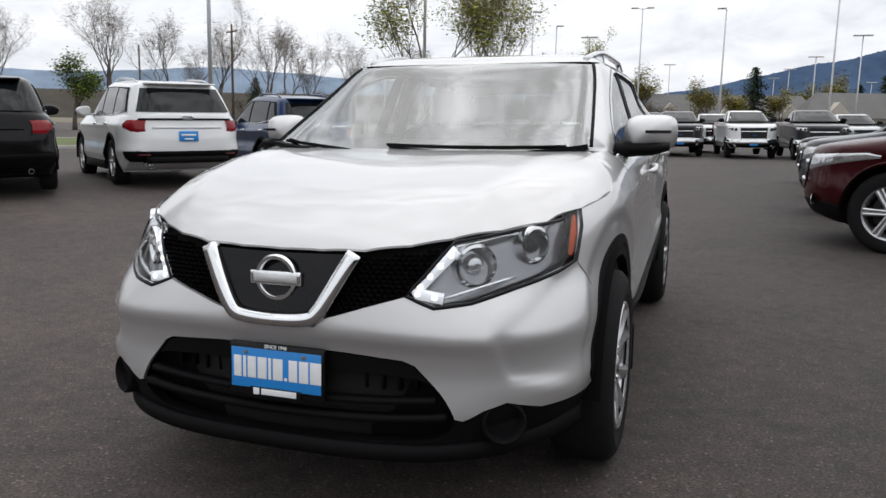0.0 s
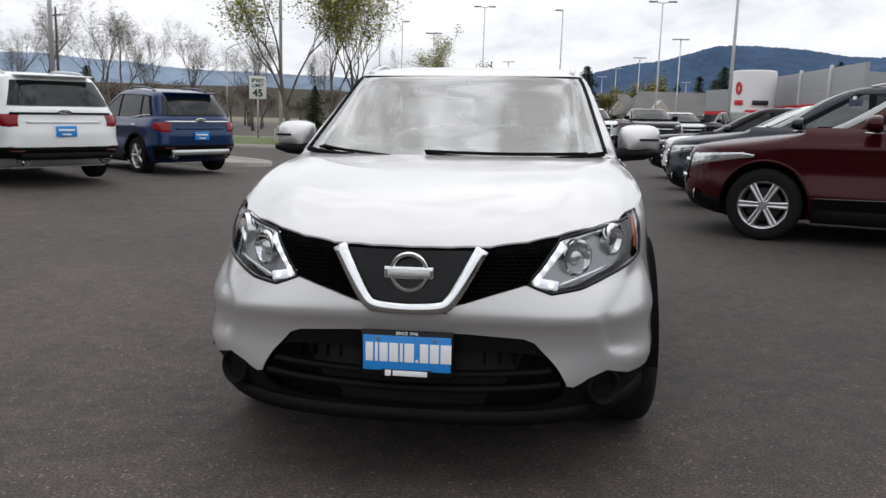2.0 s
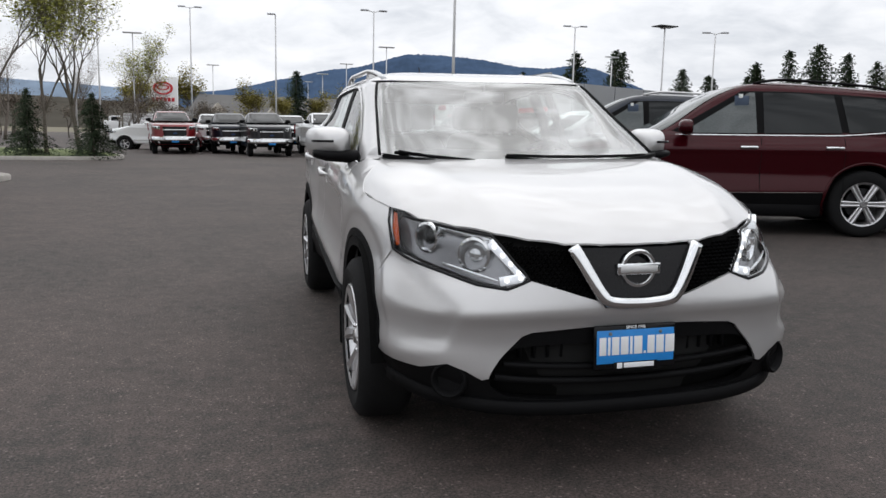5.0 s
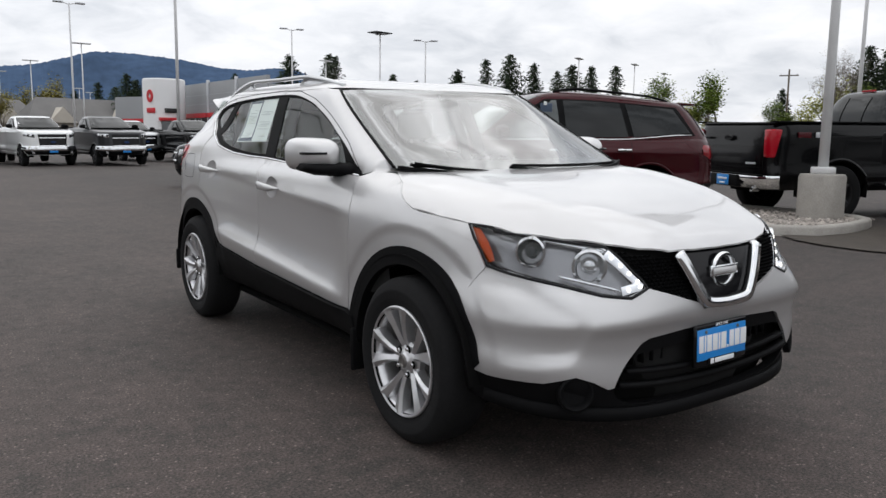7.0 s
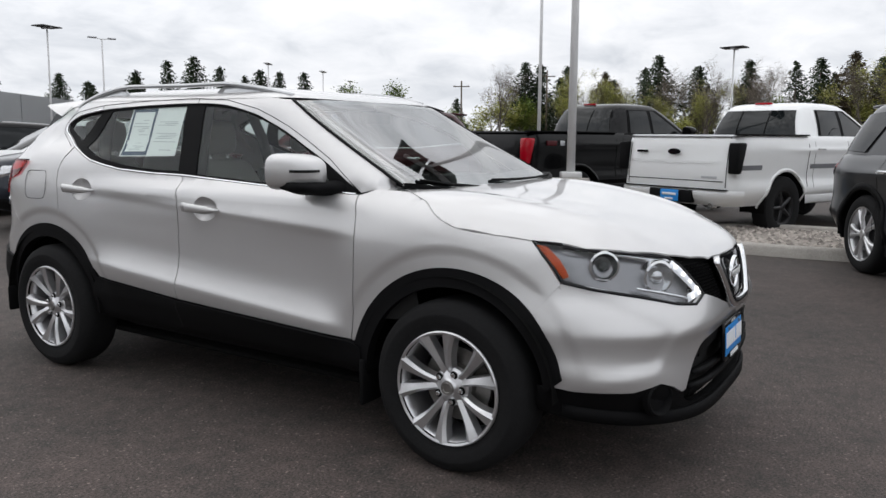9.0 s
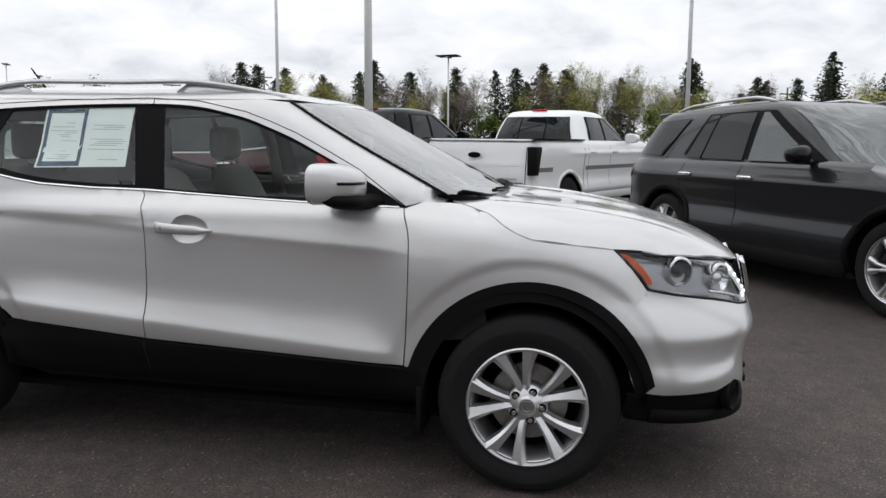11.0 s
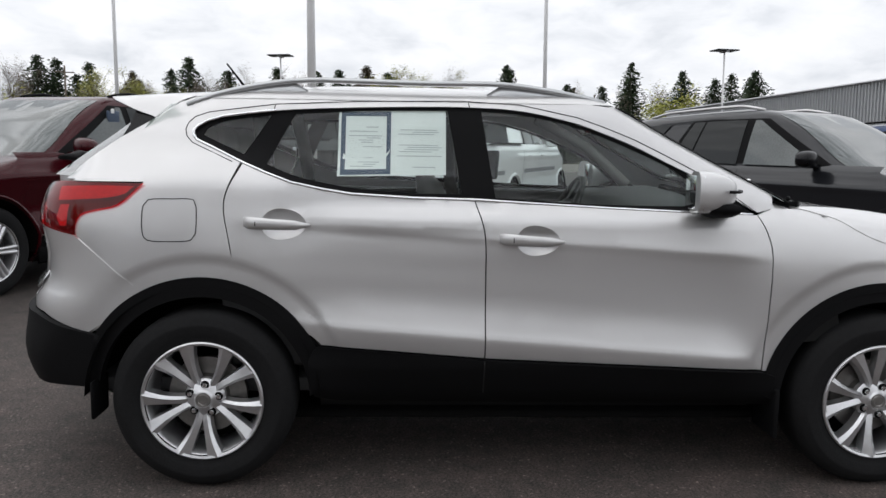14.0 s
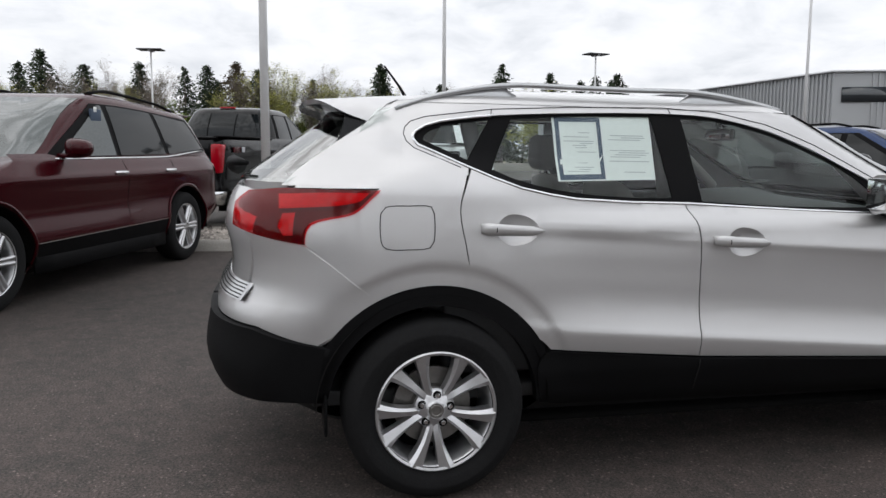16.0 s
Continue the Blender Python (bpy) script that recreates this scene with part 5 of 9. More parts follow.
CABIN = Hull(
    w=[(1.06, 0.795), (1.10, 0.785), (1.20, 0.752), (1.30, 0.716), (1.40, 0.681), (1.48, 0.645), (1.515, 0.612), (1.540, 0.56), (1.558, 0.47), (1.570, 0.37), (1.577, 0.25)],
    f=[(1.06, 0.18), (1.10, 0.27), (1.20, 0.465), (1.30, 0.66), (1.40, 0.845), (1.48, 0.985), (1.52, 1.075), (1.55, 1.23), (1.57, 1.45), (1.577, 1.65)],
    r=[(1.06, 3.36), (1.14, 3.33), (1.20, 3.25), (1.30, 3.11), (1.40, 2.97), (1.48, 2.87), (1.52, 2.78), (1.55, 2.55), (1.57, 2.2), (1.577, 2.0)],
    yf=2.0, yr=2.1, pf=14.0, pr=4.5, side=haunch)


REAR_W = keyed([(0.18, 0.80), (0.26, 0.845), (0.40, 0.872), (0.80, 0.878), (0.92, 0.872), (1.02, 0.862), (1.10, 0.848), (1.17, 0.828), (1.22, 0.80)])


def flank(y, z):
    """Half-width of the whole side, lower body, rear corner and cabin in one."""
    x = flank_mid(y, z)
    if y > 1.70 and z < 1.30:
        t = min(max((y - LOWER.yr) / (float(LOWER.r(z)) - LOWER.yr), 0), 1)
        b = (float(REAR_W(z)) + float(sculpt(y, min(z, 0.98)))) * (1 - t**LOWER.pr) ** (1 / LOWER.pr)
        k = float(smooth_step((y - 1.70) / 1.0) * (1 - smooth_step((z - 1.165) / 0.13)))
        x = x * (1 - k) + b * k
    return x


def flank_mid(y, z):
    k = float(smooth_step((z - 1.06) / 0.07) * smooth_step((y - 0.15) / 0.24))
    a = float(LOWER.x(y, min(z, 1.12))) if k < 1 else 0.0
    b = float(CABIN.x(y, z)) if k > 0 else 0.0
    return a * (1 - k) + b * k


# arc length round the plan at bumper height: 0 at the front's middle
ring_ref = LOWER.ring(0.70, 240, 60, 240)
ring_phi, ring_len, total = [], [], 0.0
for i, p in enumerate(ring_ref):
    if i:
        total += math.hypot(p[0] - ring_ref[i - 1][0], p[1] - ring_ref[i - 1][1])
    ring_phi.append(i / 240 if i <= 240 else (1 + (i - 240) / 60 if i <= 300 else 2 + (i - 300) / 240))
    ring_len.append(total)


def wrap(s, z, off=0.0):
    """A point on the lower body, s metres round from the front's middle (negative: the car's right side), off metres proud."""
    side, l = (-1 if s < 0 else 1), abs(s)
    phi = float(np.interp(l, ring_len, ring_phi))
    if phi < 1:
        a = phi * math.pi / 2
        y = LOWER.yf - (LOWER.yf - float(LOWER.f(z))) * max(math.cos(a), 0) ** (2 / LOWER.pf(z))
        x = (float(LOWER.w(z)) + float(sculpt(y, z))) * math.sin(a) ** (2 / LOWER.pf(z))
    elif phi < 2:
        y = LOWER.yf + (LOWER.yr - LOWER.yf) * (phi - 1)
        x = float(LOWER.x(y, z))
    else:
        a = (3 - phi) * math.pi / 2
        y = LOWER.yr + (float(LOWER.r(z)) - LOWER.yr) * max(math.cos(a), 0) ** (2 / LOWER.pr)
        x = (float(REAR_W(z)) + float(sculpt(y, min(z, 0.98)))) * math.sin(a) ** (2 / LOWER.pr)
    if l < 1.3 and 0.36 < z < 0.86:
        # the hollow behind the wedge-shaped crease of the bumper's corner
        fore, above, below = (l - 0.575 - 0.25 * (0.65 - z)) / 1.03, (l - 0.57 - 2.2 * (z - 0.65)) / 2.42, (l - 0.60 - 6 * (0.50 - z)) / 6.1
        dent = float(smooth_step(fore / 0.060) * smooth_step(above / 0.055) * smooth_step(below / 0.040) * smooth_step((1.14 - l) / 0.36))
        off = off - 0.013 * dent
    nx, ny = x / 0.9, (-1.0 if y < -0.2 else (1.0 if y > 3.0 else 0)) * max(0, 1 - (x / 0.88) ** 3)
    n = math.hypot(nx, ny) or 1
    return (side * (x + off * nx / n), y + off * ny / n, z)


def at_x(x, z):
    """Arc length of the front point at half-width x."""
    a = math.asin(min(1, (abs(x) / (float(LOWER.w(z)) + float(sculpt(float(LOWER.front(x, z)), z)))) ** (LOWER.pf(z) / 2))) / (math.pi / 2)
    return math.copysign(float(np.interp(a, ring_phi, ring_len)), x)


def at_y(y, z):
    """Arc length of the side point at y."""
    if y < LOWER.yf:
        phi = math.acos(min(1, ((LOWER.yf - y) / (LOWER.yf - float(LOWER.f(z)))) ** (LOWER.pf(z) / 2))) / (math.pi / 2)
    elif y < LOWER.yr:
        phi = 1 + (y - LOWER.yf) / (LOWER.yr - LOWER.yf)
    else:
        phi = 3 - math.acos(min(1, ((y - LOWER.yr) / (float(LOWER.r(z)) - LOWER.yr)) ** (LOWER.pr / 2))) / (math.pi / 2)
    return float(np.interp(phi, ring_phi, ring_len))


car = thing("suv", "silver compact SUV with black arch cladding standing in the lane", "car", pose(0, 0, 0))


def both(make):
    for side in (-1, 1):
        make(side)


def side_panel(name, outline, mat, off=0.0, thick=0.014, step=0.023, parent=None, label="", holes=(), sides=(-1, 1), rows=(), dots=()):
    made = []
    for side in sides:
        bm = sheet(outline, lambda y, z: (side * (flank(y, z) + off), y, z), step, thick, (-side, 0, 0), holes=holes, rows=rows, dots=dots)
        made.append(part(name, bm, mat, parent or car, label))
    return made


def front_panel(name, half, mat, off=0.0, thick=0.014, step=0.03, parent=None, label="", holes=(), dots=()):
    """A panel over the whole nose from its right-hand half: (x or ('y', y), z) points from the middle's top to the middle's bottom."""
    pts = []
    for p in half:
        s = at_y(p[1], p[2]) if p[0] == "y" else at_x(p[0], p[1])
        pts.append((s, p[2] if p[0] == "y" else p[1], 1))
    full = pts + [(-s, z, 1) for s, z, _ in reversed(pts) if s > 1e-6]
    return part(name, sheet(full, lambda s, z: wrap(s, z, off), step, thick, (0, 1, 0), holes=holes, dots=dots), mat, parent or car, label)


def lamp_points(half):
    return [((at_y(p[1], p[2]) if p[0] == "y" else at_x(p[0], p[1])), p[2] if p[0] == "y" else p[1], 1) for p in half]


def arc(ay, r, a0, a1, n):
    return [(ay + r * math.cos(radians(a0 + (a1 - a0) * k / n)), HUB_Z + r * math.sin(radians(a0 + (a1 - a0) * k / n))) for k in range(n + 1)]


# inner tub, which shows as the dark gaps between the panels
tub = Hull(w=[(0.18, 0.50), (0.31, 0.74), (0.40, 0.842), (0.80, 0.838), (0.96, 0.82), (1.06, 0.76)], f=[(0.18, -0.62), (0.3, -0.80), (0.64, -0.82), (0.80, -0.80), (0.90, -0.72), (0.98, -0.56), (1.06, -0.2)],
           r=[(0.18, 3.1), (0.42, 3.37), (0.62, 3.42), (0.75, 3.35), (1.0, 3.38), (1.06, 3.35)], yf=0.40, yr=2.70, pf=2.85, pr=3.0)
ARCH_HOLES = tuple((ay, HUB_Z, 0.43) for ay in AXLES)
part("inner_body", tub.shell(list(np.linspace(0.18, 1.06, 18)), ARCH_HOLES, lid=False), SEAM, car)
for ay in AXLES:
    for side in (-1, 1):
        t = part("wheel_well", well(0.445, 0.40, 2), WELL, car)
        t.matrix_basis = pose(side * 0.855, ay, HUB_Z, 0, 0, 0 if side < 0 else 180)

# flanks
BELT = [(0.52, 1.078), (0.80, 1.084), (1.09, 1.094), (1.35, 1.106), (1.60, 1.119)]
def cup_hole(y, z):
    """The finger cup: round behind, drawn out to a tail in front."""
    return [(y + (0.066 if math.cos(2 * math.pi * k / 28) > 0 else 0.100) * math.cos(2 * math.pi * k / 28), z + 0.058 * math.sin(2 * math.pi * k / 28)) for k in range(28)]


CUPS = ((1.393, 0.972), (2.357, 1.024))
FLARES = [p for ay in AXLES for r in (0.520, 0.534, 0.548, 0.562, 0.576) for p in arc(ay, r, 5, 175, 110)]
CREASES = [(lambda y, d=d: 0.915 + 0.0575 * (y - 0.46) + d) for d in (0.024, 0.010, 0.0, -0.010, -0.022, -0.036)] + [(lambda y, d=d: 0.513 + 0.075 * (y - 0.53) + d) for d in (0.040, 0.024, 0.011, 0.0, -0.012)]
side_panel("fender", [(0.477, 0.47, 1), (0.466, 0.69), (0.462, 0.907), (0.470, 0.99), (0.499, 1.075, 1), (0.43, 1.10, 1), (0.30, 1.095), (0.175, 1.062), (0.112, 1.022), (0.06, 0.995), (0.0, 0.974), (-0.163, 0.955), (-0.30, 0.940, 1), (-0.345, 0.90), (-0.425, 0.795, 1), (-0.328, 0.655, 1)] + [(y, z) for y, z in arc(0, 0.45, 132, 20, 12)] + [(0.44, 0.47, 1)], SILVER, dots=FLARES)
side_panel("front_door", [(0.482, 0.475, 1), (1.5705, 0.517, 1), (1.5715, 0.82), (1.5785, 0.995), (1.6135, 1.117, 1)] + BELT[::-1][1:-1] + [(0.505, 1.076, 1), (0.4745, 0.99), (0.4665, 0.907), (0.4705, 0.69)], SILVER, holes=[cup_hole(*CUPS[0])], rows=CREASES)
side_panel("rear_door", [(1.5755, 0.518, 1), (2.20, 0.565, 1), (2.235, 0.60)] + arc(2.647, 0.45, 140, 108, 5) + [(2.5365, 0.944), (2.5595, 1.07), (2.5545, 1.133), (2.505, 1.246, 1), (2.32, 1.178), (2.09, 1.138), (1.85, 1.127), (1.6185, 1.118, 1), (1.5835, 0.995), (1.5765, 0.82)], SILVER, holes=[cup_hole(*CUPS[1])], rows=CREASES, dots=FLARES)
TOP = [(0.50, 1.085), (0.699, 1.222), (0.85, 1.300), (0.977, 1.362), (1.10, 1.410), (1.205, 1.446), (1.43, 1.492), (1.666, 1.503), (2.05, 1.495), (2.393, 1.477), (2.602, 1.450)]
# the door frames' silver band lies between the roof seam and the glass
TOP_IN = [(0.50, 1.085), (0.712, 1.206), (0.862, 1.279), (0.988, 1.340), (1.110, 1.388), (1.212, 1.423), (1.434, 1.468), (1.666, 1.479), (2.05, 1.471), (2.393, 1.452), (2.60, 1.425)]
def pillar_x(z):
    """Half-width at which the windscreen meets the pillar."""
    return (0.905 + 0.035 * (z - 1.12) / 0.37) * float(CABIN.w(z))


PILLAR = [(float(CABIN.front(pillar_x(z), z)) + 0.004, z) for z in (1.115, 1.16, 1.22, 1.28, 1.34, 1.40, 1.45, 1.488)]
side_panel("body_side", [(0.44, 1.098, 1)] + PILLAR[:-1] + [(PILLAR[-1][0], 1.488, 1), (1.22, 1.505), (1.40, 1.512), (1.9, 1.514), (2.4, 1.512), (2.72, 1.506, 1), (2.86, 1.455), (3.00, 1.33), (3.13, 1.195), (3.16, 1.170, 1), (2.86, 1.174, 1), (2.885, 1.150), (2.955, 1.090), (3.06, 1.064), (3.108, 1.046), (3.126, 1.012), (3.128, 0.972, 1), (2.897, 0.792, 1)] + arc(2.647, 0.45, 52, 106, 6) + [(2.541, 0.944), (2.564, 1.07), (2.559, 1.136), (2.515, 1.252, 1), (2.60, 1.293), (2.702, 1.34), (2.714, 1.370), (2.672, 1.404), (2.60, 1.425)] + TOP_IN[::-1][1:-1] + [(0.50, 1.085, 1)], SILVER, dots=FLARES)
# windows and their black frames
side_panel("window_frame", [(0.515, 1.083, 1)] + BELT[1:] + [(1.85, 1.126), (2.09, 1.140), (2.32, 1.180), (2.50, 1.248), (2.60, 1.293), (2.700, 1.342), (2.711, 1.370), (2.670, 1.401), (2.60, 1.422), (2.393, 1.449), (2.05, 1.468), (1.666, 1.476), (1.434, 1.465), (1.212, 1.420), (0.988, 1.337), (0.712, 1.203)], BLACK_PLASTIC, -0.012, 0.01, label="black window surround",
           holes=[[(0.66, 1.105, 1), (1.10, 1.107), (1.535, 1.127, 1), (1.588, 1.464, 1), (1.43, 1.453), (1.217, 1.409), (0.995, 1.326), (0.80, 1.229)], [(1.665, 1.140, 1), (1.85, 1.142), (2.09, 1.160), (2.30, 1.20), (2.42, 1.245, 1), (2.320, 1.441, 1), (2.05, 1.457), (1.722, 1.464, 1)], [(2.51, 1.280, 1), (2.675, 1.352, 1), (2.662, 1.377), (2.585, 1.410), (2.412, 1.434, 1)]])
PANES = []
PANES += side_panel("front_window", [(0.64, 1.095, 1), (1.10, 1.097), (1.54, 1.117, 1), (1.60, 1.470, 1), (1.43, 1.460), (1.217, 1.416), (0.993, 1.333), (0.80, 1.237)], SIDE_GLASS, -0.016, 0.0)
PANES += side_panel("rear_window", [(1.655, 1.130, 1), (1.85, 1.132), (2.09, 1.150), (2.30, 1.19), (2.435, 1.24, 1), (2.322, 1.447, 1), (2.05, 1.463), (1.715, 1.470, 1)], SIDE_GLASS, -0.016, 0.0)
PANES += side_panel("quarter_window", [(2.50, 1.27, 1), (2.69, 1.35, 1), (2.675, 1.382), (2.59, 1.417), (2.40, 1.441, 1)], SIDE_GLASS, -0.016, 0.0)


def molding(points, w, t, mat, name, off=0.0, sides=(-1, 1), closed=False):
    pts = [Vector(p) for p in points]
    dense = []
    for a, b in zip(pts, pts[1:]):
        k = max(1, round((b - a).length / 0.06))
        dense += [a.lerp(b, i / k) for i in range(k)]
    dense.append(pts[-1])
    for side in sides:
        part(name, strip([(side * (flank(p.x, p.y) + off), p.x, p.y) for p in dense], (side, 0, 0.15), w, t, closed), mat, car)


molding(BELT + [(1.85, 1.123), (2.09, 1.136), (2.20, 1.153), (2.32, 1.178), (2.42, 1.214), (2.52, 1.255), (2.62, 1.300), (2.695, 1.332), (2.712, 1.352), (2.714, 1.370), (2.697, 1.388), (2.66, 1.409), (2.60, 1.426), (2.50, 1.440), (2.393, 1.453)], 0.012, 0.007, CHROME, "window_molding", -0.004)
molding(TOP + [(2.66, 1.442), (2.715, 1.424), (2.740, 1.400), (2.747, 1.374), (2.738, 1.347), (2.712, 1.322), (2.60, 1.275), (2.545, 1.252)], 0.0035, 0.0008, SEAM, "panel_seam", 0.0008)
molding([(1.640, 1.503), (1.634, 1.478)], 0.0035, 0.0008, SEAM, "panel_seam", 0.0008)
molding([(2.398, 1.477), (2.404, 1.452)], 0.0035, 0.0008, SEAM, "panel_seam", 0.0008)
# lower cladding
def sill_relief(z):
    return float(np.interp(z, [0.30, 0.33, 0.37, 0.43, 0.48, 0.52, 0.60], [-0.06, -0.02, 0.006, 0.014, 0.022, 0.012, 0.010]))


for side in (-1, 1):
    bm = sheet([(0.43, 0.45, 1), (0.484, 0.468, 1), (1.573, 0.510, 1), (2.215, 0.560, 1), (2.25, 0.50), (2.23, 0.35, 1), (2.1, 0.325), (1.5, 0.310), (0.6, 0.305), (0.42, 0.32, 1)], lambda y, z: (side * (flank(y, z) + sill_relief(z)), y, z), 0.024, 0.03, (-side, 0, 0))
    part("sill", bm, BLACK_PLASTIC, car, "black plastic sill cladding")
    part("panel_seam", strip([(side * (flank(1.574, z) + sill_relief(z) + 0.001), 1.574, z) for z in np.linspace(0.37, 0.508, 7)], (side, 0, 0), 0.005, 0.001), SEAM, car)
part("underbody", box(-0.70, 0.70, -0.30, 2.92, 0.215, 0.245, 0.01), WELL, car)
for ay in AXLES:
    lo0, lo1 = (4, 167) if ay == 0 else (14, 172)
    ring_out = arc(ay, 0.478, lo0, lo1, 26)
    ring_in = arc(ay, 0.402, lo1 + 6, lo0 - 6, 26)
    side_panel("arch_trim", [(y, z, 1) if k in (0, 26) else (y, z) for k, (y, z) in enumerate(ring_out)] + [(y, z, 1) if k in (0, 26) else (y, z) for k, (y, z) in enumerate(ring_in)], BLACK_PLASTIC, 0.004, 0.05, step=0.028, label="black wheel arch trim")
# mud flaps
for ay, y0, y1, z0, z1 in ((0, 0.395, 0.455, 0.20, 0.40), (2.647, 3.03, 3.085, 0.275, 0.42)):
    for side in (-1, 1):
        b = box(side * (0.74 if ay else 0.70), side * 0.895, y0 + (0.02 if ay else 0.01), y0 + 0.032, z0, z1, 0.01)
        part("mud_flap", b, BLACK_PLASTIC, car)

# nose: silver bumper, black lower part, grille, lamps
front_panel("front_bumper", [(0.0, 0.642), (0.125, 0.643), (0.150, 0.668), (0.27, 0.706), (0.388, 0.741), (0.466, 0.716), (0.56, 0.727), (0.66, 0.757), ("y", -0.52, 0.790), ("y", -0.432, 0.797), ("y", -0.335, 0.650), ("y", -0.372, 0.55), ("y", -0.41, 0.425), ("y", -0.50, 0.415), (0.74, 0.42), (0.66, 0.447), (0.60, 0.425), (0.548, 0.395), (0.525, 0.40), (0.455, 0.505), (0.415, 0.548), (0.38, 0.562), (0.2, 0.572), (0.0, 0.575)], SILVER, 0.0, step=0.015)
front_panel("lower_bumper", [(0.0, 0.570), (0.2, 0.567), (0.38, 0.557), (0.41, 0.545), (0.452, 0.50), (0.522, 0.397), (0.55, 0.39), (0.60, 0.42), (0.66, 0.441), (0.74, 0.415), ("y", -0.50, 0.41), ("y", -0.405, 0.42), ("y", -0.40, 0.31), ("y", -0.50, 0.285), (0.66, 0.265), (0.4, 0.25), (0.0, 0.245)], BLACK_PLASTIC, -0.006, 0.04, label="black lower bumper",
            holes=[[(-0.40, 0.492), (-0.30, 0.510), (0.0, 0.512), (0.30, 0.510), (0.40, 0.492), (0.46, 0.42), (0.50, 0.355), (0.40, 0.325), (0.0, 0.308), (-0.40, 0.325), (-0.50, 0.355), (-0.46, 0.42)]])
part("intake_backing", sheet([(-0.56, 0.56, 1), (0.56, 0.56, 1), (0.62, 0.255, 1), (-0.62, 0.255, 1)], lambda x, z: (x, float(LOWER.front(x, z)) + 0.075, z), 0.06, 0, (0, 1, 0)), WELL, car)
for z, w in ((0.455, 0.47), (0.405, 0.50)):
    pts = [(x, float(LOWER.front(x, z)) + 0.022, z - 0.03 * (1 - (x / 0.5) ** 2)) for x in np.linspace(-w, w, 21)]
    part("intake_bar", strip(pts, (0, -1, 0), 0.018 if z > 0.43 else 0.022, 0.03), BLACK_PLASTIC, car)
for x in np.linspace(-0.4, 0.4, 17):
    part("intake_slat", box(x - 0.004, x + 0.004, float(LOWER.front(x, 0.48)) + 0.045, float(LOWER.front(x, 0.48)) + 0.07, 0.455, 0.505), BLACK_PLASTIC, car)
# lip under the nose
pts = [wrap(s, 0.283 + 0.045 * abs(s / 1.0) ** 2.2, -0.004) for s in np.linspace(-1.02, 1.02, 41)]
part("front_lip", strip(pts, [(p[0] * 0.8, -1 if abs(p[0]) < 0.7 else -0.5, 0.0) for p in pts], 0.055, 0.016), BLACK_PLASTIC, car)
for side in (-1, 1):
    fog = part("fog_lamp_blank", lathe([(0.0, 0.014), (0.044, 0.014), (0.050, -0.004), (0.057, -0.010), (0.064, -0.004), (0.066, 0.02)], 36), BLACK_PLASTIC, car, "round black fog lamp blank")
    p = wrap(side * at_x(0.652, 0.385), 0.385)
    fog.matrix_basis = Matrix.Translation((p[0], p[1] - 0.004, p[2])) @ pose(0, 0, 0, 0, 0, 90 + side * 27) @ pose(0, 0, 0, 0, 4, 0)
    part("tow_bolt", lathe([(0.0, 0.012), (0.010, 0.012), (0.012, 0.02)], 12), BLACK_PLASTIC, fog)

# grille between the lamps
part("grille_backing", sheet([(-0.52, 0.90, 1), (0.0, 0.862), (0.52, 0.90, 1), (0.40, 0.735, 1), (0.15, 0.672, 1), (0.0, 0.66), (-0.15, 0.672, 1), (-0.40, 0.735, 1)], lambda x, z: (x, float(LOWER.front(x, z)) + 0.035, z), 0.03, 0.0, (0, 1, 0)), WELL, car)


def in_grille(x, z):
    x = abs(x)
    low = np.interp(x, [0.15, 0.40, 0.50], [0.674, 0.742, 0.87])
    high = np.interp(x, [0, 0.26, 0.5], [0.83, 0.836, 0.868])
    return low < z < high and x > 0.155 + (z - 0.66) * 0.52


for side in (-1, 1):
    mesh = bmesh.new()
    for i in range(0, 24):
        for j in range(0, 18):
            x, z = 0.15 + 0.0195 * i + (0.00975 if j % 2 else 0), 0.67 + 0.0125 * j
            if not in_grille(x, z):
                continue
            y = float(LOWER.front(x, z))
            rr = []
            for k in range(6):
                a = math.pi / 3 * k + math.pi / 6
                dx, dz = math.cos(a), math.sin(a)
                rr.append((mesh.verts.new((side * (x + 0.0108 * dx), y + 0.012, z + 0.0078 * dz)), mesh.verts.new((side * (x + 0.0082 * dx), y + 0.016, z + 0.0056 * dz)), mesh.verts.new((side * (x + 0.0078 * dx), y + 0.030, z + 0.0052 * dz))))
            for k in range(6):
                a, b = rr[k], rr[(k + 1) % 6]
                for m in range(2):
                    mesh.faces.new((a[m], b[m], b[m + 1], a[m + 1]))
    bmesh.ops.recalc_face_normals(mesh, faces=mesh.faces)
    tagged(part("grille_mesh", mesh, BLACK_PLASTIC, car, "black honeycomb mesh", smooth=False), kind="stuff")
part("emblem_panel", sheet([(-0.215, 0.848, 1), (0.0, 0.845), (0.215, 0.848, 1), (0.118, 0.690, 1), (0.06, 0.680), (-0.06, 0.680), (-0.118, 0.690, 1)], lambda x, z: (x, float(LOWER.front(x, z)) - 0.002, z), 0.03, 0.02, (0, 1, 0)), GLOSS_BLACK, car, "dark glossy panel behind the emblem")
vpath = [(-0.236, 0.850), (-0.205, 0.795), (-0.172, 0.735), (-0.143, 0.690), (-0.118, 0.668), (-0.06, 0.660), (0.0, 0.658)]
vpath = vpath + [(-x, z) for x, z in reversed(vpath[:-1])]
vline = keyed([(k / 12, x) for k, (x, z) in enumerate(vpath)]), keyed([(k / 12, z) for k, (x, z) in enumerate(vpath)])
vpts, vwide = [], []
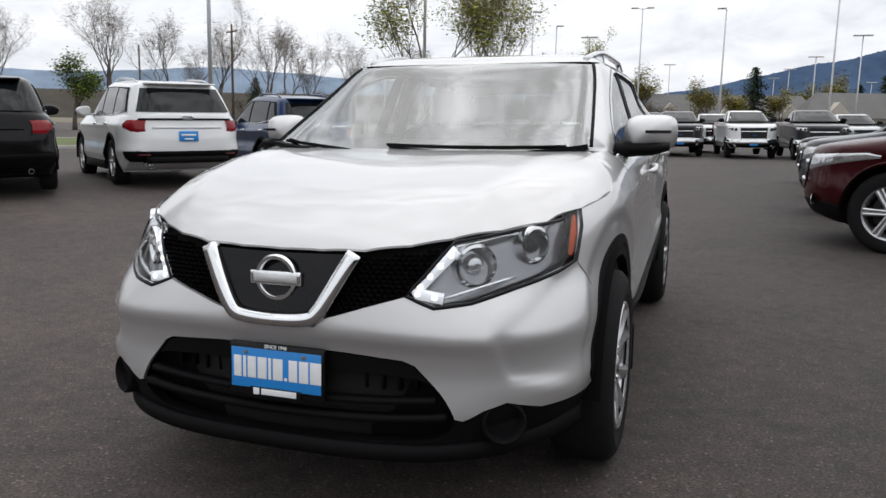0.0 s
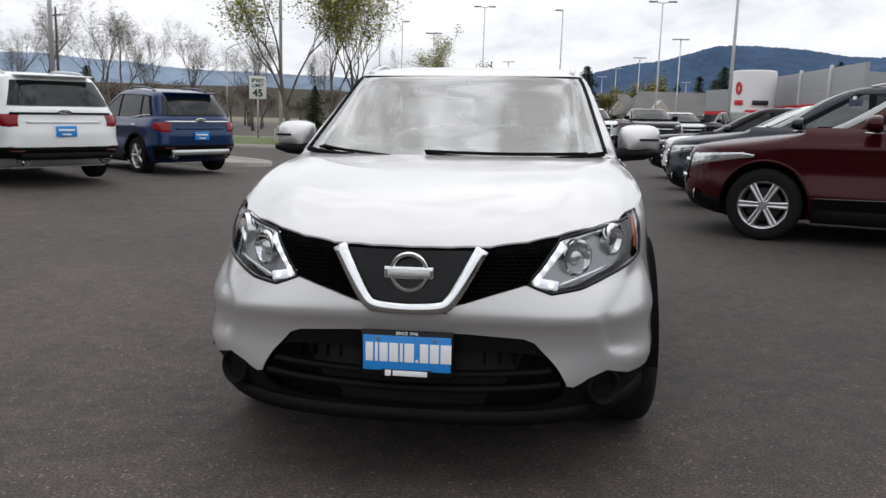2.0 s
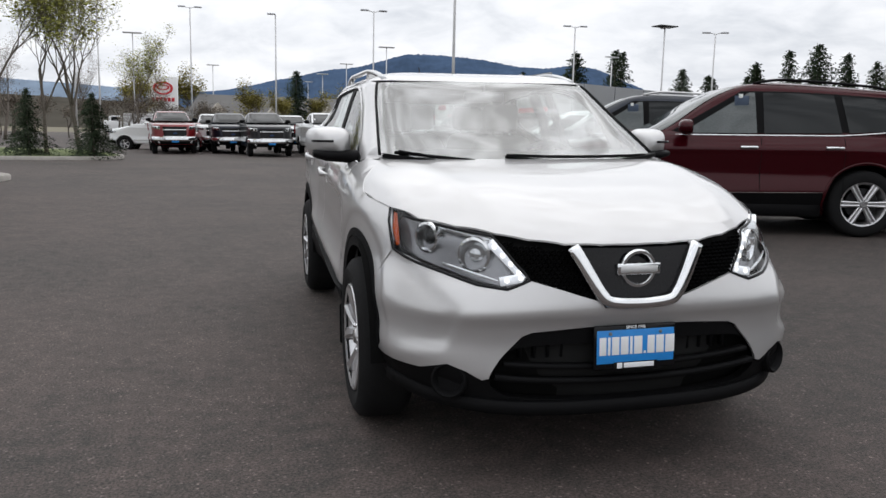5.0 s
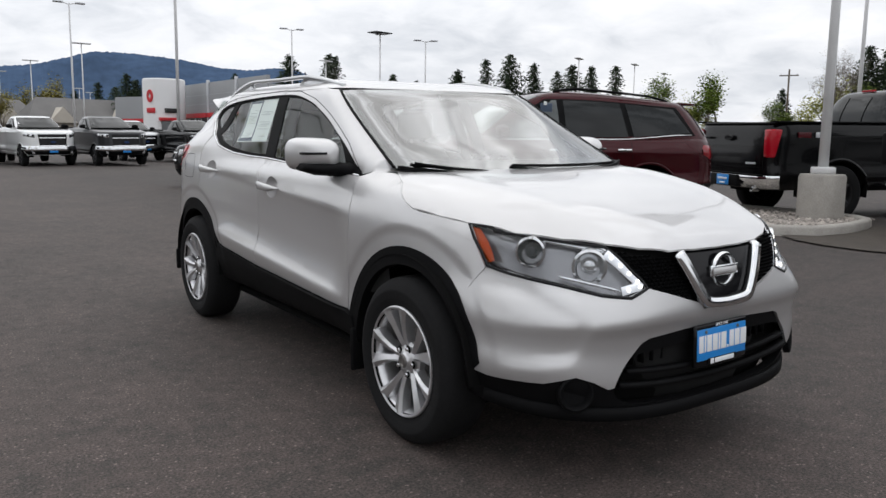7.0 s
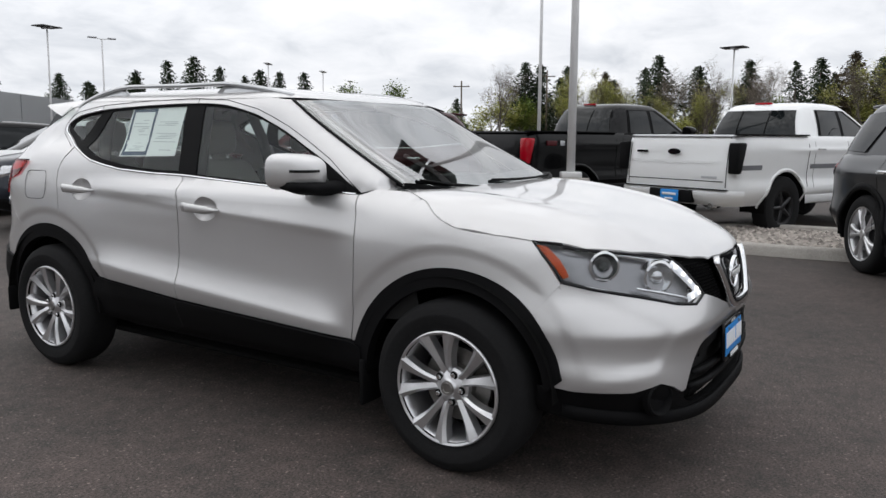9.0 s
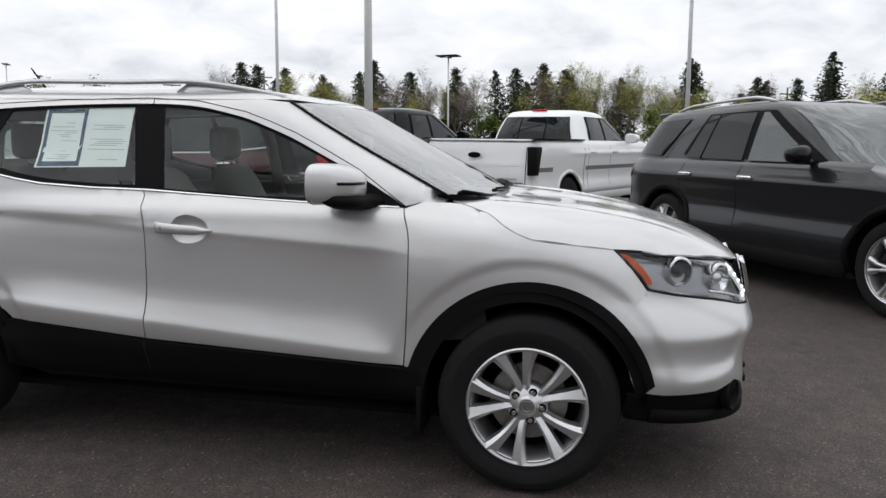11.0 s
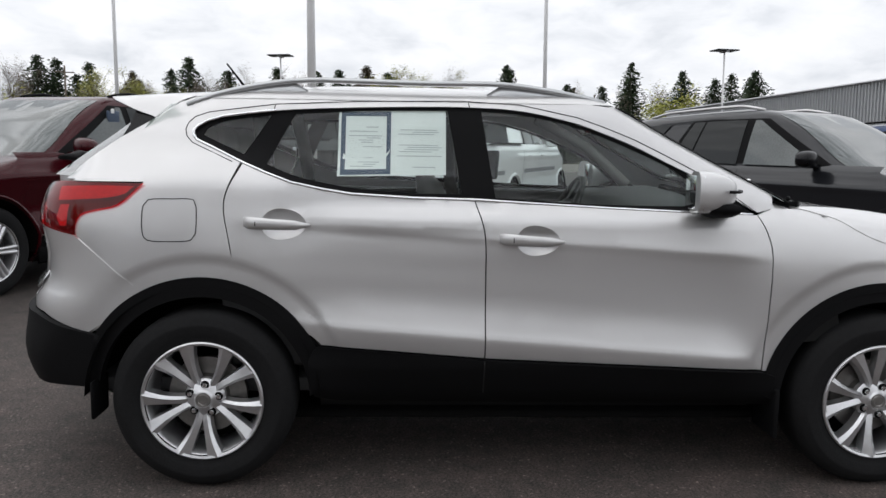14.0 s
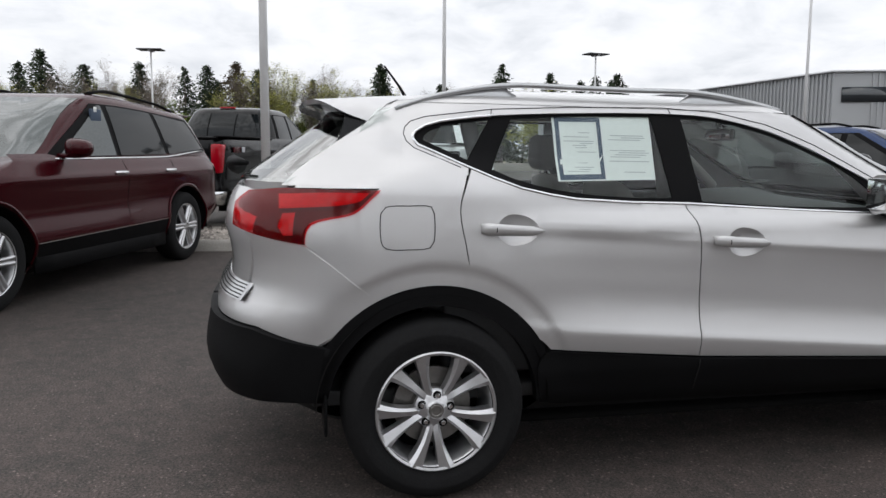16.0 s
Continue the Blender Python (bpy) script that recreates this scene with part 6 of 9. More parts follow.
for u in np.linspace(0, 1, 49):
    x, z = float(vline[0](u)), float(vline[1](u))
    vpts.append((x, float(LOWER.front(x, z)) - 0.004, z))
    vwide.append(0.040 + 0.010 * abs(2 * u - 1))
part("grille_frame", strip(vpts, (0, -1, 0.1), vwide, 0.022), CHROME, car, "V-shaped chrome grille frame")
by = float(LOWER.front(0, 0.775)) - 0.004
emblem = part("emblem", lathe([(0.068, 0.0), (0.068, -0.008), (0.064, -0.013), (0.055, -0.013), (0.051, -0.008), (0.050, 0.0)], 56), CHROME, car, "round chrome emblem with a cross bar")
emblem.matrix_basis = pose(0, by, 0.775, 0, 0, 90)
part("emblem_bar", box(-0.014, 0.002, -0.082, 0.082, -0.020, 0.020, 0.004), CHROME, emblem)
part("emblem_inset", box(-0.0142, -0.0146, -0.070, 0.070, -0.0115, 0.0115), WHITE_METAL, emblem)

# dealer plate
plate = part("number_plate", box(-0.158, 0.158, -0.01, 0.008, -0.085, 0.075, 0.008), GLOSS_BLACK, car, "blue dealer plate in a black frame")
plate.matrix_basis = pose(-0.004, float(LOWER.front(0, 0.5)) - 0.022, 0.503, -3)
part("plate_face", box(-0.148, 0.148, -0.0125, -0.0095, -0.060, 0.058, 0.001), PLATE_BLUE, plate)
x = -0.139
for w, k in ((0.026, 0), (0.010, 0), (0.028, 0), (0.030, 0), (0.010, 0), (0.032, 0), (0.009, 1), (0.028, 0), (0.030, 0), (0.036, 0)):
    part("plate_bar", box(x, x + w, -0.0145, -0.0125, -0.030, -0.020 if k else 0.034, 0.001), WHITE_INK, plate)
    x += w + 0.0055
part("plate_tab", box(-0.085, 0.085, -0.0145, -0.0115, -0.0849, -0.056, 0.001), GLOSS_BLACK, plate)
part("plate_bar", box(-0.072, -0.052, -0.0160, -0.0145, -0.078, -0.058, 0.001), WHITE_INK, plate)
part("plate_bar", box(-0.046, 0.070, -0.0160, -0.0145, -0.077, -0.059, 0.001), WHITE_INK, plate)
lettering("plate_line", "SINCE 1946", 0.015, WHITE_INK, plate, pose(0, -0.0105, 0.066, 90, 0, 0), depth=0.0006, bold=0.0003)
for x in (-0.098, 0.094):
    part("screw", lathe([(0.0, -0.006), (0.006, -0.004), (0.007, 0.002)], 10), BRAKE, plate).matrix_basis = pose(x, -0.012, 0.046, 0, 0, 90)

# headlamps
HALF_LAMP = [(0.388, 0.741), (0.43, 0.795), (0.494, 0.882), (0.57, 0.893), (0.66, 0.908), (0.74, 0.921), ("y", -0.40, 0.933), ("y", -0.30, 0.942), ("y", -0.35, 0.895), ("y", -0.43, 0.800), ("y", -0.53, 0.780), (0.66, 0.754), (0.56, 0.724), (0.466, 0.713)]
for side in (-1, 1):
    o = [(side * s, z, 1) for s, z, _ in lamp_points(HALF_LAMP)]
    lamp = part("headlamp", sheet(o, lambda s, z: wrap(s, z, -0.045), 0.025, 0.0, (0, 1, 0)), LAMP_DARK, car, "headlamp with clear cover and lit LED strip")
    PANES.append(part("lamp_cover", sheet(o, lambda s, z: wrap(s, z, 0.001), 0.025, 0.0, (0, 1, 0)), LAMP_COVER, lamp))
    rim_pts = [wrap(s, z, -0.002) for s, z in ((v.x, v.y) for v in rounded(o, 0.04))]
    part("lamp_rim", strip(rim_pts, [(p[0], -0.9, 0.1) for p in rim_pts], 0.012, 0.005, True), GLOSS_BLACK, lamp)

    def on_lamp(s, z, off):
        return Vector(wrap(side * s, z, off))

    def bowl(name, s, z, r, mats, depth=0.035):
        p, q = on_lamp(s, z, -0.030), on_lamp(s, z, 0.1)
        n = (q - p); n.z = 0; n.normalize()
        m = Matrix.Translation(p) @ (n.to_track_quat("X", "Z").to_matrix().to_4x4() @ pose(0, 0, 0, 0, 0, 180))
        b = part(name, lathe([(r * 0.40, 0.026), (r * 0.74, 0.014), (r * 0.90, -0.004), (r * 0.96, -0.012), (r * 1.12, -0.010), (r * 1.15, 0.02)], 36), mats[0], lamp)
        b.matrix_basis = m
        g = part("projector_lens", lathe([(0.0, -0.012), (r * 0.28, -0.010), (r * 0.48, 0.0), (r * 0.58, 0.016), (r * 0.60, 0.022)], 24), mats[1], lamp)
        g.matrix_basis = m

    s_in, s_out = at_x(0.565, 0.815), at_y(-0.56, 0.86)
    bowl("reflector", s_in, 0.815, 0.056, (CHROME, CLEAR_LENS))
    bowl("reflector", s_out, 0.858, 0.050, (CHROME, TINT))
    # bright upper bezel over both bowls
    pts = [on_lamp(s_in + (s_out - s_in) * (-0.35 + 1.5 * k / 10), 0.866 + 0.052 * k / 10, -0.020) for k in range(11)]
    part("lamp_bezel", strip([tuple(p) for p in pts], (side * 0.5, -1, 0.5), 0.022, 0.006), CHROME, lamp)
    # LED line along the inner edge
    pts = []
    for k in range(13):
        u = k / 12
        if u < 0.7:
            v = u / 0.7
            pts.append(on_lamp(at_x(0.505 - 0.098 * v, 0.86 - 0.115 * v), 0.862 - 0.115 * v, -0.008))
        else:
            v = (u - 0.7) / 0.3
            pts.append(on_lamp(at_x(0.407 + 0.075 * v, 0.745), 0.745 - 0.016 * v + 0.006, -0.008))
    part("led_guide", strip([tuple(p) for p in pts], (side * 0.5, -1, 0.1), 0.032, 0.006), LIGHT_GUIDE, lamp)
    for k in range(1, 13, 2):
        p = pts[k]
        d = part("led", lathe([(0.0, -0.006), (0.0065, -0.004), (0.008, 0.0)], 10), LED, lamp)
        d.matrix_basis = Matrix.Translation(p + Vector((side * 0.003, -0.007, 0))) @ pose(0, 0, 0, 0, 0, 90 + side * 30)
    # chrome ledge and amber marker
    pts = [on_lamp(at_x(0.48 + 0.18 * k / 8, 0.76), 0.735 + 0.045 * k / 8, -0.012) for k in range(9)]
    part("lamp_ledge", strip([tuple(p) for p in pts], (side * 0.5, -1, 0.3), 0.010, 0.008), CHROME, lamp)
    am = [(side * at_y(y, z), z, 1) for y, z in ((-0.355, 0.924), (-0.335, 0.928), (-0.380, 0.872), (-0.432, 0.812), (-0.450, 0.820), (-0.410, 0.880))]
    part("amber_marker", sheet(am, lambda s, z: wrap(s, z, -0.012), 0.03, 0.02, (0, 1, 0)), AMBER_LENS, lamp, "amber side marker")

# bonnet
HOOD = []
for x, z in ((0.0, 0.858), (0.13, 0.859), (0.26, 0.862), (0.38, 0.876), (0.48, 0.891), (0.60, 0.907), (0.70, 0.920)):
    HOOD.append((x, float(LOWER.front(x, z))))
for y, z in ((-0.42, 0.935), (-0.30, 0.944), (-0.163, 0.9585), (0.0, 0.9775), (0.06, 0.9985), (0.110, 1.0255), (0.173, 1.0655)):
    HOOD.append((float(LOWER.x(y, z)), y))
HOOD += [(float(LOWER.x(0.25, 1.086)) - 0.004, 0.25), (0.70, 0.325), (0.62, 0.325), (0.50, 0.295), (0.40, 0.275), (0.20, 0.25), (0.0, 0.243)]
HOOD_FULL = [(x, y, 1) for x, y in HOOD] + [(-x, y, 1) for x, y in reversed(HOOD[1:-1])]


def bonnet(x, y):
    z = LOWER.top(x, y, 0.84)
    line = 0.47 + 0.16 * (y + 0.8)
    d = abs(x) - line
    fade = float(smooth_step((y + 0.80) / 0.35) * smooth_step((0.3 - y) / 0.3))
    z += 0.010 * fade * math.exp(-(d / 0.07) ** 2) - 0.008 * fade * math.exp(-(x / 0.30) ** 2)
    return (x, y, z)


part("bonnet", sheet(HOOD_FULL, bonnet, 0.02, 0.006, (0, 0, -1)), SILVER, car)
# cowl, windscreen, roof
part("cowl", sheet([(-0.70, 0.30, 1), (-0.55, 0.22), (0.0, 0.19), (0.55, 0.22), (0.70, 0.30, 1), (0.66, 0.43, 1), (0.0, 0.32), (-0.66, 0.43, 1)], lambda x, y: (x, y, 1.080 + 0.05 * (abs(x) / 0.7) ** 2), 0.05, 0.02, (0, 0, -1)), BLACK_PLASTIC, car)
SCREEN_SIDE = [(pillar_x(z), z) for z in (1.16, 1.22, 1.28, 1.34, 1.40, 1.45)]
SCREEN = [(-pillar_x(1.118), 1.118, 1), (-0.5, 1.104), (-0.2, 1.094), (0.2, 1.094), (0.5, 1.104), (pillar_x(1.118), 1.118, 1)] + SCREEN_SIDE + [(pillar_x(1.484), 1.484, 1), (0.3, 1.498), (-0.3, 1.498), (-pillar_x(1.484), 1.484, 1)] + [(-x, z) for x, z in reversed(SCREEN_SIDE)]


def screen_y(x, z):
    """The windscreen bulges forward in the middle, most at its foot."""
    return float(CABIN.front(x, z)) - 0.055 * (1 - min(1, abs(x) / pillar_x(z)) ** 2) * max(0.0, 1.5 - z) / 0.4


def on_screen(off):
    return lambda x, z: (x, screen_y(x, z) + off, z)


ws = bmesh.new()
cols = []
for i in range(49):
    u = -1 + i / 24
    col = []
    for k in range(17):
        z = (1.094 + 0.024 * u * u) + ((1.499 - 0.015 * u * u) - (1.094 + 0.024 * u * u)) * k / 16
        x = u * pillar_x(z)
        col.append(ws.verts.new((x, screen_y(x, z), z)))
    cols.append(col)
for a, b in zip(cols, cols[1:]):
    for k in range(16):
        ws.faces.new((a[k], b[k], b[k + 1], a[k + 1]))
PANES.append(part("windscreen", ws, SCREEN_GLASS, car))
inner = [(-0.640, 1.165), (-0.4, 1.150), (0.0, 1.142), (0.4, 1.150), (0.640, 1.165), (0.628, 1.26), (0.595, 1.40), (0.555, 1.462), (0.3, 1.479), (0.0, 1.481), (-0.3, 1.479), (-0.555, 1.462), (-0.595, 1.40), (-0.628, 1.26)]
part("screen_border", sheet(SCREEN, on_screen(0.004), 0.04, 0.0, (0, 1, 0), holes=[inner]), GLOSS_BLACK, car, "black printed border of the windscreen")
part("roof", CABIN.shell([1.499, 1.512, 1.524, 1.536, 1.546, 1.554, 1.561, 1.566, 1.570, 1.574, 1.577], nf=30, ns=8, nr=20, under=False), SILVER, car)
for side in (-1, 1):
    pts = [(side * (pillar_x(z) + 0.001), float(CABIN.front(pillar_x(z), z)) - 0.003, z) for z in np.linspace(1.118, 1.488, 14)]
    part("screen_trim", strip(pts, (side * 0.3, -1, 0.4), 0.014, 0.006), BLACK_PLASTIC, car)
    # roof rails
    ys = np.linspace(1.08, 2.76, 29)
    rise = [-0.014 + 0.046 * float(smooth_step(min(k / 8, (28 - k) / 9, 1))) for k in range(29)]
    rx = [0.585 - 0.03 * abs(k - 12) / 14 for k in range(29)]
    rail = part("roof_rail", strip([(side * x, y, min(CABIN.top(x, y, 1.2), 1.555) + r) for x, y, r in zip(rx, ys, rise)], (0, 0, 1), 0.034, 0.020), SILVER_LIGHT, car)
    for k0, k1 in ((0, 8), (20, 28)):
        foot = []
        for k in range(k0, k1 + 1):
            x, y, z = rx[k], float(ys[k]), min(CABIN.top(rx[k], float(ys[k]), 1.2), 1.555)
            foot.append((side * x, y, z - 0.012))
        tall = [max(rise[k] + 0.020, 0.013) if k not in (8, 20) else 0.012 for k in range(k0, k1 + 1)]
        fb = bmesh.new()
        cols_f = [[fb.verts.new((p[0] + dx, p[1], p[2] + dz)) for dx, dz in ((-0.012, 0), (-0.009, h), (0.009, h), (0.012, 0))] for p, h in zip(foot, tall)]
        for a, b in zip(cols_f, cols_f[1:]):
            for j in range(3):
                fb.faces.new((a[j], a[j + 1], b[j + 1], b[j]))
        fb.faces.new(cols_f[0]); fb.faces.new(cols_f[-1][::-1])
        bmesh.ops.recalc_face_normals(fb, faces=fb.faces)
        part("rail_foot", fb, SILVER_LIGHT, rail)
# aerial
part("aerial", tube([(0.0, 2.62, 1.535), (0.0, 2.66, 1.60), (0.0, 2.73, 1.69)], [0.010, 0.006, 0.004], 8), BLACK_PLASTIC, car)

# rear end
def squared(p):
    """The lower bumper's corner stands further back than the body above it."""
    x, y, z = p
    k = float(smooth_step((y - 3.06) / 0.16))
    return (x, y + k * (0.02 + 0.055 * float(smooth_step((0.64 - z) / 0.20))), z)


END = ring_len[-1]
for side in (-1, 1):
    o = [(side * at_y(2.880, 0.772), 0.772, 1), (side * at_y(2.900, 0.786), 0.786, 1), (side * at_y(3.132, 0.966), 0.966, 1), (side * at_y(3.27, 0.985), 0.985, 1), (side * (END - 0.56), 1.01, 1), (side * (END - 0.005), 1.02, 1), (side * (END - 0.005), 0.66, 1), (side * at_y(3.30, 0.655), 0.655, 1), (side * at_y(3.085, 0.60), 0.60, 1), (side * at_y(2.985, 0.665), 0.665, 1)]
    part("rear_bumper", sheet(o, lambda s, z: wrap(s, z), 0.035, 0.014, (0, -1, 0)), SILVER, car)
    o = [(side * at_y(3.055, 0.592), 0.592, 1), (side * at_y(3.30, 0.648), 0.648, 1), (side * (END - 0.005), 0.653, 1), (side * (END - 0.005), 0.36, 1), (side * at_y(3.34, 0.40), 0.37, 1), (side * at_y(3.08, 0.40), 0.385, 1)]
    part("rear_lower_bumper", sheet(o, lambda s, z: squared(wrap(s, z, 0.008)), 0.035, 0.03, (0, -1, 0)), BLACK_PLASTIC, car)
    o = [(side * at_y(2.868, 1.168), 1.168, 1), (side * at_y(2.892, 1.145), 1.145), (side * at_y(2.960, 1.086), 1.086), (side * at_y(3.064, 1.059), 1.059), (side * at_y(3.113, 1.041), 1.041), (side * at_y(3.132, 1.008), 1.008), (side * at_y(3.135, 0.970), 0.970, 1), (side * at_y(3.27, 0.988), 0.988, 1), (side * (END - 0.50), 1.015, 1), (side * (END - 0.47), 1.10, 1), (side * (END - 0.56), 1.150, 1), (side * at_y(3.20, 1.168), 1.168, 1)]
    lens = part("tail_lamp", sheet(o, lambda s, z: wrap(s, z, -0.006), 0.025, 0.01, (0, -1, 0)), LAMP_BACK, car, "red wrap-round tail lamp")
    PANES.append(part("lamp_cover", sheet(o, lambda s, z: wrap(s, z, 0.009), 0.025, 0.012, (0, -1, 0)), RED_COVER, lens, "clear red cover"))
    o = [(2.895, 1.157, 1), (2.925, 1.130), (3.00, 1.112), (3.12, 1.102), (3.215, 1.094, 1), (3.215, 1.146, 1), (3.05, 1.156)]
    part("light_band", sheet(o, lambda y, z: (side * (flank(y, z) + 0.003), y, z), 0.03, 0.006, (-side, 0, 0)), LAMP_BAND, lens, "bright light band")
    o = [(side * at_y(3.165, 1.06), 1.000, 1), (side * at_y(3.195, 1.06), 0.998, 1), (side * at_y(3.215, 1.06), 1.03, 1), (side * at_y(3.205, 1.06), 1.078, 1), (side * at_y(3.165, 1.06), 1.082, 1)]
    part("light_band", sheet(o, lambda s, z: wrap(s, z, 0.002), 0.03, 0.004, (0, -1, 0)), LAMP_BAND, lens, "bright light band")
part("tailgate", sheet([(-0.66, 1.155, 1), (0.66, 1.155, 1), (0.60, 0.80, 1), (-0.60, 0.80, 1)], lambda x, z: (x, float(LOWER.rear(x, z)) + 0.008, z), 0.05, 0.02, (0, -1, 0)), SILVER, car)
def gate(x, z):
    """The tailgate's glass bulges back beyond the pillars."""
    return float(CABIN.rear(x * 0.9, z)) + 0.095 * (1 - min(abs(x) / 0.64, 1) ** 5) * float(smooth_step((1.52 - z) / 0.10))


PANES.append(part("rear_screen", sheet([(-0.68, 1.185, 1), (0.68, 1.185, 1), (0.60, 1.475, 1), (-0.60, 1.475, 1)], lambda x, z: (x, gate(x, z), z), 0.04, 0.0, (0, -1, 0)), SCREEN_GLASS, car))
part("tailgate_shoulder", sheet([(-0.64, 1.152, 1), (0.64, 1.152, 1), (0.64, 1.196, 1), (-0.64, 1.196, 1)], lambda x, z: (x, min(gate(x, max(z, 1.20)) + 0.008, float(LOWER.rear(x, 1.15)) + 0.02), z), 0.04, 0.02, (0, -1, 0)), SILVER, car)
def pillar_back(y, z):
    """Half-width of the rear pillar, nearly straight behind the quarter window."""
    f = float(flank(y, z))
    if y > 2.70:
        a = float(flank(2.70, z))
        d = (a - float(flank(2.60, z))) / 0.10
        lin = a + d * (y - 2.70) - 0.15 * (y - 2.70) ** 2
        k = float(smooth_step((y - 2.70) / 0.16))
        wide = max(f, lin * (1 - k) + max(lin, 0.59 + 0.55 * min(1.42 - z, 0.08)) * k) + 0.003
        k = float(smooth_step((y - 2.70) / 0.15) * smooth_step((z - 1.160) / 0.17))
        return f - 0.003 + (wide + 0.003 - f) * k
    return f - 0.003


def spoiler_foot(y):
    """Half-width and height of the spoiler's lower edge, which runs down the pillar and back up to the tip."""
    z = float(np.interp(y, [2.68, 2.745, 2.79, 2.825, 2.853, 2.876, 2.955, 3.04], [1.512, 1.509, 1.490, 1.467, 1.442, 1.419, 1.446, 1.486]))
    return (float(pillar_back(y, z)) if y < 2.876 else float(pillar_back(2.876, 1.419)) - 0.06 * (y - 2.876)) + 0.004, z


sp = bmesh.new()
tops, unders = [], []
for i in range(45):
    u = -1 + i / 22
    u = math.copysign(1 - (1 - abs(u)) ** 1.25, u)
    tops.append([]); unders.append([])
    for k in range(19):
        v = k / 18
        y = 2.68 + (0.36 + 0.07 * (1 - abs(u) ** 5)) * v
        xe, zb = spoiler_foot(min(2.68 + 0.36 * v, 3.04))
        x = u * xe
        crown = CABIN.top(min(abs(x), 0.53), 2.68, 1.2) + 0.0015
        zt = max(crown + (1.502 - crown) * v**1.3, zb + 0.012 * (1 - abs(u)))
        fall = max(0.0, (abs(x) - (xe - 0.105)) / 0.105) ** 1.9
        tops[-1].append(sp.verts.new((x, y, zt + (zb - zt) * fall)))
        unders[-1].append(tops[-1][-1] if i in (0, 44) else sp.verts.new((x, y - 0.006, zb)))
for sheet_rows in (tops, unders):
    for a, b in zip(sheet_rows, sheet_rows[1:]):
        for k in range(18):
            f = [a[k], a[k + 1], b[k + 1], b[k]]
            if len(set(f)) == 4 and not sp.faces.get(f):
                sp.faces.new(f)
for i in range(44):
    f = list(dict.fromkeys((tops[i][-1], tops[i + 1][-1], unders[i + 1][-1], unders[i][-1])))
    sp.faces.new(f)
bmesh.ops.recalc_face_normals(sp, faces=sp.faces)
for e in sp.edges:
    if len(e.link_faces) == 2 and e.calc_face_angle(0) > radians(35):
        e.smooth = False
# a black sheet below the silver underside stands in for the shade there
lower = bmesh.new()
cells = [[lower.verts.new((v.co.x * 0.985, v.co.y - 0.004, v.co.z - 0.004)) for v in col[10:]] for col in unders]
for a, b in zip(cells, cells[1:]):
    for k in range(len(a) - 1):
        lower.faces.new((a[k], a[k + 1], b[k + 1], b[k]))
part("spoiler", sp, SILVER, car)
part("spoiler_underside", lower, GLOSS_BLACK, car)
for side in (-1, 1):
    # the black gusset under the spoiler's end
    part("spoiler_side", sheet([(2.874, 1.421, 1), (2.96, 1.450, 1), (2.972, 1.40), (2.997, 1.343, 1)], lambda y, z: (side * (0.592 + 0.55 * (1.42 - z)), y, z), 0.03, 0.05, (-side, 0, 0)), GLOSS_BLACK, car)
    # the pillar carries the flank back to the spoiler and the tailgate
    o = [(2.74, 1.185, 1), (2.74, 1.36), (2.715, 1.43), (2.665, 1.475), (2.66, 1.508, 1), (2.75, 1.512, 1), (2.825, 1.470), (2.876, 1.419, 1), (2.995, 1.342, 1), (3.135, 1.242), (3.205, 1.176, 1)]
    part("rear_pillar", sheet(o, lambda y, z: (side * pillar_back(y, z), y, z), 0.025, 0.05, (-side, 0, 0)), SILVER, car)
    part("panel_seam", strip([(side * (pillar_back(y, z) + 0.001), y, z) for y, z in ((2.745, 1.509), (2.79, 1.490), (2.825, 1.467), (2.853, 1.442), (2.872, 1.420))], (side, 0, 0), 0.006, 0.001), SEAM, car)
wiper = part("rear_wiper", tube([(0.0, 3.385, 1.228), (-0.08, 3.40, 1.243), (-0.17, 3.39, 1.248), (-0.42, 3.335, 1.25)], [0.040, 0.034, 0.018, 0.009], 8), BLACK_PLASTIC, car)
pad = part("bumper_step", sheet([(-0.62, 0.735, 1), (0.62, 0.735, 1), (0.62, 0.80, 1), (-0.62, 0.80, 1)], lambda x, z: (x, float(LOWER.rear(x, 0.72)) + 0.004 - (z - 0.735) * 0.7, z), 0.05, 0.006, (0, -1, 0)), SILVER_LIGHT, car, "ribbed silver step pad")
for k in range(5):
    z = 0.742 + 0.012 * k
    part("pad_rib", strip([(x, float(LOWER.rear(x, 0.72)) + 0.0055 - (z - 0.735) * 0.7, z) for x in np.linspace(-0.6, 0.6, 15)], (0, 0.8, 0.6), 0.005, 0.002), SEAM, pad)
# fuel flap seam, door handles, mirrors
def seam_loop(points, name="panel_seam", w=0.0032):
    pts = rounded(points, 0.02)
    part(name, strip([(-(flank(p.x, p.y) + 0.0022), p.x, p.y) for p in pts], (-1, 0, 0), w, 0.0006, True), SEAM, car)


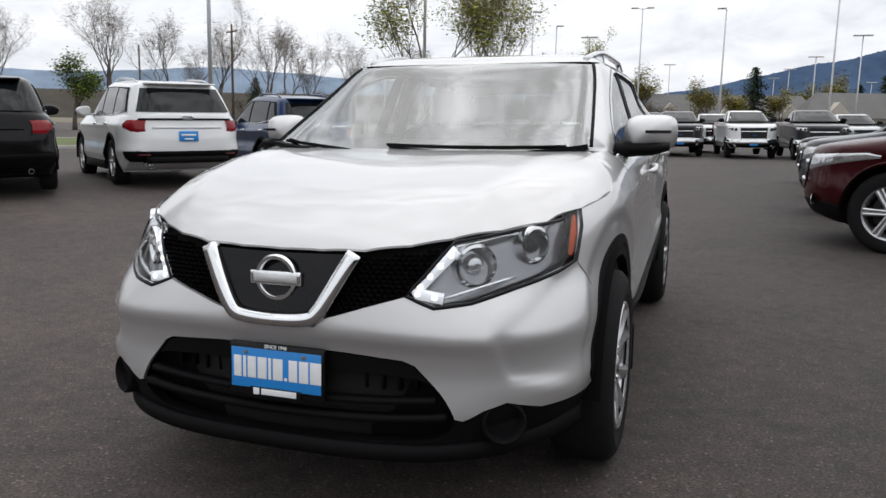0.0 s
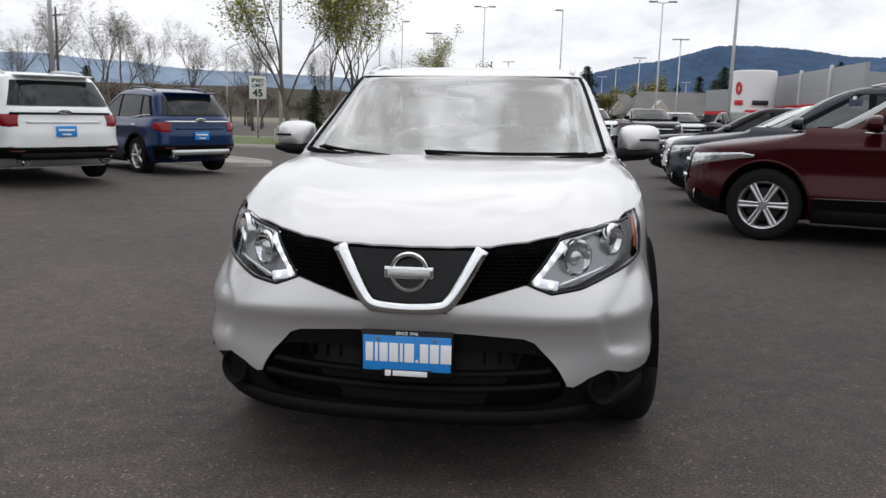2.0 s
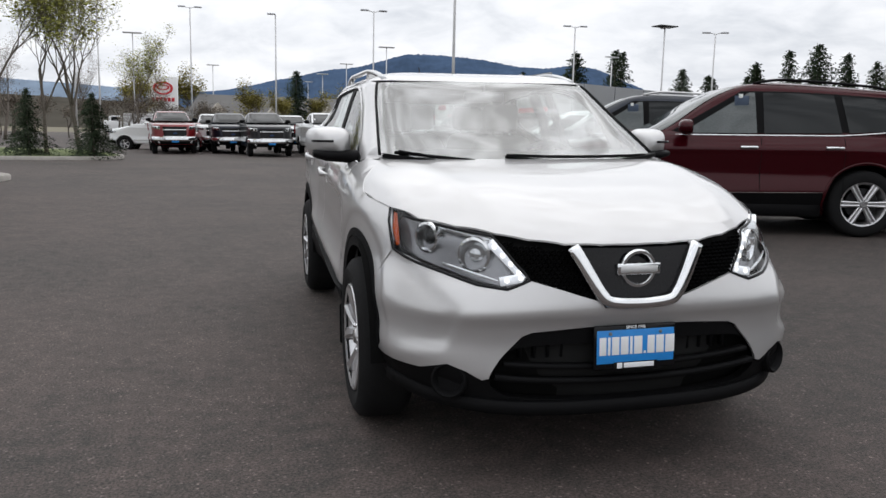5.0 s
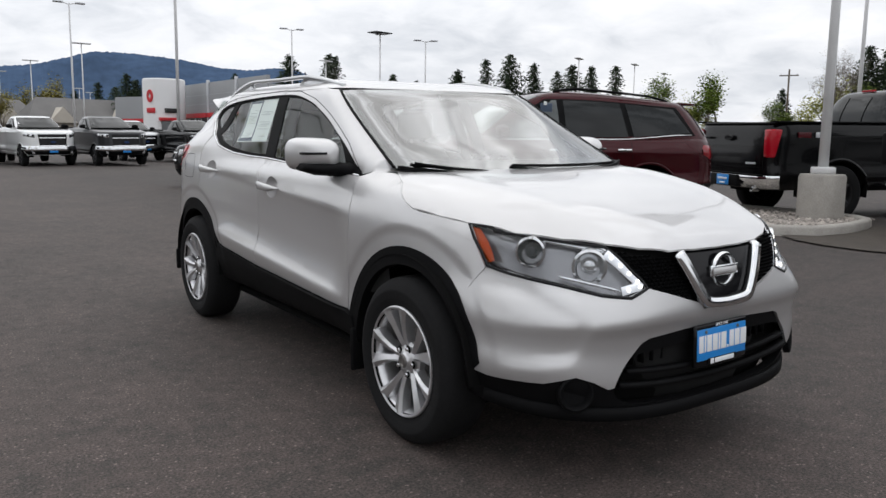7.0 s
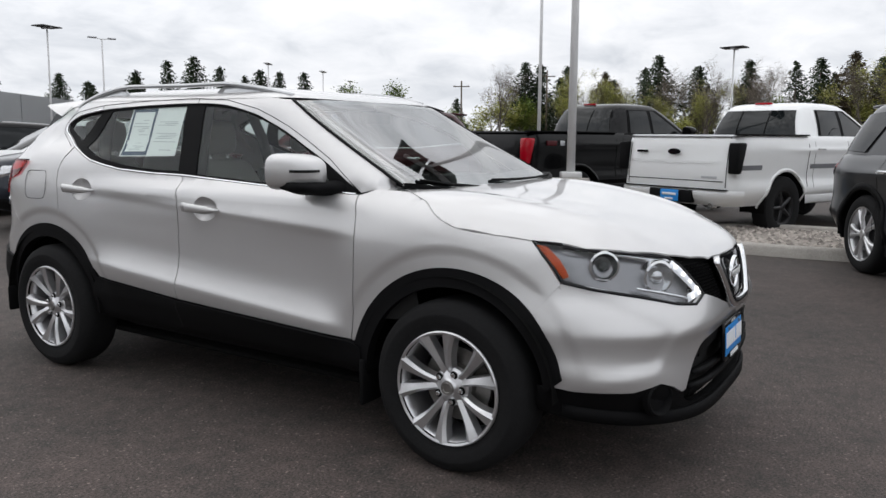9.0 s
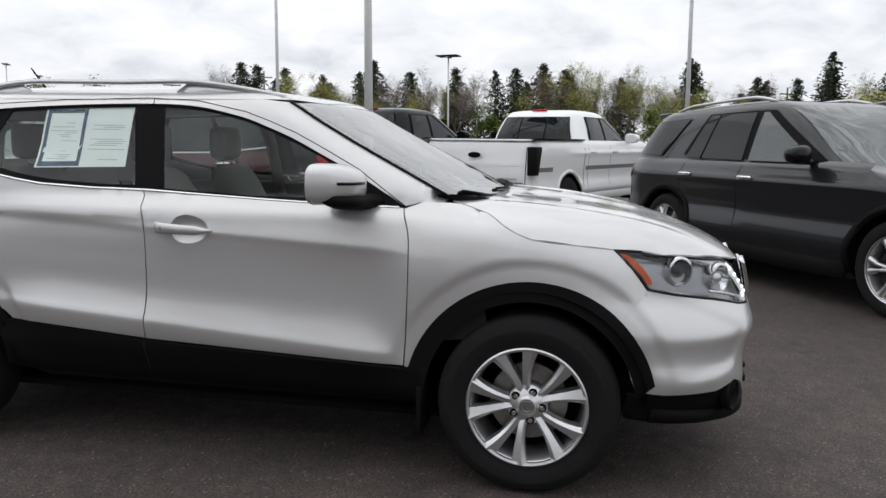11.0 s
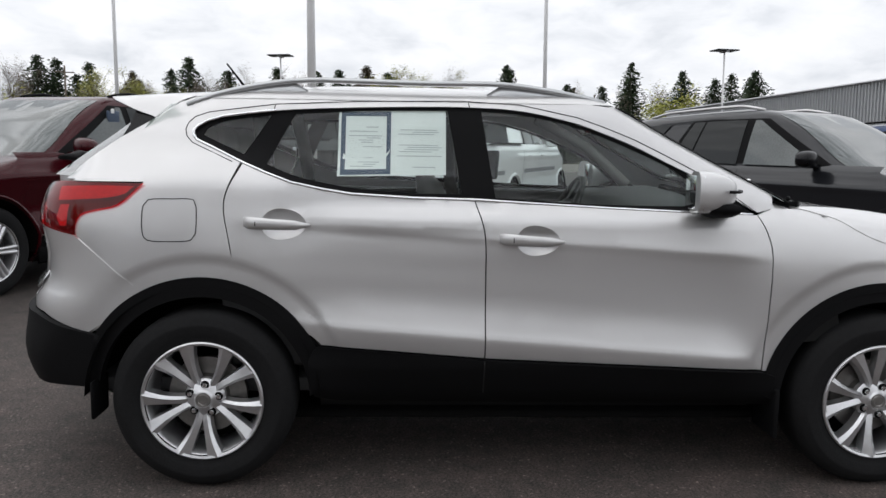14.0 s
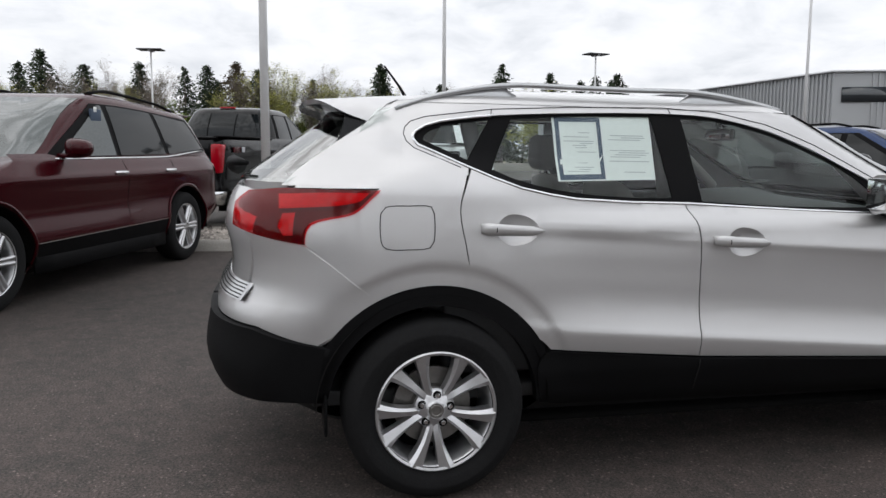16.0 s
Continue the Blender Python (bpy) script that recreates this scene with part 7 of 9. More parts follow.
seam_loop([(2.672, 1.110), (2.75, 1.113), (2.84, 1.108), (2.858, 1.085), (2.858, 0.985), (2.84, 0.960), (2.76, 0.956), (2.68, 0.962), (2.664, 0.985), (2.662, 1.085)])
for side in (-1, 1):
    for y0, y1, z0 in ((1.277, 1.525, 0.976), (2.240, 2.486, 1.028)):
        yc, zc = CUPS[0] if y0 < 2 else CUPS[1]
        # the cup behind the grip
        cup = bmesh.new()
        rws = []
        for j in range(9):
            r = j / 8
            ring_v = []
            for k in range(28):
                a = 2 * math.pi * k / 28
                y, z = yc + (0.0675 if math.cos(a) > 0 else 0.1015) * r * math.cos(a), zc + 0.0595 * r * math.sin(a)
                ring_v.append(cup.verts.new((side * (flank(y, z) - 0.001 - 0.030 * (1 - r**2.4)), y, z)))
            rws.append(ring_v)
        for a, b in zip(rws, rws[1:]):
            for k in range(28):
                cup.faces.new((a[k], a[(k + 1) % 28], b[(k + 1) % 28], b[k]))
        bmesh.ops.remove_doubles(cup, verts=cup.verts, dist=1e-5)
        bmesh.ops.recalc_face_normals(cup, faces=cup.faces)
        handle = bmesh.new()
        rws = []
        for k in range(15):
            u = k / 14
            y = y1 + (y0 - y1) * u
            h = 0.0235 * (1 - 0.30 * u) * min(1, (0.12 + u) / 0.20) ** 0.6 * min(1, (0.04 + 1 - u) / 0.26) ** 0.75
            bow = 0.012 + 0.034 * (1 - abs(2 * u - 1) ** (6 if u < 0.5 else 3.5))
            zz = z0 + 0.004 - 0.010 * u
            x = flank(y, zz)
            rws.append([handle.verts.new((side * (x + dx), y, zz + dz)) for dx, dz in ((bow - 0.022, -h * 0.8), (bow - 0.004, -h), (bow, -h * 0.5), (bow + 0.003, 0.0), (bow, h * 0.6), (bow - 0.006, h), (bow - 0.022, h * 0.8))])
        for a, b in zip(rws, rws[1:]):
            for j in range(7):
                handle.faces.new((a[j], a[(j + 1) % 7], b[(j + 1) % 7], b[j]))
        handle.faces.new(rws[0]); handle.faces.new(rws[-1][::-1])
        bmesh.ops.recalc_face_normals(handle, faces=handle.faces)
        part("handle_cup", cup, SILVER, car)
        grip = part("door_handle", handle, SILVER, car)
        yc = y1 - 0.20 * (y1 - y0)
        xs_ = flank(yc, z0) + 0.046
        part("handle_seam", strip([(side * (xs_ - 0.010 * (dz / 0.018) ** 2), yc, z0 + 0.002 + dz) for dz in np.linspace(-0.019, 0.019, 9)], (side, 0, 0), 0.004, 0.001), SEAM, grip)
    # door mirror
    mir = bmesh.new()
    cx, cy, cz = side * 0.905, 0.715, 1.170
    rws = []
    for k in range(11):
        u = k / 10
        y = cy - 0.085 + 0.17 * u
        e = (1 - (1 - u) ** 2.6) ** 0.5 if u < 1 else 1
        rw, rh = 0.108 * e, 0.078 * e
        row = []
        for j in range(24):
            a = 2 * math.pi * j / 24
            ca, sa = math.cos(a), math.sin(a)
            px = rw * math.copysign(abs(ca) ** 0.55, ca)
            pz = rh * math.copysign(abs(sa) ** 0.62, sa)
            row.append(mir.verts.new((cx + px + side * 0.02 * (1 - u) * -1, y + 0.02 * (px * side / 0.108), cz + pz - (0.012 if pz < 0 else 0) * (px * side < 0))))
        rws.append(row)
    for a, b in zip(rws, rws[1:]):
        for j in range(24):
            mir.faces.new((a[j], a[(j + 1) % 24], b[(j + 1) % 24], b[j]))
    bmesh.ops.remove_doubles(mir, verts=mir.verts, dist=1e-4)
    mir.faces.new([v for v in rws[-1] if v.is_valid])
    bmesh.ops.recalc_face_normals(mir, faces=mir.faces)
    for e in mir.edges:
        if len(e.link_faces) == 2 and e.calc_face_angle(0) > radians(45):
            e.smooth = False
    mirror = part("door_mirror", mir, SILVER, car, "silver mirror with a black base")
    part("mirror_glass", box(cx - 0.094, cx + 0.094, cy + 0.083, cy + 0.0875, cz - 0.066, cz + 0.062, 0.002), CHROME, mirror)
    base = bmesh.new()
    rws = []
    for x0, yy, zc, hy, hz in ((0.735, 0.63, 1.100, 0.075, 0.035), (0.79, 0.66, 1.097, 0.066, 0.034), (0.83, 0.69, 1.103, 0.074, 0.036), (0.92, 0.70, 1.104, 0.080, 0.030), (0.985, 0.708, 1.112, 0.062, 0.018)):
        rws.append([base.verts.new((side * x0, yy + hy * math.cos(2 * math.pi * k / 12), zc + hz * math.sin(2 * math.pi * k / 12))) for k in range(12)])
    for a, b in zip(rws, rws[1:]):
        for j in range(12):
            base.faces.new((a[j], a[(j + 1) % 12], b[(j + 1) % 12], b[j]))
    base.faces.new(rws[0]); base.faces.new(rws[-1][::-1])
    bmesh.ops.recalc_face_normals(base, faces=base.faces)
    part("mirror_base", base, BLACK_PLASTIC, mirror)
    pts = [(cx + side * (0.10 - 0.20 * k / 8), cy - 0.072 + 0.02 * abs(k - 4) / 4 - (0.010 if k < 6 else 0.0), cz + 0.012 - 0.012 * (k / 8)) for k in range(9)]
    # repeater line on the shell
    part("side_repeater", strip([(cx + side * (0.084 - 0.10 * (1 - k / 5) ** 2), cy - 0.086 + 0.075 * (k / 5) ** 2, cz + 0.006) for k in range(6)], (side, -0.3, 0), 0.012, 0.003), GLOSS_BLACK, mirror)
    part("mirror_patch", sheet([(0.52, 1.085, 1), (0.66, 1.090, 1), (0.70, 1.195, 1), (0.66, 1.180, 1)], lambda y, z: (side * (flank(y, z) - 0.006), y, z), 0.03, 0.01, (-side, 0, 0)), BLACK_PLASTIC, car)

# wipers
for x0, x1, yb in ((-0.46, -0.62, 0.0), (0.62, -0.12, 0.0)):
    pts = []
    for k in range(13):
        u = k / 12
        x = x0 + (x1 - x0) * u
        z = 1.098 + 0.016 * u + 0.02 * (abs(x) / 0.7) ** 2
        pts.append((x, screen_y(x, z) - 0.018 - 0.010 * math.sin(math.pi * u), z + 0.006))
    w = part("wiper", strip(pts, (0, -1, 0.6), 0.011, 0.008), BLACK_PLASTIC, car)
    part("wiper_blade", strip([(x, y + 0.012, z - 0.006) for x, y, z in pts], (0, 0.4, 1), 0.010, 0.005), RUBBER, w)
# the second, nearer wiper seen from the right flank
pts = [(-0.64 + 0.36 * k / 10, screen_y(-0.64 + 0.36 * k / 10, 1.13 - 0.03 * k / 10) - 0.014, 1.130 - 0.034 * k / 10) for k in range(11)]
part("wiper", strip(pts, (0, -1, 0.6), 0.013, 0.009), BLACK_PLASTIC, car)

# cabin inside
part("cabin_floor", box(-0.74, 0.74, 0.45, 3.1, 0.34, 0.40, 0.01), DASH, car)
dash = bmesh.new()
rws = []
for y, z in ((0.42, 1.07), (0.55, 1.10), (0.72, 1.095), (0.88, 1.06), (0.95, 0.98), (0.93, 0.80), (0.85, 0.5)):
    rws.append([dash.verts.new((x, y + 0.10 * (abs(x) / 0.7) ** 2, z + 0.03 * math.exp(-((x - 0.37) / 0.2) ** 2))) for x in np.linspace(-0.735, 0.735, 21)])
for a, b in zip(rws, rws[1:]):
    for j in range(20):
        dash.faces.new((a[j], a[j + 1], b[j + 1], b[j]))
part("dashboard", dash, DASH, car)
part("headliner", sheet([(-0.56, 1.1, 1), (0.56, 1.1, 1), (0.54, 2.75, 1), (-0.54, 2.75, 1)], lambda x, y: (x, y, 1.49), 0.15, 0, (0, 0, 1)), LIGHT_TRIM, car)
for side in (-1, 1):
    bm = box(side * 0.70, side * 0.755, 0.5, 2.6, 0.45, 1.085, 0.015)
    part("door_card", bm, DASH, car)
    bm = tube([(side * 0.655, 0.62, 1.12), (side * 0.645, 0.86, 1.33), (side * 0.60, 1.16, 1.48)], 0.03, 8)
    part("pillar_trim", bm, LIGHT_TRIM, car)
    for y in (1.62, 2.42):
        part("pillar_trim", tube([(side * 0.68, y, 1.0), (side * 0.61, y + 0.03, 1.30), (side * 0.54, y + 0.06, 1.47)], 0.035, 8), DASH, car)


def seat(x, y, w, parent):
    s = part("seat", box(x - w / 2, x + w / 2, y - 0.45, y + 0.05, 0.55, 0.70, 0.05, seg=3), SEAT_CLOTH, parent)
    bm = bmesh.new()
    rws = []
    for z, dy, hw, th in ((0.62, 0.0, 0.9, 0.07), (0.75, 0.03, 1.0, 0.085), (0.95, 0.09, 1.0, 0.08), (1.08, 0.135, 0.92, 0.07), (1.17, 0.165, 0.72, 0.05), (1.19, 0.17, 0.5, 0.02)):
        row = []
        for k in range(20):
            a = 2 * math.pi * k / 20
            c, n = math.cos(a), math.sin(a)
            row.append(bm.verts.new((x + hw * w / 2 * math.copysign(abs(c) ** 0.5, c), y + dy + th * math.copysign(abs(n) ** 0.7, n), z)))
        rws.append(row)
    for a, b in zip(rws, rws[1:]):
        for k in range(20):
            bm.faces.new((a[k], a[(k + 1) % 20], b[(k + 1) % 20], b[k]))
    bm.faces.new(rws[0][::-1]); bm.faces.new(rws[-1])
    part("seat_back", bm, SEAT_CLOTH, s)
    part("head_rest", box(x - 0.125, x + 0.125, y + 0.15, y + 0.25, 1.215, 1.40, 0.045, seg=3), SEAT_CLOTH, s)
    for dx in (-0.06, 0.06):
        part("rest_post", tube([(x + dx, y + 0.17, 1.15), (x + dx, y + 0.195, 1.25)], 0.007, 8), CHROME, s)


for x in (-0.37, 0.37):
    seat(x, 1.62, 0.50, car)
for x in (-0.40, 0.0, 0.40):
    seat(x, 2.55, 0.42, car)
steer = bmesh.new()
tube([(0.185 * math.cos(2 * math.pi * k / 28), 0.185 * math.sin(2 * math.pi * k / 28), 0) for k in range(29)], 0.016, 8, steer)
box(-0.17, 0.17, -0.03, 0.03, -0.01, 0.015, 0.008, bm=steer)
box(-0.03, 0.03, -0.17, 0.0, -0.01, 0.015, 0.008, bm=steer)
bmesh.ops.create_uvsphere(steer, u_segments=16, v_segments=8, radius=0.07, matrix=Matrix.Diagonal((1, 1, 0.5, 1)))
part("steering_wheel", steer, DASH, car).matrix_basis = pose(0.37, 1.03, 1.0, -62)
part("inner_mirror", box(-0.12, 0.12, 0.985, 1.015, 1.385, 1.445, 0.015), DASH, car)
part("mirror_glass", box(-0.112, 0.112, 1.0155, 1.018, 1.391, 1.439, 0.001), CHROME, car)
part("mirror_stalk", tube([(0, 1.00, 1.44), (0, 1.01, 1.475)], 0.010, 8), DASH, car)

# window sticker: two printed sheets
def on_pane(off):
    return lambda y, z: (-(flank(y, z) + off), y, z)


st = part("window_sticker", sheet([(1.728, 1.212, 1), (2.150, 1.202, 1), (2.150, 1.462, 1), (1.728, 1.470, 1)], on_pane(-0.0185), 0.05, 0, (1, 0, 0)), PAPER, car, "printed price sheet behind the rear window")
part("printed_frame", sheet([(1.945, 1.212, 1), (2.140, 1.207, 1), (2.140, 1.452, 1), (1.945, 1.456, 1)], on_pane(-0.0178), 0.05, 0, (1, 0, 0), holes=[[(1.962, 1.232, 1), (2.122, 1.228, 1), (2.122, 1.436, 1), (1.962, 1.438, 1)]]), INK_NAVY, st)
random.seed(5)
for k in range(22):
    z = 1.418 - 0.0085 * k
    for y0, y1 in ((1.975, 2.108), (1.745, 1.925)):
        if random.random() < 0.62:
            a, b = y0 + random.random() * 0.04, y1 - random.random() * 0.07
            part("printed_line", sheet([(a, z, 1), (b, z, 1), (b, z + 0.0026, 1), (a, z + 0.0026, 1)], on_pane(-0.0178), 0.06, 0, (1, 0, 0)), INK_GREY, st)
for p in PANES:
    p.visible_shadow = False

# wheels: ten spokes in pairs
def hero_rim():
    bm = lathe([(0.217, -0.108), (0.226, -0.112), (0.231, -0.108), (0.231, -0.100), (0.222, -0.098), (0.214, -0.090), (0.205, -0.050), (0.200, 0.06), (0.210, 0.09)], 72)
    lathe([(0.0, -0.094), (0.030, -0.094), (0.034, -0.088), (0.040, -0.084), (0.066, -0.074), (0.078, -0.062), (0.078, -0.03)], 36, bm=bm)
    for k in range(10):
        base = (k // 2) * 72
        pair, fan = (8.5, 16.5) if k % 2 else (-8.5, -16.5)
        rows = []
        for u in np.linspace(0, 1, 7):
            r = 0.046 + 0.180 * u
            a = radians(90 + base + pair * (1 - u) + fan * u)
            half = 0.0150 - 0.002 * math.sin(math.pi * u) + 0.016 * u**2.2
            dep = -0.070 - 0.040 * u**0.7
            c = Vector((0, math.cos(a) * r, math.sin(a) * r))
            s = Vector((0, -math.sin(a), math.cos(a)))
            lean = 0.35 if k % 2 else -0.35
            rows.append([bm.verts.new(c + s * q * half + Vector((dep + d, 0, 0))) for q, d in ((-1.15, 0.045), (-1, 0.006), (lean, -0.004), (1, 0.006), (1.15, 0.045))])
        for p, q in zip(rows, rows[1:]):
            for i in range(4):
                f = bm.faces.new((p[i], p[i + 1], q[i + 1], q[i]))
        for p, q in zip(rows, rows[1:]):
            for i in (1, 2, 3):
                e = bm.edges.get((p[i], q[i]))
                if e:
                    e.smooth = False
    bmesh.ops.recalc_face_normals(bm, faces=bm.faces)
    me = bpy.data.meshes.new("rim")
    for f in bm.faces:
        f.smooth = True
    bm.to_mesh(me); bm.free()
    return me


def hero_tyre():
    h, R, rim = 0.1075, TYRE_R, 0.224
    bm = lathe([(rim - 0.012, h - 0.015), (rim + 0.004, h), (0.29, h + 0.008), (R - 0.030, h - 0.002), (R - 0.010, h - 0.018), (R - 0.002, h - 0.040), (R, h - 0.06), (R, -h + 0.06), (R - 0.002, -h + 0.040), (R - 0.010, -h + 0.018), (R - 0.026, -h + 0.004), (R - 0.034, -h - 0.001), (0.300, -h - 0.007), (0.296, -h - 0.009), (0.290, -h - 0.008), (0.262, -h - 0.006), (0.258, -h - 0.004), (rim + 0.012, -h + 0.004), (rim + 0.004, -h + 0.006), (rim - 0.008, -h + 0.010)], 90)
    me = bpy.data.meshes.new("tyre")
    for f in bm.faces:
        f.smooth = True
    bm.to_mesh(me); bm.free()
    return me


RIM_MESH, TYRE_MESH = hero_rim(), hero_tyre()
disc = lathe([(0.0, -0.045), (0.075, -0.045), (0.080, -0.03), (0.085, -0.015), (0.150, -0.015), (0.150, 0.008), (0.0, 0.012)], 48)
DISC_MESH = bpy.data.meshes.new("wheel")
disc.to_mesh(DISC_MESH); disc.free()
nut = lathe([(0.0, -0.010), (0.008, -0.010), (0.010, -0.006), (0.010, 0.014)], 6)
NUT_MESH = bpy.data.meshes.new("wheel_nut")
nut.to_mesh(NUT_MESH); nut.free()
pocket = lathe([(0.0, 0.0), (0.0165, 0.0)], 20)
POCKET_MESH = bpy.data.meshes.new("nut_pocket")
pocket.to_mesh(POCKET_MESH); pocket.free()
cap = lathe([(0.0, -0.004), (0.016, -0.003), (0.018, -0.005), (0.023, -0.005), (0.025, -0.003), (0.028, -0.004), (0.030, 0.004)], 32)
CAP_MESH = bpy.data.meshes.new("hub_cap")
cap.to_mesh(CAP_MESH); cap.free()
wb_back = lathe([(0.212, 0.07), (0.0, 0.08)], 32)
BACK_MESH = bpy.data.meshes.new("wheel_back")
wb_back.to_mesh(BACK_MESH); wb_back.free()
for me in (DISC_MESH, CAP_MESH):
    for f in me.polygons:
        f.use_smooth = True
for ay in AXLES:
    for side in (-1, 1):
        w = mesh_part("wheel", DISC_MESH, BRAKE, car)
        w.matrix_basis = pose(side * 0.783, ay, TYRE_R, 0, 0, 0 if side < 0 else 180) @ pose(0, 0, 0, 41 if ay else -14, 0, 0)
        mesh_part("tyre", TYRE_MESH, RUBBER, w)
        mesh_part("rim", RIM_MESH, ALLOY, w)
        mesh_part("wheel_back", BACK_MESH, WELL, w)
        mesh_part("hub_cap", CAP_MESH, BRAKE, w).location.x = -0.095
        for k in range(5):
            a = radians(90 + 72 * k + 36)
            n = mesh_part("wheel_nut", NUT_MESH, CHROME, w)
            n.location = (-0.083, 0.0575 * math.cos(a), 0.0575 * math.sin(a))
            n = mesh_part("nut_pocket", POCKET_MESH, WELL, w)
            n.location = (-0.0815, 0.0575 * math.cos(a), 0.0575 * math.sin(a))

# ---------- lot lights, signs, buildings ----------
def light_pole(x, y, height, heads="double", label="", turn=0.0, block=True, r=0.085):
    """A lot light: steel pole on a round concrete pier, with flat lamp heads."""
    p = thing("street_lamp", label or "tall white steel lot light with flat lamp heads", "street lamp", stand(x, y, turn), "lot lights")
    z0 = 0.0
    if block:
        part("pier", lathe([(0.0, -0.3), (0.31, -0.3), (0.31, 0.66), (0.29, 0.70), (0.0, 0.71)], 28, "z"), CONCRETE, p, "round concrete pier")
        part("base_cover", box(-0.16, 0.16, -0.16, 0.16, 0.70, 0.80, 0.02), WHITE_METAL, p)
        z0 = 0.75
    part("pole", tube([(0, 0, z0), (0, 0, height * 0.5), (0, 0, height)], [r, r * 0.85, r * 0.7], 14), GALV if heads == "none" else WHITE_METAL, p)
    if heads == "double":
        for s in (-1, 1):
            part("arm", tube([(0, 0, height - 0.1), (s * 0.5, 0, height + 0.02)], 0.035, 8), WHITE_METAL, p)
            part("lamp_head", box(s * 0.45, s * 1.15, -0.2, 0.2, height - 0.02, height + 0.10, 0.03), GALV, p)
    elif heads == "single":
        part("lamp_head", box(0.0, 0.75, -0.18, 0.18, height - 0.02, height + 0.10, 0.03), GALV, p)
    elif heads == "flat":
        part("lamp_head", box(-1.0, 1.0, -0.35, 0.35, height, height + 0.12, 0.03), WHITE_METAL, p)
    elif heads == "quad":
        for b in (-1, 1):
            part("lamp_head", box(-0.95, 0.95, b * 0.03, b * 0.62, height + 0.0, height + 0.09, 0.03), DARK_ALLOY, p)
        part("head_bracket", box(-0.14, 0.14, -0.5, 0.5, height - 0.10, height, 0.02), GALV, p)
    return p


light_pole(8.2, 3.3, 6.7, "quad", "thick galvanised lot light pole on a round concrete pier", 30, r=0.07)
for x, y, h, kind, t in ((29.9, 14.0, 11.6, "double", 20), (26.8, -3.5, 11.6, "double", 70), (31.2, -23.1, 11.6, "double", 70), (9.3, 37.2, 13.0, "double", 0), (-11.6, 31.3, 11.0, "double", 20),
                         (29.4, 68.1, 11.6, "double", -10), (9.5, 65.4, 11.5, "double", 0), (15.9, 95.5, 11.7, "flat", 0), (1.4, 71.3, 11.6, "single", 180), (-6.7, 82.1, 13.4, "double", 0),
                         (33.5, 58.5, 10.6, "quad", 10), (39.5, 60.2, 10.6, "double", -20), (61.8, 12.2, 9.4, "quad", 80), (57.1, -22.9, 9.6, "quad", 100),
                         (-6.5, 132.8, 11.6, "flat", 0), (14.0, 120.8, 11.6, "flat", 0), (12.5, 144.4, 11.6, "flat", 0), (11.7, 168.9, 11.6, "flat", 0), (36.5, 197.6, 11.6, "flat", 0), (68.1, 68.6, 11.6, "flat", 30), (78.7, 68.9, 11.6, "flat", 30),
                         (92.0, 74.9, 11.6, "flat", 30), (82.3, 93.6, 11.6, "flat", 30), (31.5, 182.9, 11.6, "flat", 0), (29.5, 213.0, 11.6, "flat", 0), (-13.5, 91.8, 11.6, "flat", 0), (-15.3, 80.8, 11.6, "single", 0), (-15.5, 70.4, 11.6, "single", 0), (45.5, 93.0, 11.6, "flat", 20), (-16.5, 22.0, 10.0, "none", 0)):
    light_pole(x, y, h, kind, "", t, block=h > 8, r=0.085)
# road lamp with a long arm
p = thing("road_lamp", "grey steel road lamp with a long curved arm", "street lamp", stand(-38.0, 88.0, 10))
part("pole", tube([(0, 0, 0), (0, 0, 9.0)], [0.10, 0.07], 10), GALV, p)
part("arm", tube([(0, 0, 8.9), (0.8, 0, 9.5), (2.5, 0, 9.9), (5.0, 0, 10.0)], [0.06, 0.05, 0.045, 0.04], 8), GALV, p)
part("lamp_head", box(4.8, 5.5, -0.12, 0.12, 9.92, 10.05, 0.03), GALV, p)
BARK_POLE = material("weathered_timber", (0.10, 0.08, 0.06), 0.9, vary=0.25, scale=4.0)
for x, y, h in ((-49.9, 73.0, 11.6), (-77.9, 91.4, 11.6), (103, 47, 13.0), (104, -24, 10.0), (97, 58, 11.5)):
    p = thing("utility_pole", "weathered brown timber utility pole with a crossarm", "utility pole", stand(x, y, 20 + x))
    part("pole", tube([(0, 0, 0), (0, 0, h)], [0.16, 0.11], 10), BARK_POLE, p)
    part("crossarm", box(-1.2, 1.2, -0.06, 0.06, h - 0.9, h - 0.75, 0.01), BARK_POLE, p)
    for k in (-1.0, 0.0, 1.0):
        part("insulator", lathe([(0.0, 0.0), (0.05, 0.0), (0.05, 0.12), (0.0, 0.16)], 8, "z"), GALV, p).location = (k, 0, h - 0.75)

# speed sign
SIGN_WHITE = material("sign_white", (0.78, 0.79, 0.78), 0.4, vary=0.04)
SIGN_BLACK = material("sign_black", (0.015, 0.015, 0.015), 0.5)
sg = thing("speed_sign", "white speed limit sign on a thin steel post", "road sign", stand(-14.2, 35.3, 22))
part("post", tube([(0, 0.03, 0), (0, 0.03, 3.25)], 0.035, 8), GALV, sg)
plate_s = part("sign_plate", box(-0.42, 0.42, -0.015, 0.0, 2.08, 3.22, 0.006), SIGN_WHITE, sg)
lettering("sign_text", "SPEED", 0.245, SIGN_BLACK, plate_s, pose(0, -0.018, 2.99, 90), depth=0.002, bold=0.006)
lettering("sign_text", "LIMIT", 0.245, SIGN_BLACK, plate_s, pose(0, -0.018, 2.74, 90), depth=0.002, bold=0.006)
lettering("sign_text", "45", 0.50, SIGN_BLACK, plate_s, pose(0, -0.018, 2.36, 90), depth=0.002, bold=0.016)

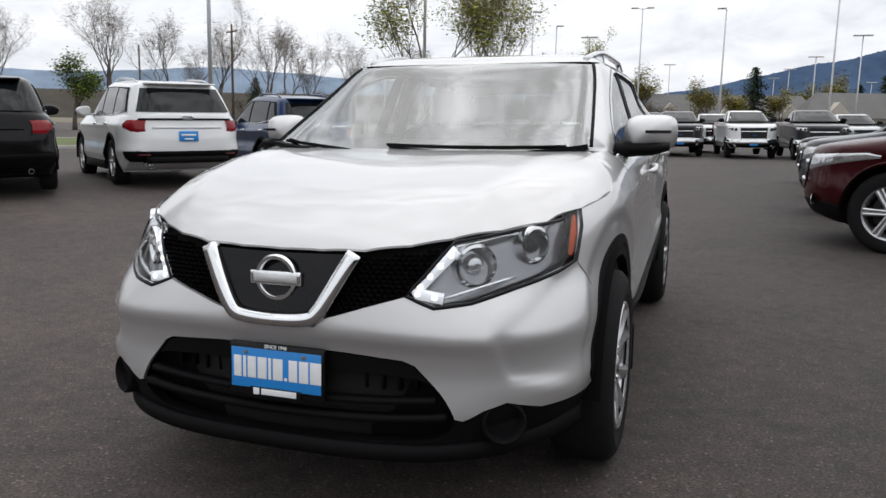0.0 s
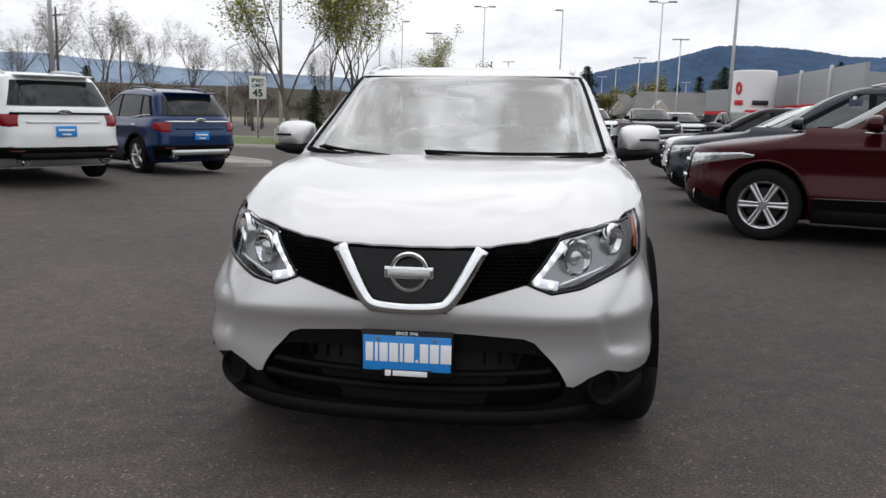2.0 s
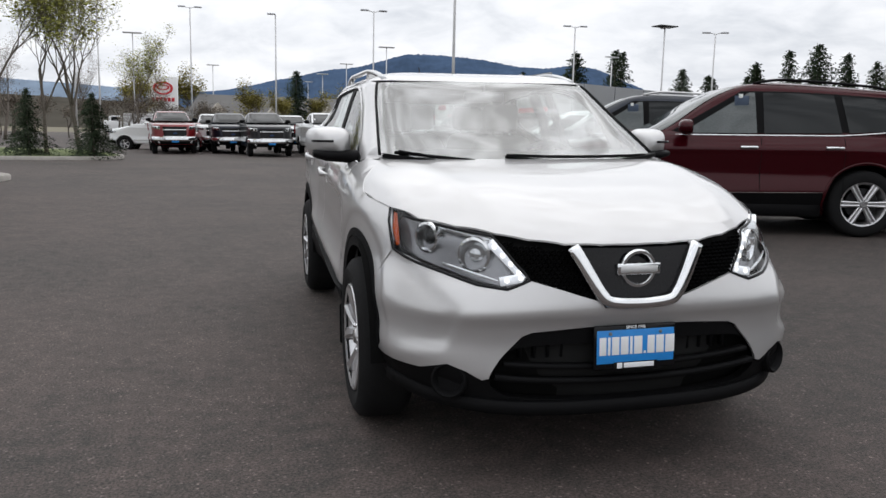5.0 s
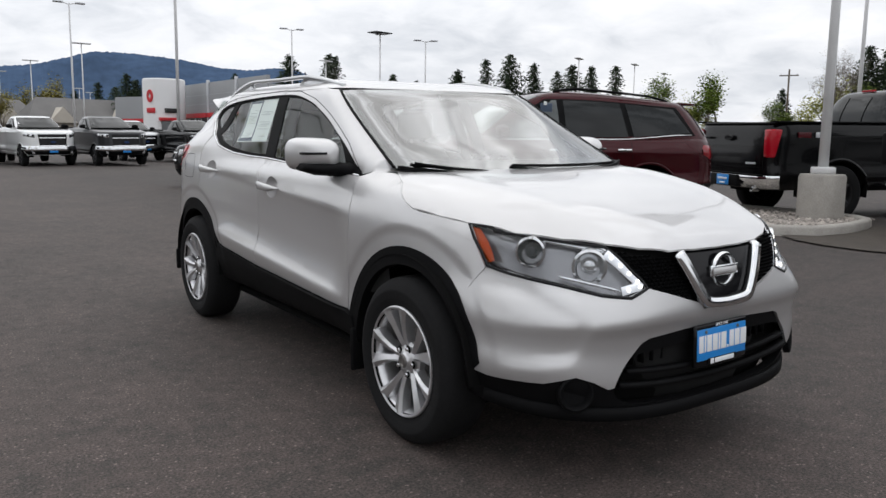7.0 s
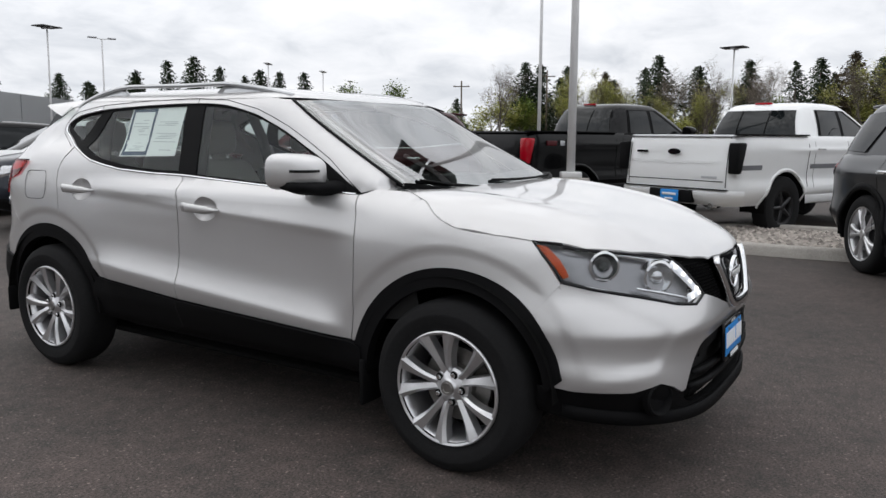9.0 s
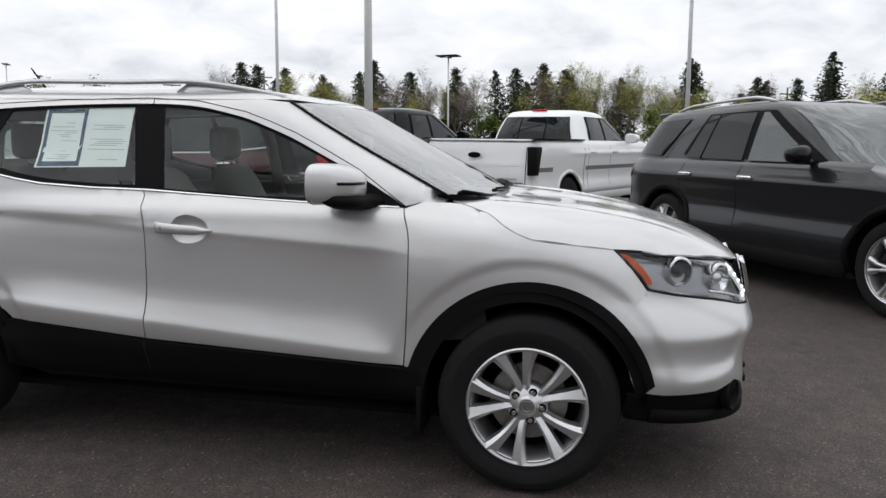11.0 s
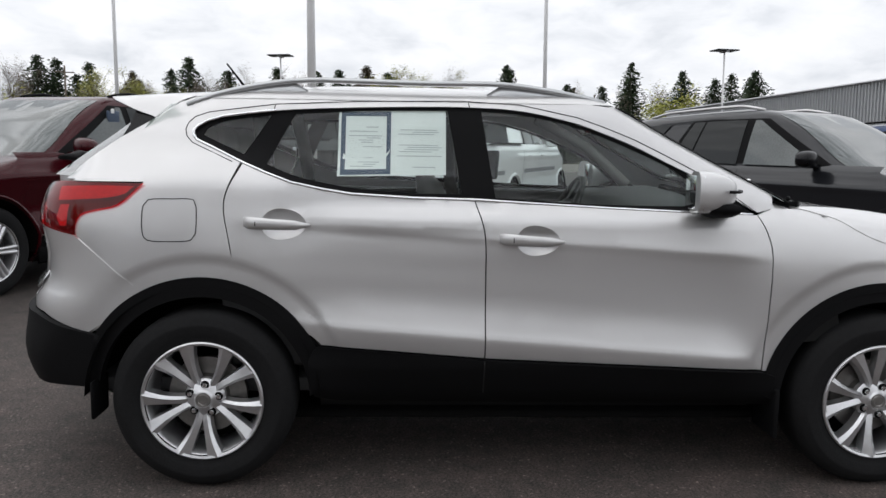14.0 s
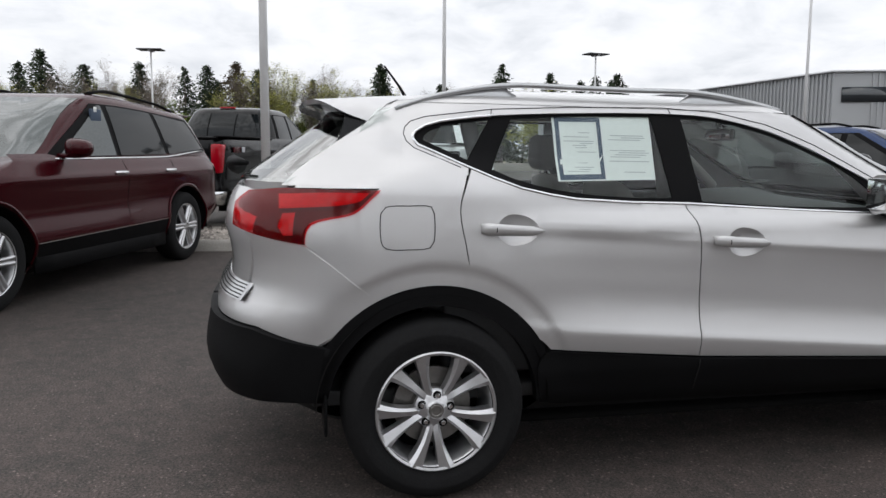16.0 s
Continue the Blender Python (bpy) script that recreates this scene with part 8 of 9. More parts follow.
# buildings
PANEL = material("grey_metal_panel", (0.33, 0.34, 0.35), 0.45, 0.35, vary=0.06, scale=0.3)
WHITE_WALL = material("white_panel", (0.80, 0.80, 0.80), 0.5, vary=0.03, scale=0.4)
RED_TRIM = material("red_trim", (0.55, 0.02, 0.03), 0.4, vary=0.05)
SHOPGLASS = material("shop_glass", (0.03, 0.035, 0.04), 0.06, spec=0.8, vary=0.1)
RIB = material("ribbed_metal_siding", (0.40, 0.41, 0.42), 0.55, 0.3, vary=0.08, scale=0.5)
ROOFING = material("grey_shingle", (0.16, 0.155, 0.15), 0.9, vary=0.2, scale=0.6)
SIDING = material("beige_siding", (0.48, 0.44, 0.38), 0.8, vary=0.1, scale=0.5)


def wall_run(parent, a, b, h, mat, name="wall", thick=0.4, z0=-1.0):
    a, b = Vector((*a, 0)), Vector((*b, 0))
    d = (b - a).normalized()
    q = Vector((-d.y, d.x, 0)) * thick
    bm = bmesh.new()
    vs = [bm.verts.new(Vector((p.x, p.y, z))) for z in (z0, h) for p in (a, b, b + q, a + q)]
    for f in ((0, 1, 5, 4), (1, 2, 6, 5), (2, 3, 7, 6), (3, 0, 4, 7), (4, 5, 6, 7)):
        bm.faces.new([vs[i] for i in f])
    bmesh.ops.recalc_face_normals(bm, faces=bm.faces)
    return part(name, bm, mat, parent, smooth=False)


dl = thing("dealership", "grey panelled car dealership with a white entrance drum and red band", "building", Matrix.Translation((0, 0, level(28, 75) + 0.0172 * 28 + 0.0105 * 75)) @ UP)
corner, farl, side_r = Vector((28.2, 71.0)), Vector((26.8, 94.0)), Vector((53.0, 85.0))
for k in range(3):
    a, b = corner.lerp(farl, k / 3 + 0.010), corner.lerp(farl, (k + 1) / 3 - 0.010)
    wall_run(dl, b, a, 7.5, PANEL, "wall_panel", 0.3, 4.1)
    for z in (5.1, 6.15):
        wall_run(dl, b, a, z + 0.03, GALV, "panel_joint", -0.02, z)
    wall_run(dl, b, a, 3.6, SHOPGLASS, "shop_window", 0.2, -1)
    wall_run(dl, b, a, 4.1, RED_TRIM, "red_band", -0.25, 3.6)
    part("pilaster", box(b.x - 0.22, b.x + 0.12, b.y - 0.12, b.y + 0.12, -1, 7.75, 0.03), GALV, dl)
    for u in (0.25, 0.5, 0.75):
        m = a.lerp(b, u)
        part("mullion", box(m.x - 0.1, m.x + 0.1, m.y - 0.1, m.y + 0.1, -1, 3.5), GALV, dl)
for k in range(5):
    a, b = corner.lerp(side_r, k / 5 + 0.003), corner.lerp(side_r, (k + 1) / 5 - 0.003)
    wall_run(dl, a, b, 6.7, PANEL, "wall_panel", 0.3, -1)
part("roof", box(28.0, 50.0, 86.0, 94.0, 6.0, 6.5, 0.05), PANEL, dl)
drum = lathe([(2.35, -1.0), (2.35, 7.8), (2.25, 7.9), (0.0, 7.9)], 48, "z")
d = part("entrance_drum", drum, WHITE_WALL, dl, "white rounded entrance drum")
d.location = (23.7, 91.0, 0)
part("drum_doorway", box(22.7, 24.1, 88.5, 89.0, -1, 3.1, 0.02), SHOPGLASS, dl)
part("door_band", box(22.4, 24.3, 88.42, 88.9, 3.15, 3.5, 0.02), RED_TRIM, dl)
part("red_emblem", lathe([(0.35, -0.1), (0.8, -0.1), (0.8, 0.1), (0.35, 0.1), (0.35, -0.1)], 28), RED_TRIM, dl, "red ring emblem").matrix_basis = pose(21.75, 89.65, 5.9, 0, 0, 35) @ Matrix.Diagonal((1, 0.5, 0.9, 1))
part("red_word_bar", box(-1.1, 1.1, -0.08, 0.08, -0.28, 0.28, 0.02), RED_TRIM, dl).matrix_basis = pose(21.8, 89.6, 4.3, 0, 0, -55) @ Matrix.Diagonal((0.5, 1, 1, 1))
part("dark_word_bar", box(-1.6, 1.6, -0.08, 0.08, -0.25, 0.25, 0.02), SIGN_BLACK, dl).matrix_basis = pose(23.9, 88.58, 4.3, 0, 0, 5) @ Matrix.Diagonal((0.55, 1, 1, 1))
for a, b in (((19.4, 96.0), (21.7, 91.6)),):
    wall_run(dl, a, b, 5.9, PANEL, "wall_panel", 0.3, 3.4)
    wall_run(dl, a, b, 3.4, RED_TRIM, "red_band", 0.25, 3.0)
    wall_run(dl, a, b, 3.0, SHOPGLASS, "shop_window", 0.2, -1)
# brand pylon
py = thing("pylon_sign", "tall white roadside pylon sign with a red oval emblem", "sign", stand(-11.9, 107.0, 6))
part("slab", box(-1.9, 1.9, -0.4, 0.4, -0.5, 8.0, 0.2), WHITE_WALL, py)
part("emblem", lathe([(0.75, -0.06), (1.0, -0.06), (1.0, 0.06), (0.75, 0.06), (0.75, -0.06)], 32), RED_TRIM, py, "red oval ring").matrix_basis = pose(0, -0.46, 6.4, 0, 0, 90) @ Matrix.Diagonal((1, 1.25, 0.85, 1))
part("emblem", lathe([(0.35, -0.06), (0.5, -0.06), (0.5, 0.06), (0.35, 0.06), (0.35, -0.06)], 24), RED_TRIM, py).matrix_basis = pose(0, -0.47, 6.5, 0, 0, 90) @ Matrix.Diagonal((1, 1.6, 0.7, 1))
for k in range(6):
    part("word_bar", box(-1.45 + 0.5 * k, -1.08 + 0.5 * k, -0.47, -0.41, 4.7, 5.2, 0.01), RED_TRIM, py)
# metal shed
sh = thing("metal_shed", "long grey ribbed metal industrial building with a window band", "building", Matrix.Translation((0, 0, level(42, -30))) @ UP)
s0, s1, s2 = Vector((38.5, -30.5)), Vector((84.0, -27.5)), Vector((30.0, -52.0))
wall_run(sh, s0, s1, 6.9, RIB, "wall", -0.3)
wall_run(sh, s2, s0, 6.9, RIB, "wall", -0.3)
dirn = (s1 - s0).normalized()
for k in range(120):
    q = s0 + dirn * (0.35 * k + 0.2)
    part("rib", box(q.x - 0.05, q.x + 0.05, q.y + 0.02, q.y + 0.09, -1, 6.85), RIB, sh, smooth=False)
dirn = (s0 - s2).normalized()
for k in range(60):
    q = s2 + dirn * (0.35 * k + 0.2)
    part("rib", box(-0.09, -0.0, -0.05, 0.05, -1, 6.85), RIB, sh, smooth=False).matrix_basis = Matrix.Translation((q.x, q.y, 0)) @ pose(0, 0, 0, 0, 0, math.degrees(math.atan2(dirn.y, dirn.x)) - 90)
for k in range(4):
    q = s0 - dirn * (2.0 + 3.2 * k)
    part("window", box(-0.10, 0.05, -1.5, 1.5, 5.1, 6.0), SHOPGLASS, sh).matrix_basis = Matrix.Translation((q.x, q.y, 0)) @ pose(0, 0, 0, 0, 0, math.degrees(math.atan2(dirn.y, dirn.x)) - 90)
part("roof_edge", strip([(s2.x, s2.y, 6.9), (s0.x, s0.y, 6.9), (s1.x, s1.y, 6.9)], (0, 0, 1), 0.5, 0.12), GALV, sh)
# low houses
for x, y, w, t in ((2.5, 128.0, 26, 8), (24.0, 120.0, 24, 8), (52, 150, 30, 12)):
    hs = thing("house", "long low house with a grey shingle roof", "house", stand(x, y, t))
    part("wall", box(-w / 2, w / 2, -4, 4, -0.5, 3.2), SIDING, hs)
    rf = bmesh.new()
    vs = [rf.verts.new(p) for p in ((-w / 2 - 0.5, -4.6, 3.1), (w / 2 + 0.5, -4.6, 3.1), (w / 2 + 0.5, 4.6, 3.1), (-w / 2 - 0.5, 4.6, 3.1), (-w / 2 + 2, 0, 6.6), (w / 2 - 2, 0, 6.6))]
    for f in ((0, 1, 5, 4), (2, 3, 4, 5), (1, 2, 5), (3, 0, 4), (3, 2, 1, 0)):
        rf.faces.new([vs[i] for i in f])
    part("roof", rf, ROOFING, hs, smooth=False)
    for k in range(3):
        gb = bmesh.new()
        c = -w / 3 + k * w / 3
        vs = [gb.verts.new(p) for p in ((c - 1.8, -4.9, 3.1), (c + 1.8, -4.9, 3.1), (c, -4.9, 5.2), (c, -1.0, 5.2), (c - 1.8, -2.2, 3.1), (c + 1.8, -2.2, 3.1))]
        for f in ((0, 1, 2), (0, 2, 3, 4), (1, 5, 3, 2)):
            gb.faces.new([vs[i] for i in f])
        part("gable", gb, SIDING, hs, smooth=False)
# concrete fence behind the eastern lot
fn = thing("perimeter_wall", "low grey concrete block perimeter wall", "wall", Matrix.Translation((0, 0, level(62, 10))) @ UP, kind="structure")
wall_run(fn, (66, -24), (60, 40), 1.9, CONCRETE, "wall", 0.2)

# work truck far down the entrance road
wk = thing("work_truck", "white work truck with a slatted box body", "truck", stand(-17.5, 100.0, -80))
part("box_body", box(-1.2, 1.2, 1.6, 6.2, 0.9, 2.9, 0.04), WHITE_WALL, wk)
for k in range(5):
    part("body_slat", box(-1.24, 1.24, 1.58, 6.22, 1.15 + 0.36 * k, 1.25 + 0.36 * k, 0.01), GALV, wk)
cabw = box(-1.1, 1.1, -0.7, 1.3, 0.7, 2.0, 0.15, seg=3)
box(-1.0, 1.0, -0.1, 1.3, 1.9, 2.6, 0.15, bm=cabw, seg=3)
part("cab", cabw, WHITE_PAINT, wk)
part("cab_window", box(-1.03, 1.03, 0.15, 1.0, 1.95, 2.45, 0.03), TINT, wk)
part("chassis", box(-0.9, 0.9, -0.6, 6.0, 0.5, 0.9, 0.02), BLACK_PLASTIC, wk)
add_wheels(wk, 0.46, 0.26, 0.26, 1.12, (0.3, 4.6))

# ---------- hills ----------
# HILL and FAR_HILL carry the blue of distant haze in their base colour
HILL = material("haze_tinted_forest_hill", (0.062, 0.098, 0.165), 1.0, spec=0.0, vary=0.28, scale=0.004, fine=0.03)
FAR_HILL = material("haze_tinted_snowy_hill", (0.22, 0.28, 0.36), 1.0, spec=0.0, vary=0.35, scale=0.0015, fine=0.01)
BROWN_HILL = material("brown_near_hill", (0.085, 0.078, 0.066), 1.0, spec=0.0, vary=0.25, scale=0.002, fine=0.03)


def hills(name, label, dist, keys, mat, depth, seed):
    """A range of hills: bearing (degrees clockwise from +y) and height keys, with spurs and gullies of noise."""
    h = keyed(keys)
    bm = bmesh.new()
    a0, a1 = keys[0][0], keys[-1][0]
    n, m = int((a1 - a0) * 10), 10
    rows = []
    for j in range(m + 1):
        row = []
        v = j / m
        for i in range(n + 1):
            a = a0 + (a1 - a0) * i / n
            r = dist + depth * v
            x, y = r * math.sin(radians(a)), r * math.cos(radians(a))
            z = float(h(a)) * (math.sin(v * math.pi / 2) ** 1.2)
            z *= 1 + (0.22 * (1 - v) + 0.02) * noise.noise(Vector((x / (dist * 0.05), y / (dist * 0.05), seed))) + 0.012 * noise.noise(Vector((a * 6, v * 9, seed))) + 0.016 * noise.noise(Vector((a * 17, v * 9, seed + 3)))
            row.append(bm.verts.new((x, y, max(z, -5) - 0.0172 * x - 0.0105 * y)))
        rows.append(row)
    for p, q in zip(rows, rows[1:]):
        for i in range(n):
            bm.faces.new((p[i], p[i + 1], q[i + 1], q[i]))
    bmesh.ops.recalc_face_normals(bm, faces=bm.faces)
    return tagged(part(name, bm, mat), label, "hills", kind="structure")


hills("hills", "forested hills across the valley, coloured blue for distance haze", 2600, [(-8, 100), (-2, 145), (1, 178), (3, 203), (6, 240), (8, 257), (9.5, 278), (12, 306), (14, 304), (16, 295), (18, 280), (19.8, 266), (21.5, 265), (23.2, 272), (24.6, 266), (27, 215), (30, 145), (34, 90), (40, 60), (50, 30)], HILL, 500, 2.0)
hills("hills", "snow-dusted mountains under low cloud, haze in their pale colour", 3300, [(-75, 120), (-60, 210), (-45, 190), (-35, 230), (-25, 200), (-15, 190), (-5, 160), (5, 100)], FAR_HILL, 400, 5.0)
hills("hills", "brown wooded slope behind the road", 900, [(-80, 20), (-50, 34), (-30, 38), (-20, 40), (-10, 36), (0, 22), (8, 10)], BROWN_HILL, 200, 8.0)

# ---------- trees ----------
BARK = material("grey_brown_bark", (0.13, 0.11, 0.092), 0.95, vary=0.3, scale=4.0, fine=40.0, bump=0.5, bump_scale=30.0)
TWIG = material("bare_twigs", (0.20, 0.17, 0.14), 0.95, vary=0.25, scale=2.0)


def leaf_material(name, lo, hi):
    m = material(name, hi, 0.8, spec=0.2, vary=0.3, scale=1.5)
    nt = m.node_tree
    geo = nt.nodes.new("ShaderNodeNewGeometry")
    ramp = nt.nodes.new("ShaderNodeValToRGB")
    ramp.color_ramp.elements[0].color, ramp.color_ramp.elements[1].color = lo + (1,), hi + (1,)
    nt.links.new(geo.outputs["Random Per Island"], ramp.inputs[0])
    nt.links.new(ramp.outputs[0], nt.nodes["Principled BSDF"].inputs["Base Color"])
    return m


NEEDLES = leaf_material("dark_needles", (0.012, 0.022, 0.012), (0.045, 0.065, 0.030))
SPRING = leaf_material("spring_leaves", (0.24, 0.25, 0.06), (0.46, 0.46, 0.13))
GREENS = leaf_material("fresh_green_leaves", (0.06, 0.10, 0.015), (0.20, 0.26, 0.05))
RUSSET = leaf_material("russet_needles", (0.035, 0.028, 0.016), (0.085, 0.062, 0.035))
TWIG_MASS = leaf_material("fine_brown_twigs", (0.075, 0.060, 0.046), (0.19, 0.155, 0.12))
YELLOW = leaf_material("yellow_green_leaves", (0.15, 0.13, 0.03), (0.30, 0.26, 0.06))


def limbs(rng, height, spread, levels=4, trunk=0.16, fork=0.28):
    """Branches as (points, radii), and the tips."""
    out, tips = [], []

    def grow(p, d, length, r, lv):
        pts, rad = [p], [r]
        n = 4
        for k in range(n):
            d = (d + Vector((rng.uniform(-1, 1), rng.uniform(-1, 1), rng.uniform(-0.2, 0.6))) * (0.12 + 0.05 * (levels - lv))).normalized()
            p = p + d * (length / n)
            pts.append(p)
            rad.append(r * (1 - 0.5 * (k + 1) / n))
        out.append((pts, rad, lv))
        if lv == 0:
            tips.append((pts[-1], d)); tips.append((pts[2], d))
            return
        kids = rng.randint(3, 4) if lv > 1 else rng.randint(3, 5)
        for k in range(kids):
            u = rng.uniform(0.35, 1.0) if k else 1.0
            i = min(3, int(u * n))
            q = pts[i].lerp(pts[i + 1], u * n - i) if i < n else pts[-1]
            a = rng.uniform(0, 6.283)
            side = (d.orthogonal().normalized() * math.cos(a) + d.cross(d.orthogonal().normalized()) * math.sin(a))
            nd = (d * (1 - spread) + side * spread * rng.uniform(0.6, 1.2) + Vector((0, 0, 0.25))).normalized()
            grow(q, nd, length * rng.uniform(0.55, 0.78), max(rad[i] * 0.62, 0.006), lv - 1)

    grow(Vector((0, 0, 0)), Vector((0, 0, 1)), height * fork * 1.35, trunk, levels)
    top = max(p.z for pts, _, _ in out for p in pts)
    k = height / top
    return [([p * k for p in pts], rad, lv) for pts, rad, lv in out], [(p * k, d) for p, d in tips]


def wood_meshes(branches):
    thick, thin = bmesh.new(), bmesh.new()
    for pts, rad, lv in branches:
        tube(pts, rad, 7 if lv > 2 else (5 if lv > 1 else 3), thick if lv > 1 else thin)
    return thick, thin


def leaf_card(verts, faces, p, s, rng, thin=False):
    a, b = rng.uniform(0, 6.283), rng.uniform(-1.0, 1.0)
    u = Vector((math.cos(a), math.sin(a), rng.uniform(-0.5, 0.5))) * s
    v = u.cross(Vector((rng.uniform(-1, 1), rng.uniform(-1, 1), 1))).normalized() * s * (0.55 if not thin else 0.045)
    k = len(verts)
    verts += [p - u, p + v, p + u, p - v]
    faces.append((k, k + 1, k + 2, k + 3))


def card_part(name, verts, faces, mat, parent, label=""):
    me = bpy.data.meshes.new(name)
    me.from_pydata([tuple(v) for v in verts], [], faces)
    return mesh_part(name, me, mat, parent, label)


def deciduous(label, height, spread, seed, leaves=0, leaf=None, size=0.06, levels=4, trunk=0.16):
    rng = random.Random(seed)
    t = thing("tree", label, "tree", stand(0, -300, 0))
    br, tips = limbs(rng, height, spread, levels, trunk)
    thick, thin = wood_meshes(br)
    part("trunk", thick, BARK, t)
    tagged(part("fine_wood", thin, TWIG, t, "fine bare twigs"), kind="stuff")
    if leaves:
        verts, faces = [], []
        for k in range(leaves):
            p, d = tips[rng.randrange(len(tips))]
            q = p + Vector((rng.gauss(0, 1), rng.gauss(0, 1), rng.gauss(0, 1))) * height * 0.022
            leaf_card(verts, faces, q, size * (rng.uniform(0.6, 1.3) if leaf is not TWIG_MASS else rng.uniform(2.5, 5.0)), rng, leaf is TWIG_MASS)
        card_part("crown", verts, faces, leaf, t, "sparse small spring leaves" if leaf is not TWIG_MASS else "haze of fine twig tips")
    return t


def conifer(label, height, width, seed, mat, dense=1.0):
    """A spruce or pine: a trunk with whorls of drooping boughs of needle sprays."""
    rng = random.Random(seed)
    t = thing("tree", label, "tree", stand(0, -300, 0))
    part("trunk", tube([(0, 0, 0), (0.02 * height * 0.2, 0, height * 0.5), (0, 0, height * 0.98)], [0.022 * height, 0.014 * height, 0.002 * height], 8), BARK, t)
    verts, faces = [], []
    whorls = int(62 * dense)
    for i in range(whorls):
        u = (i + rng.random() * 0.6) / whorls
        z = height * (0.07 + 0.92 * u)
        r = width * 0.46 * (1 - u) ** (0.85 if width < 9.5 else 0.72) * (1 + 0.16 * math.sin(9 * u + seed)) + 0.012 * height
        boughs = rng.randint(6, 9)
        for k in range(boughs):
            a = rng.uniform(0, 6.283)
            length = r * rng.uniform(0.45, 1.25)
            out = Vector((math.cos(a), math.sin(a), 0))
            n = max(2, int(length / (0.028 * height)))
            for j in range(n):
                f = (j + 0.7) / n
                p = out * length * f + Vector((0, 0, z - 0.30 * length * f * f + 0.06 * length * f))
                for _ in range(3):
                    q = p + Vector((rng.gauss(0, 1), rng.gauss(0, 1), rng.gauss(0, 0.9))) * 0.012 * height
                    d = (out + Vector((rng.gauss(0, 0.5), rng.gauss(0, 0.5), rng.uniform(-0.7, 0.1)))).normalized() * 0.022 * height * rng.uniform(0.6, 1.3)
                    w = d.cross(Vector((rng.gauss(0, 0.4), rng.gauss(0, 0.4), 1))).normalized() * 0.007 * height * rng.uniform(0.7, 1.3)
                    m = len(verts)
                    verts += [q - d * 0.4, q + w, q + d, q - w - Vector((0, 0, 0.008 * height))]
                    faces.append((m, m + 1, m + 2, m + 3))
    card_part("crown", verts, faces, mat, t)
    return t


def bushy(label, height, width, seed, mat, count=2600, size=0.10):
    """A leafy tree or shrub: limbs and a lumpy crown of leaves with gaps."""
    rng = random.Random(seed)
    t = thing("tree", label, "tree", stand(0, -300, 0))
    br, tips = limbs(rng, height * 0.92, 0.55, 3, 0.03 * height)
    thick, thin = wood_meshes(br)
    part("trunk", thick, BARK, t)
    tagged(part("fine_wood", thin, TWIG, t), kind="stuff")
    verts, faces = [], []
    lumps = [(p, rng.uniform(0.10, 0.2) * width) for p, _ in tips] 
    for k in range(count):
        c, r = lumps[rng.randrange(len(lumps))]
        d = Vector((rng.gauss(0, 1), rng.gauss(0, 1), rng.gauss(0, 0.8))).normalized() * r * rng.uniform(0.3, 1.0)
        q = c + d
        q.z = max(q.z, 0.06 * height)
        leaf_card(verts, faces, q, size * rng.uniform(0.6, 1.3), rng)
    card_part("crown", verts, faces, mat, t)
    return t


def plant(models, spots, group, seed):
    """Copies of model trees at (x, y, height) spots."""
    rng = random.Random(seed)
    for i, (x, y, h) in enumerate(spots):
        model, mh = models[i % len(models)]
        ob = copy_thing(model, stand(x, y, rng.uniform(0, 360)))
        ob.scale = (h / mh * rng.uniform(0.9, 1.1),) * 2 + (h / mh,)
        tagged(ob, group=group)


FIRS = [(conifer("tall dark green spruce", 14, 9.6, 11, NEEDLES), 14), (conifer("tall dark green pine with uneven boughs", 14, 9.0, 12, NEEDLES, 0.75), 14), (conifer("broad dark green spruce", 14, 10.5, 13, NEEDLES, 1.0), 14)]
BROWNS = [(conifer("spruce with brownish needles", 14, 10.0, 14, RUSSET), 14)]
BARES = [(deciduous("bare grey deciduous tree in early spring", 10, 0.40, 21, levels=5, leaves=2600, leaf=TWIG_MASS, size=0.055), 10), (deciduous("bare brown deciduous tree in early spring", 10, 0.34, 22, levels=5, leaves=2600, leaf=TWIG_MASS, size=0.055), 10), (deciduous("bare wide deciduous tree in early spring", 10, 0.46, 23, levels=5, leaves=2600, leaf=TWIG_MASS, size=0.055), 10)]
BUDDING = [(deciduous("tree with sparse yellow-green spring leaves", 9, 0.36, 31, 5200, SPRING, 0.065, levels=5, trunk=0.10), 9), (deciduous("slender tree with sparse yellow-green leaves", 9, 0.33, 33, 5000, SPRING, 0.065, levels=5, trunk=0.09), 9)]
GREEN = [(bushy("rounded fresh green tree", 10, 9, 41, GREENS, 4200, 0.17), 10), (bushy("broad yellow-green tree in young leaf", 10, 10, 42, SPRING, 4200, 0.17), 10)]
GOLD = [(bushy("rounded yellow-green tree in young leaf", 10, 9, 43, YELLOW, 3800, 0.17), 10)]
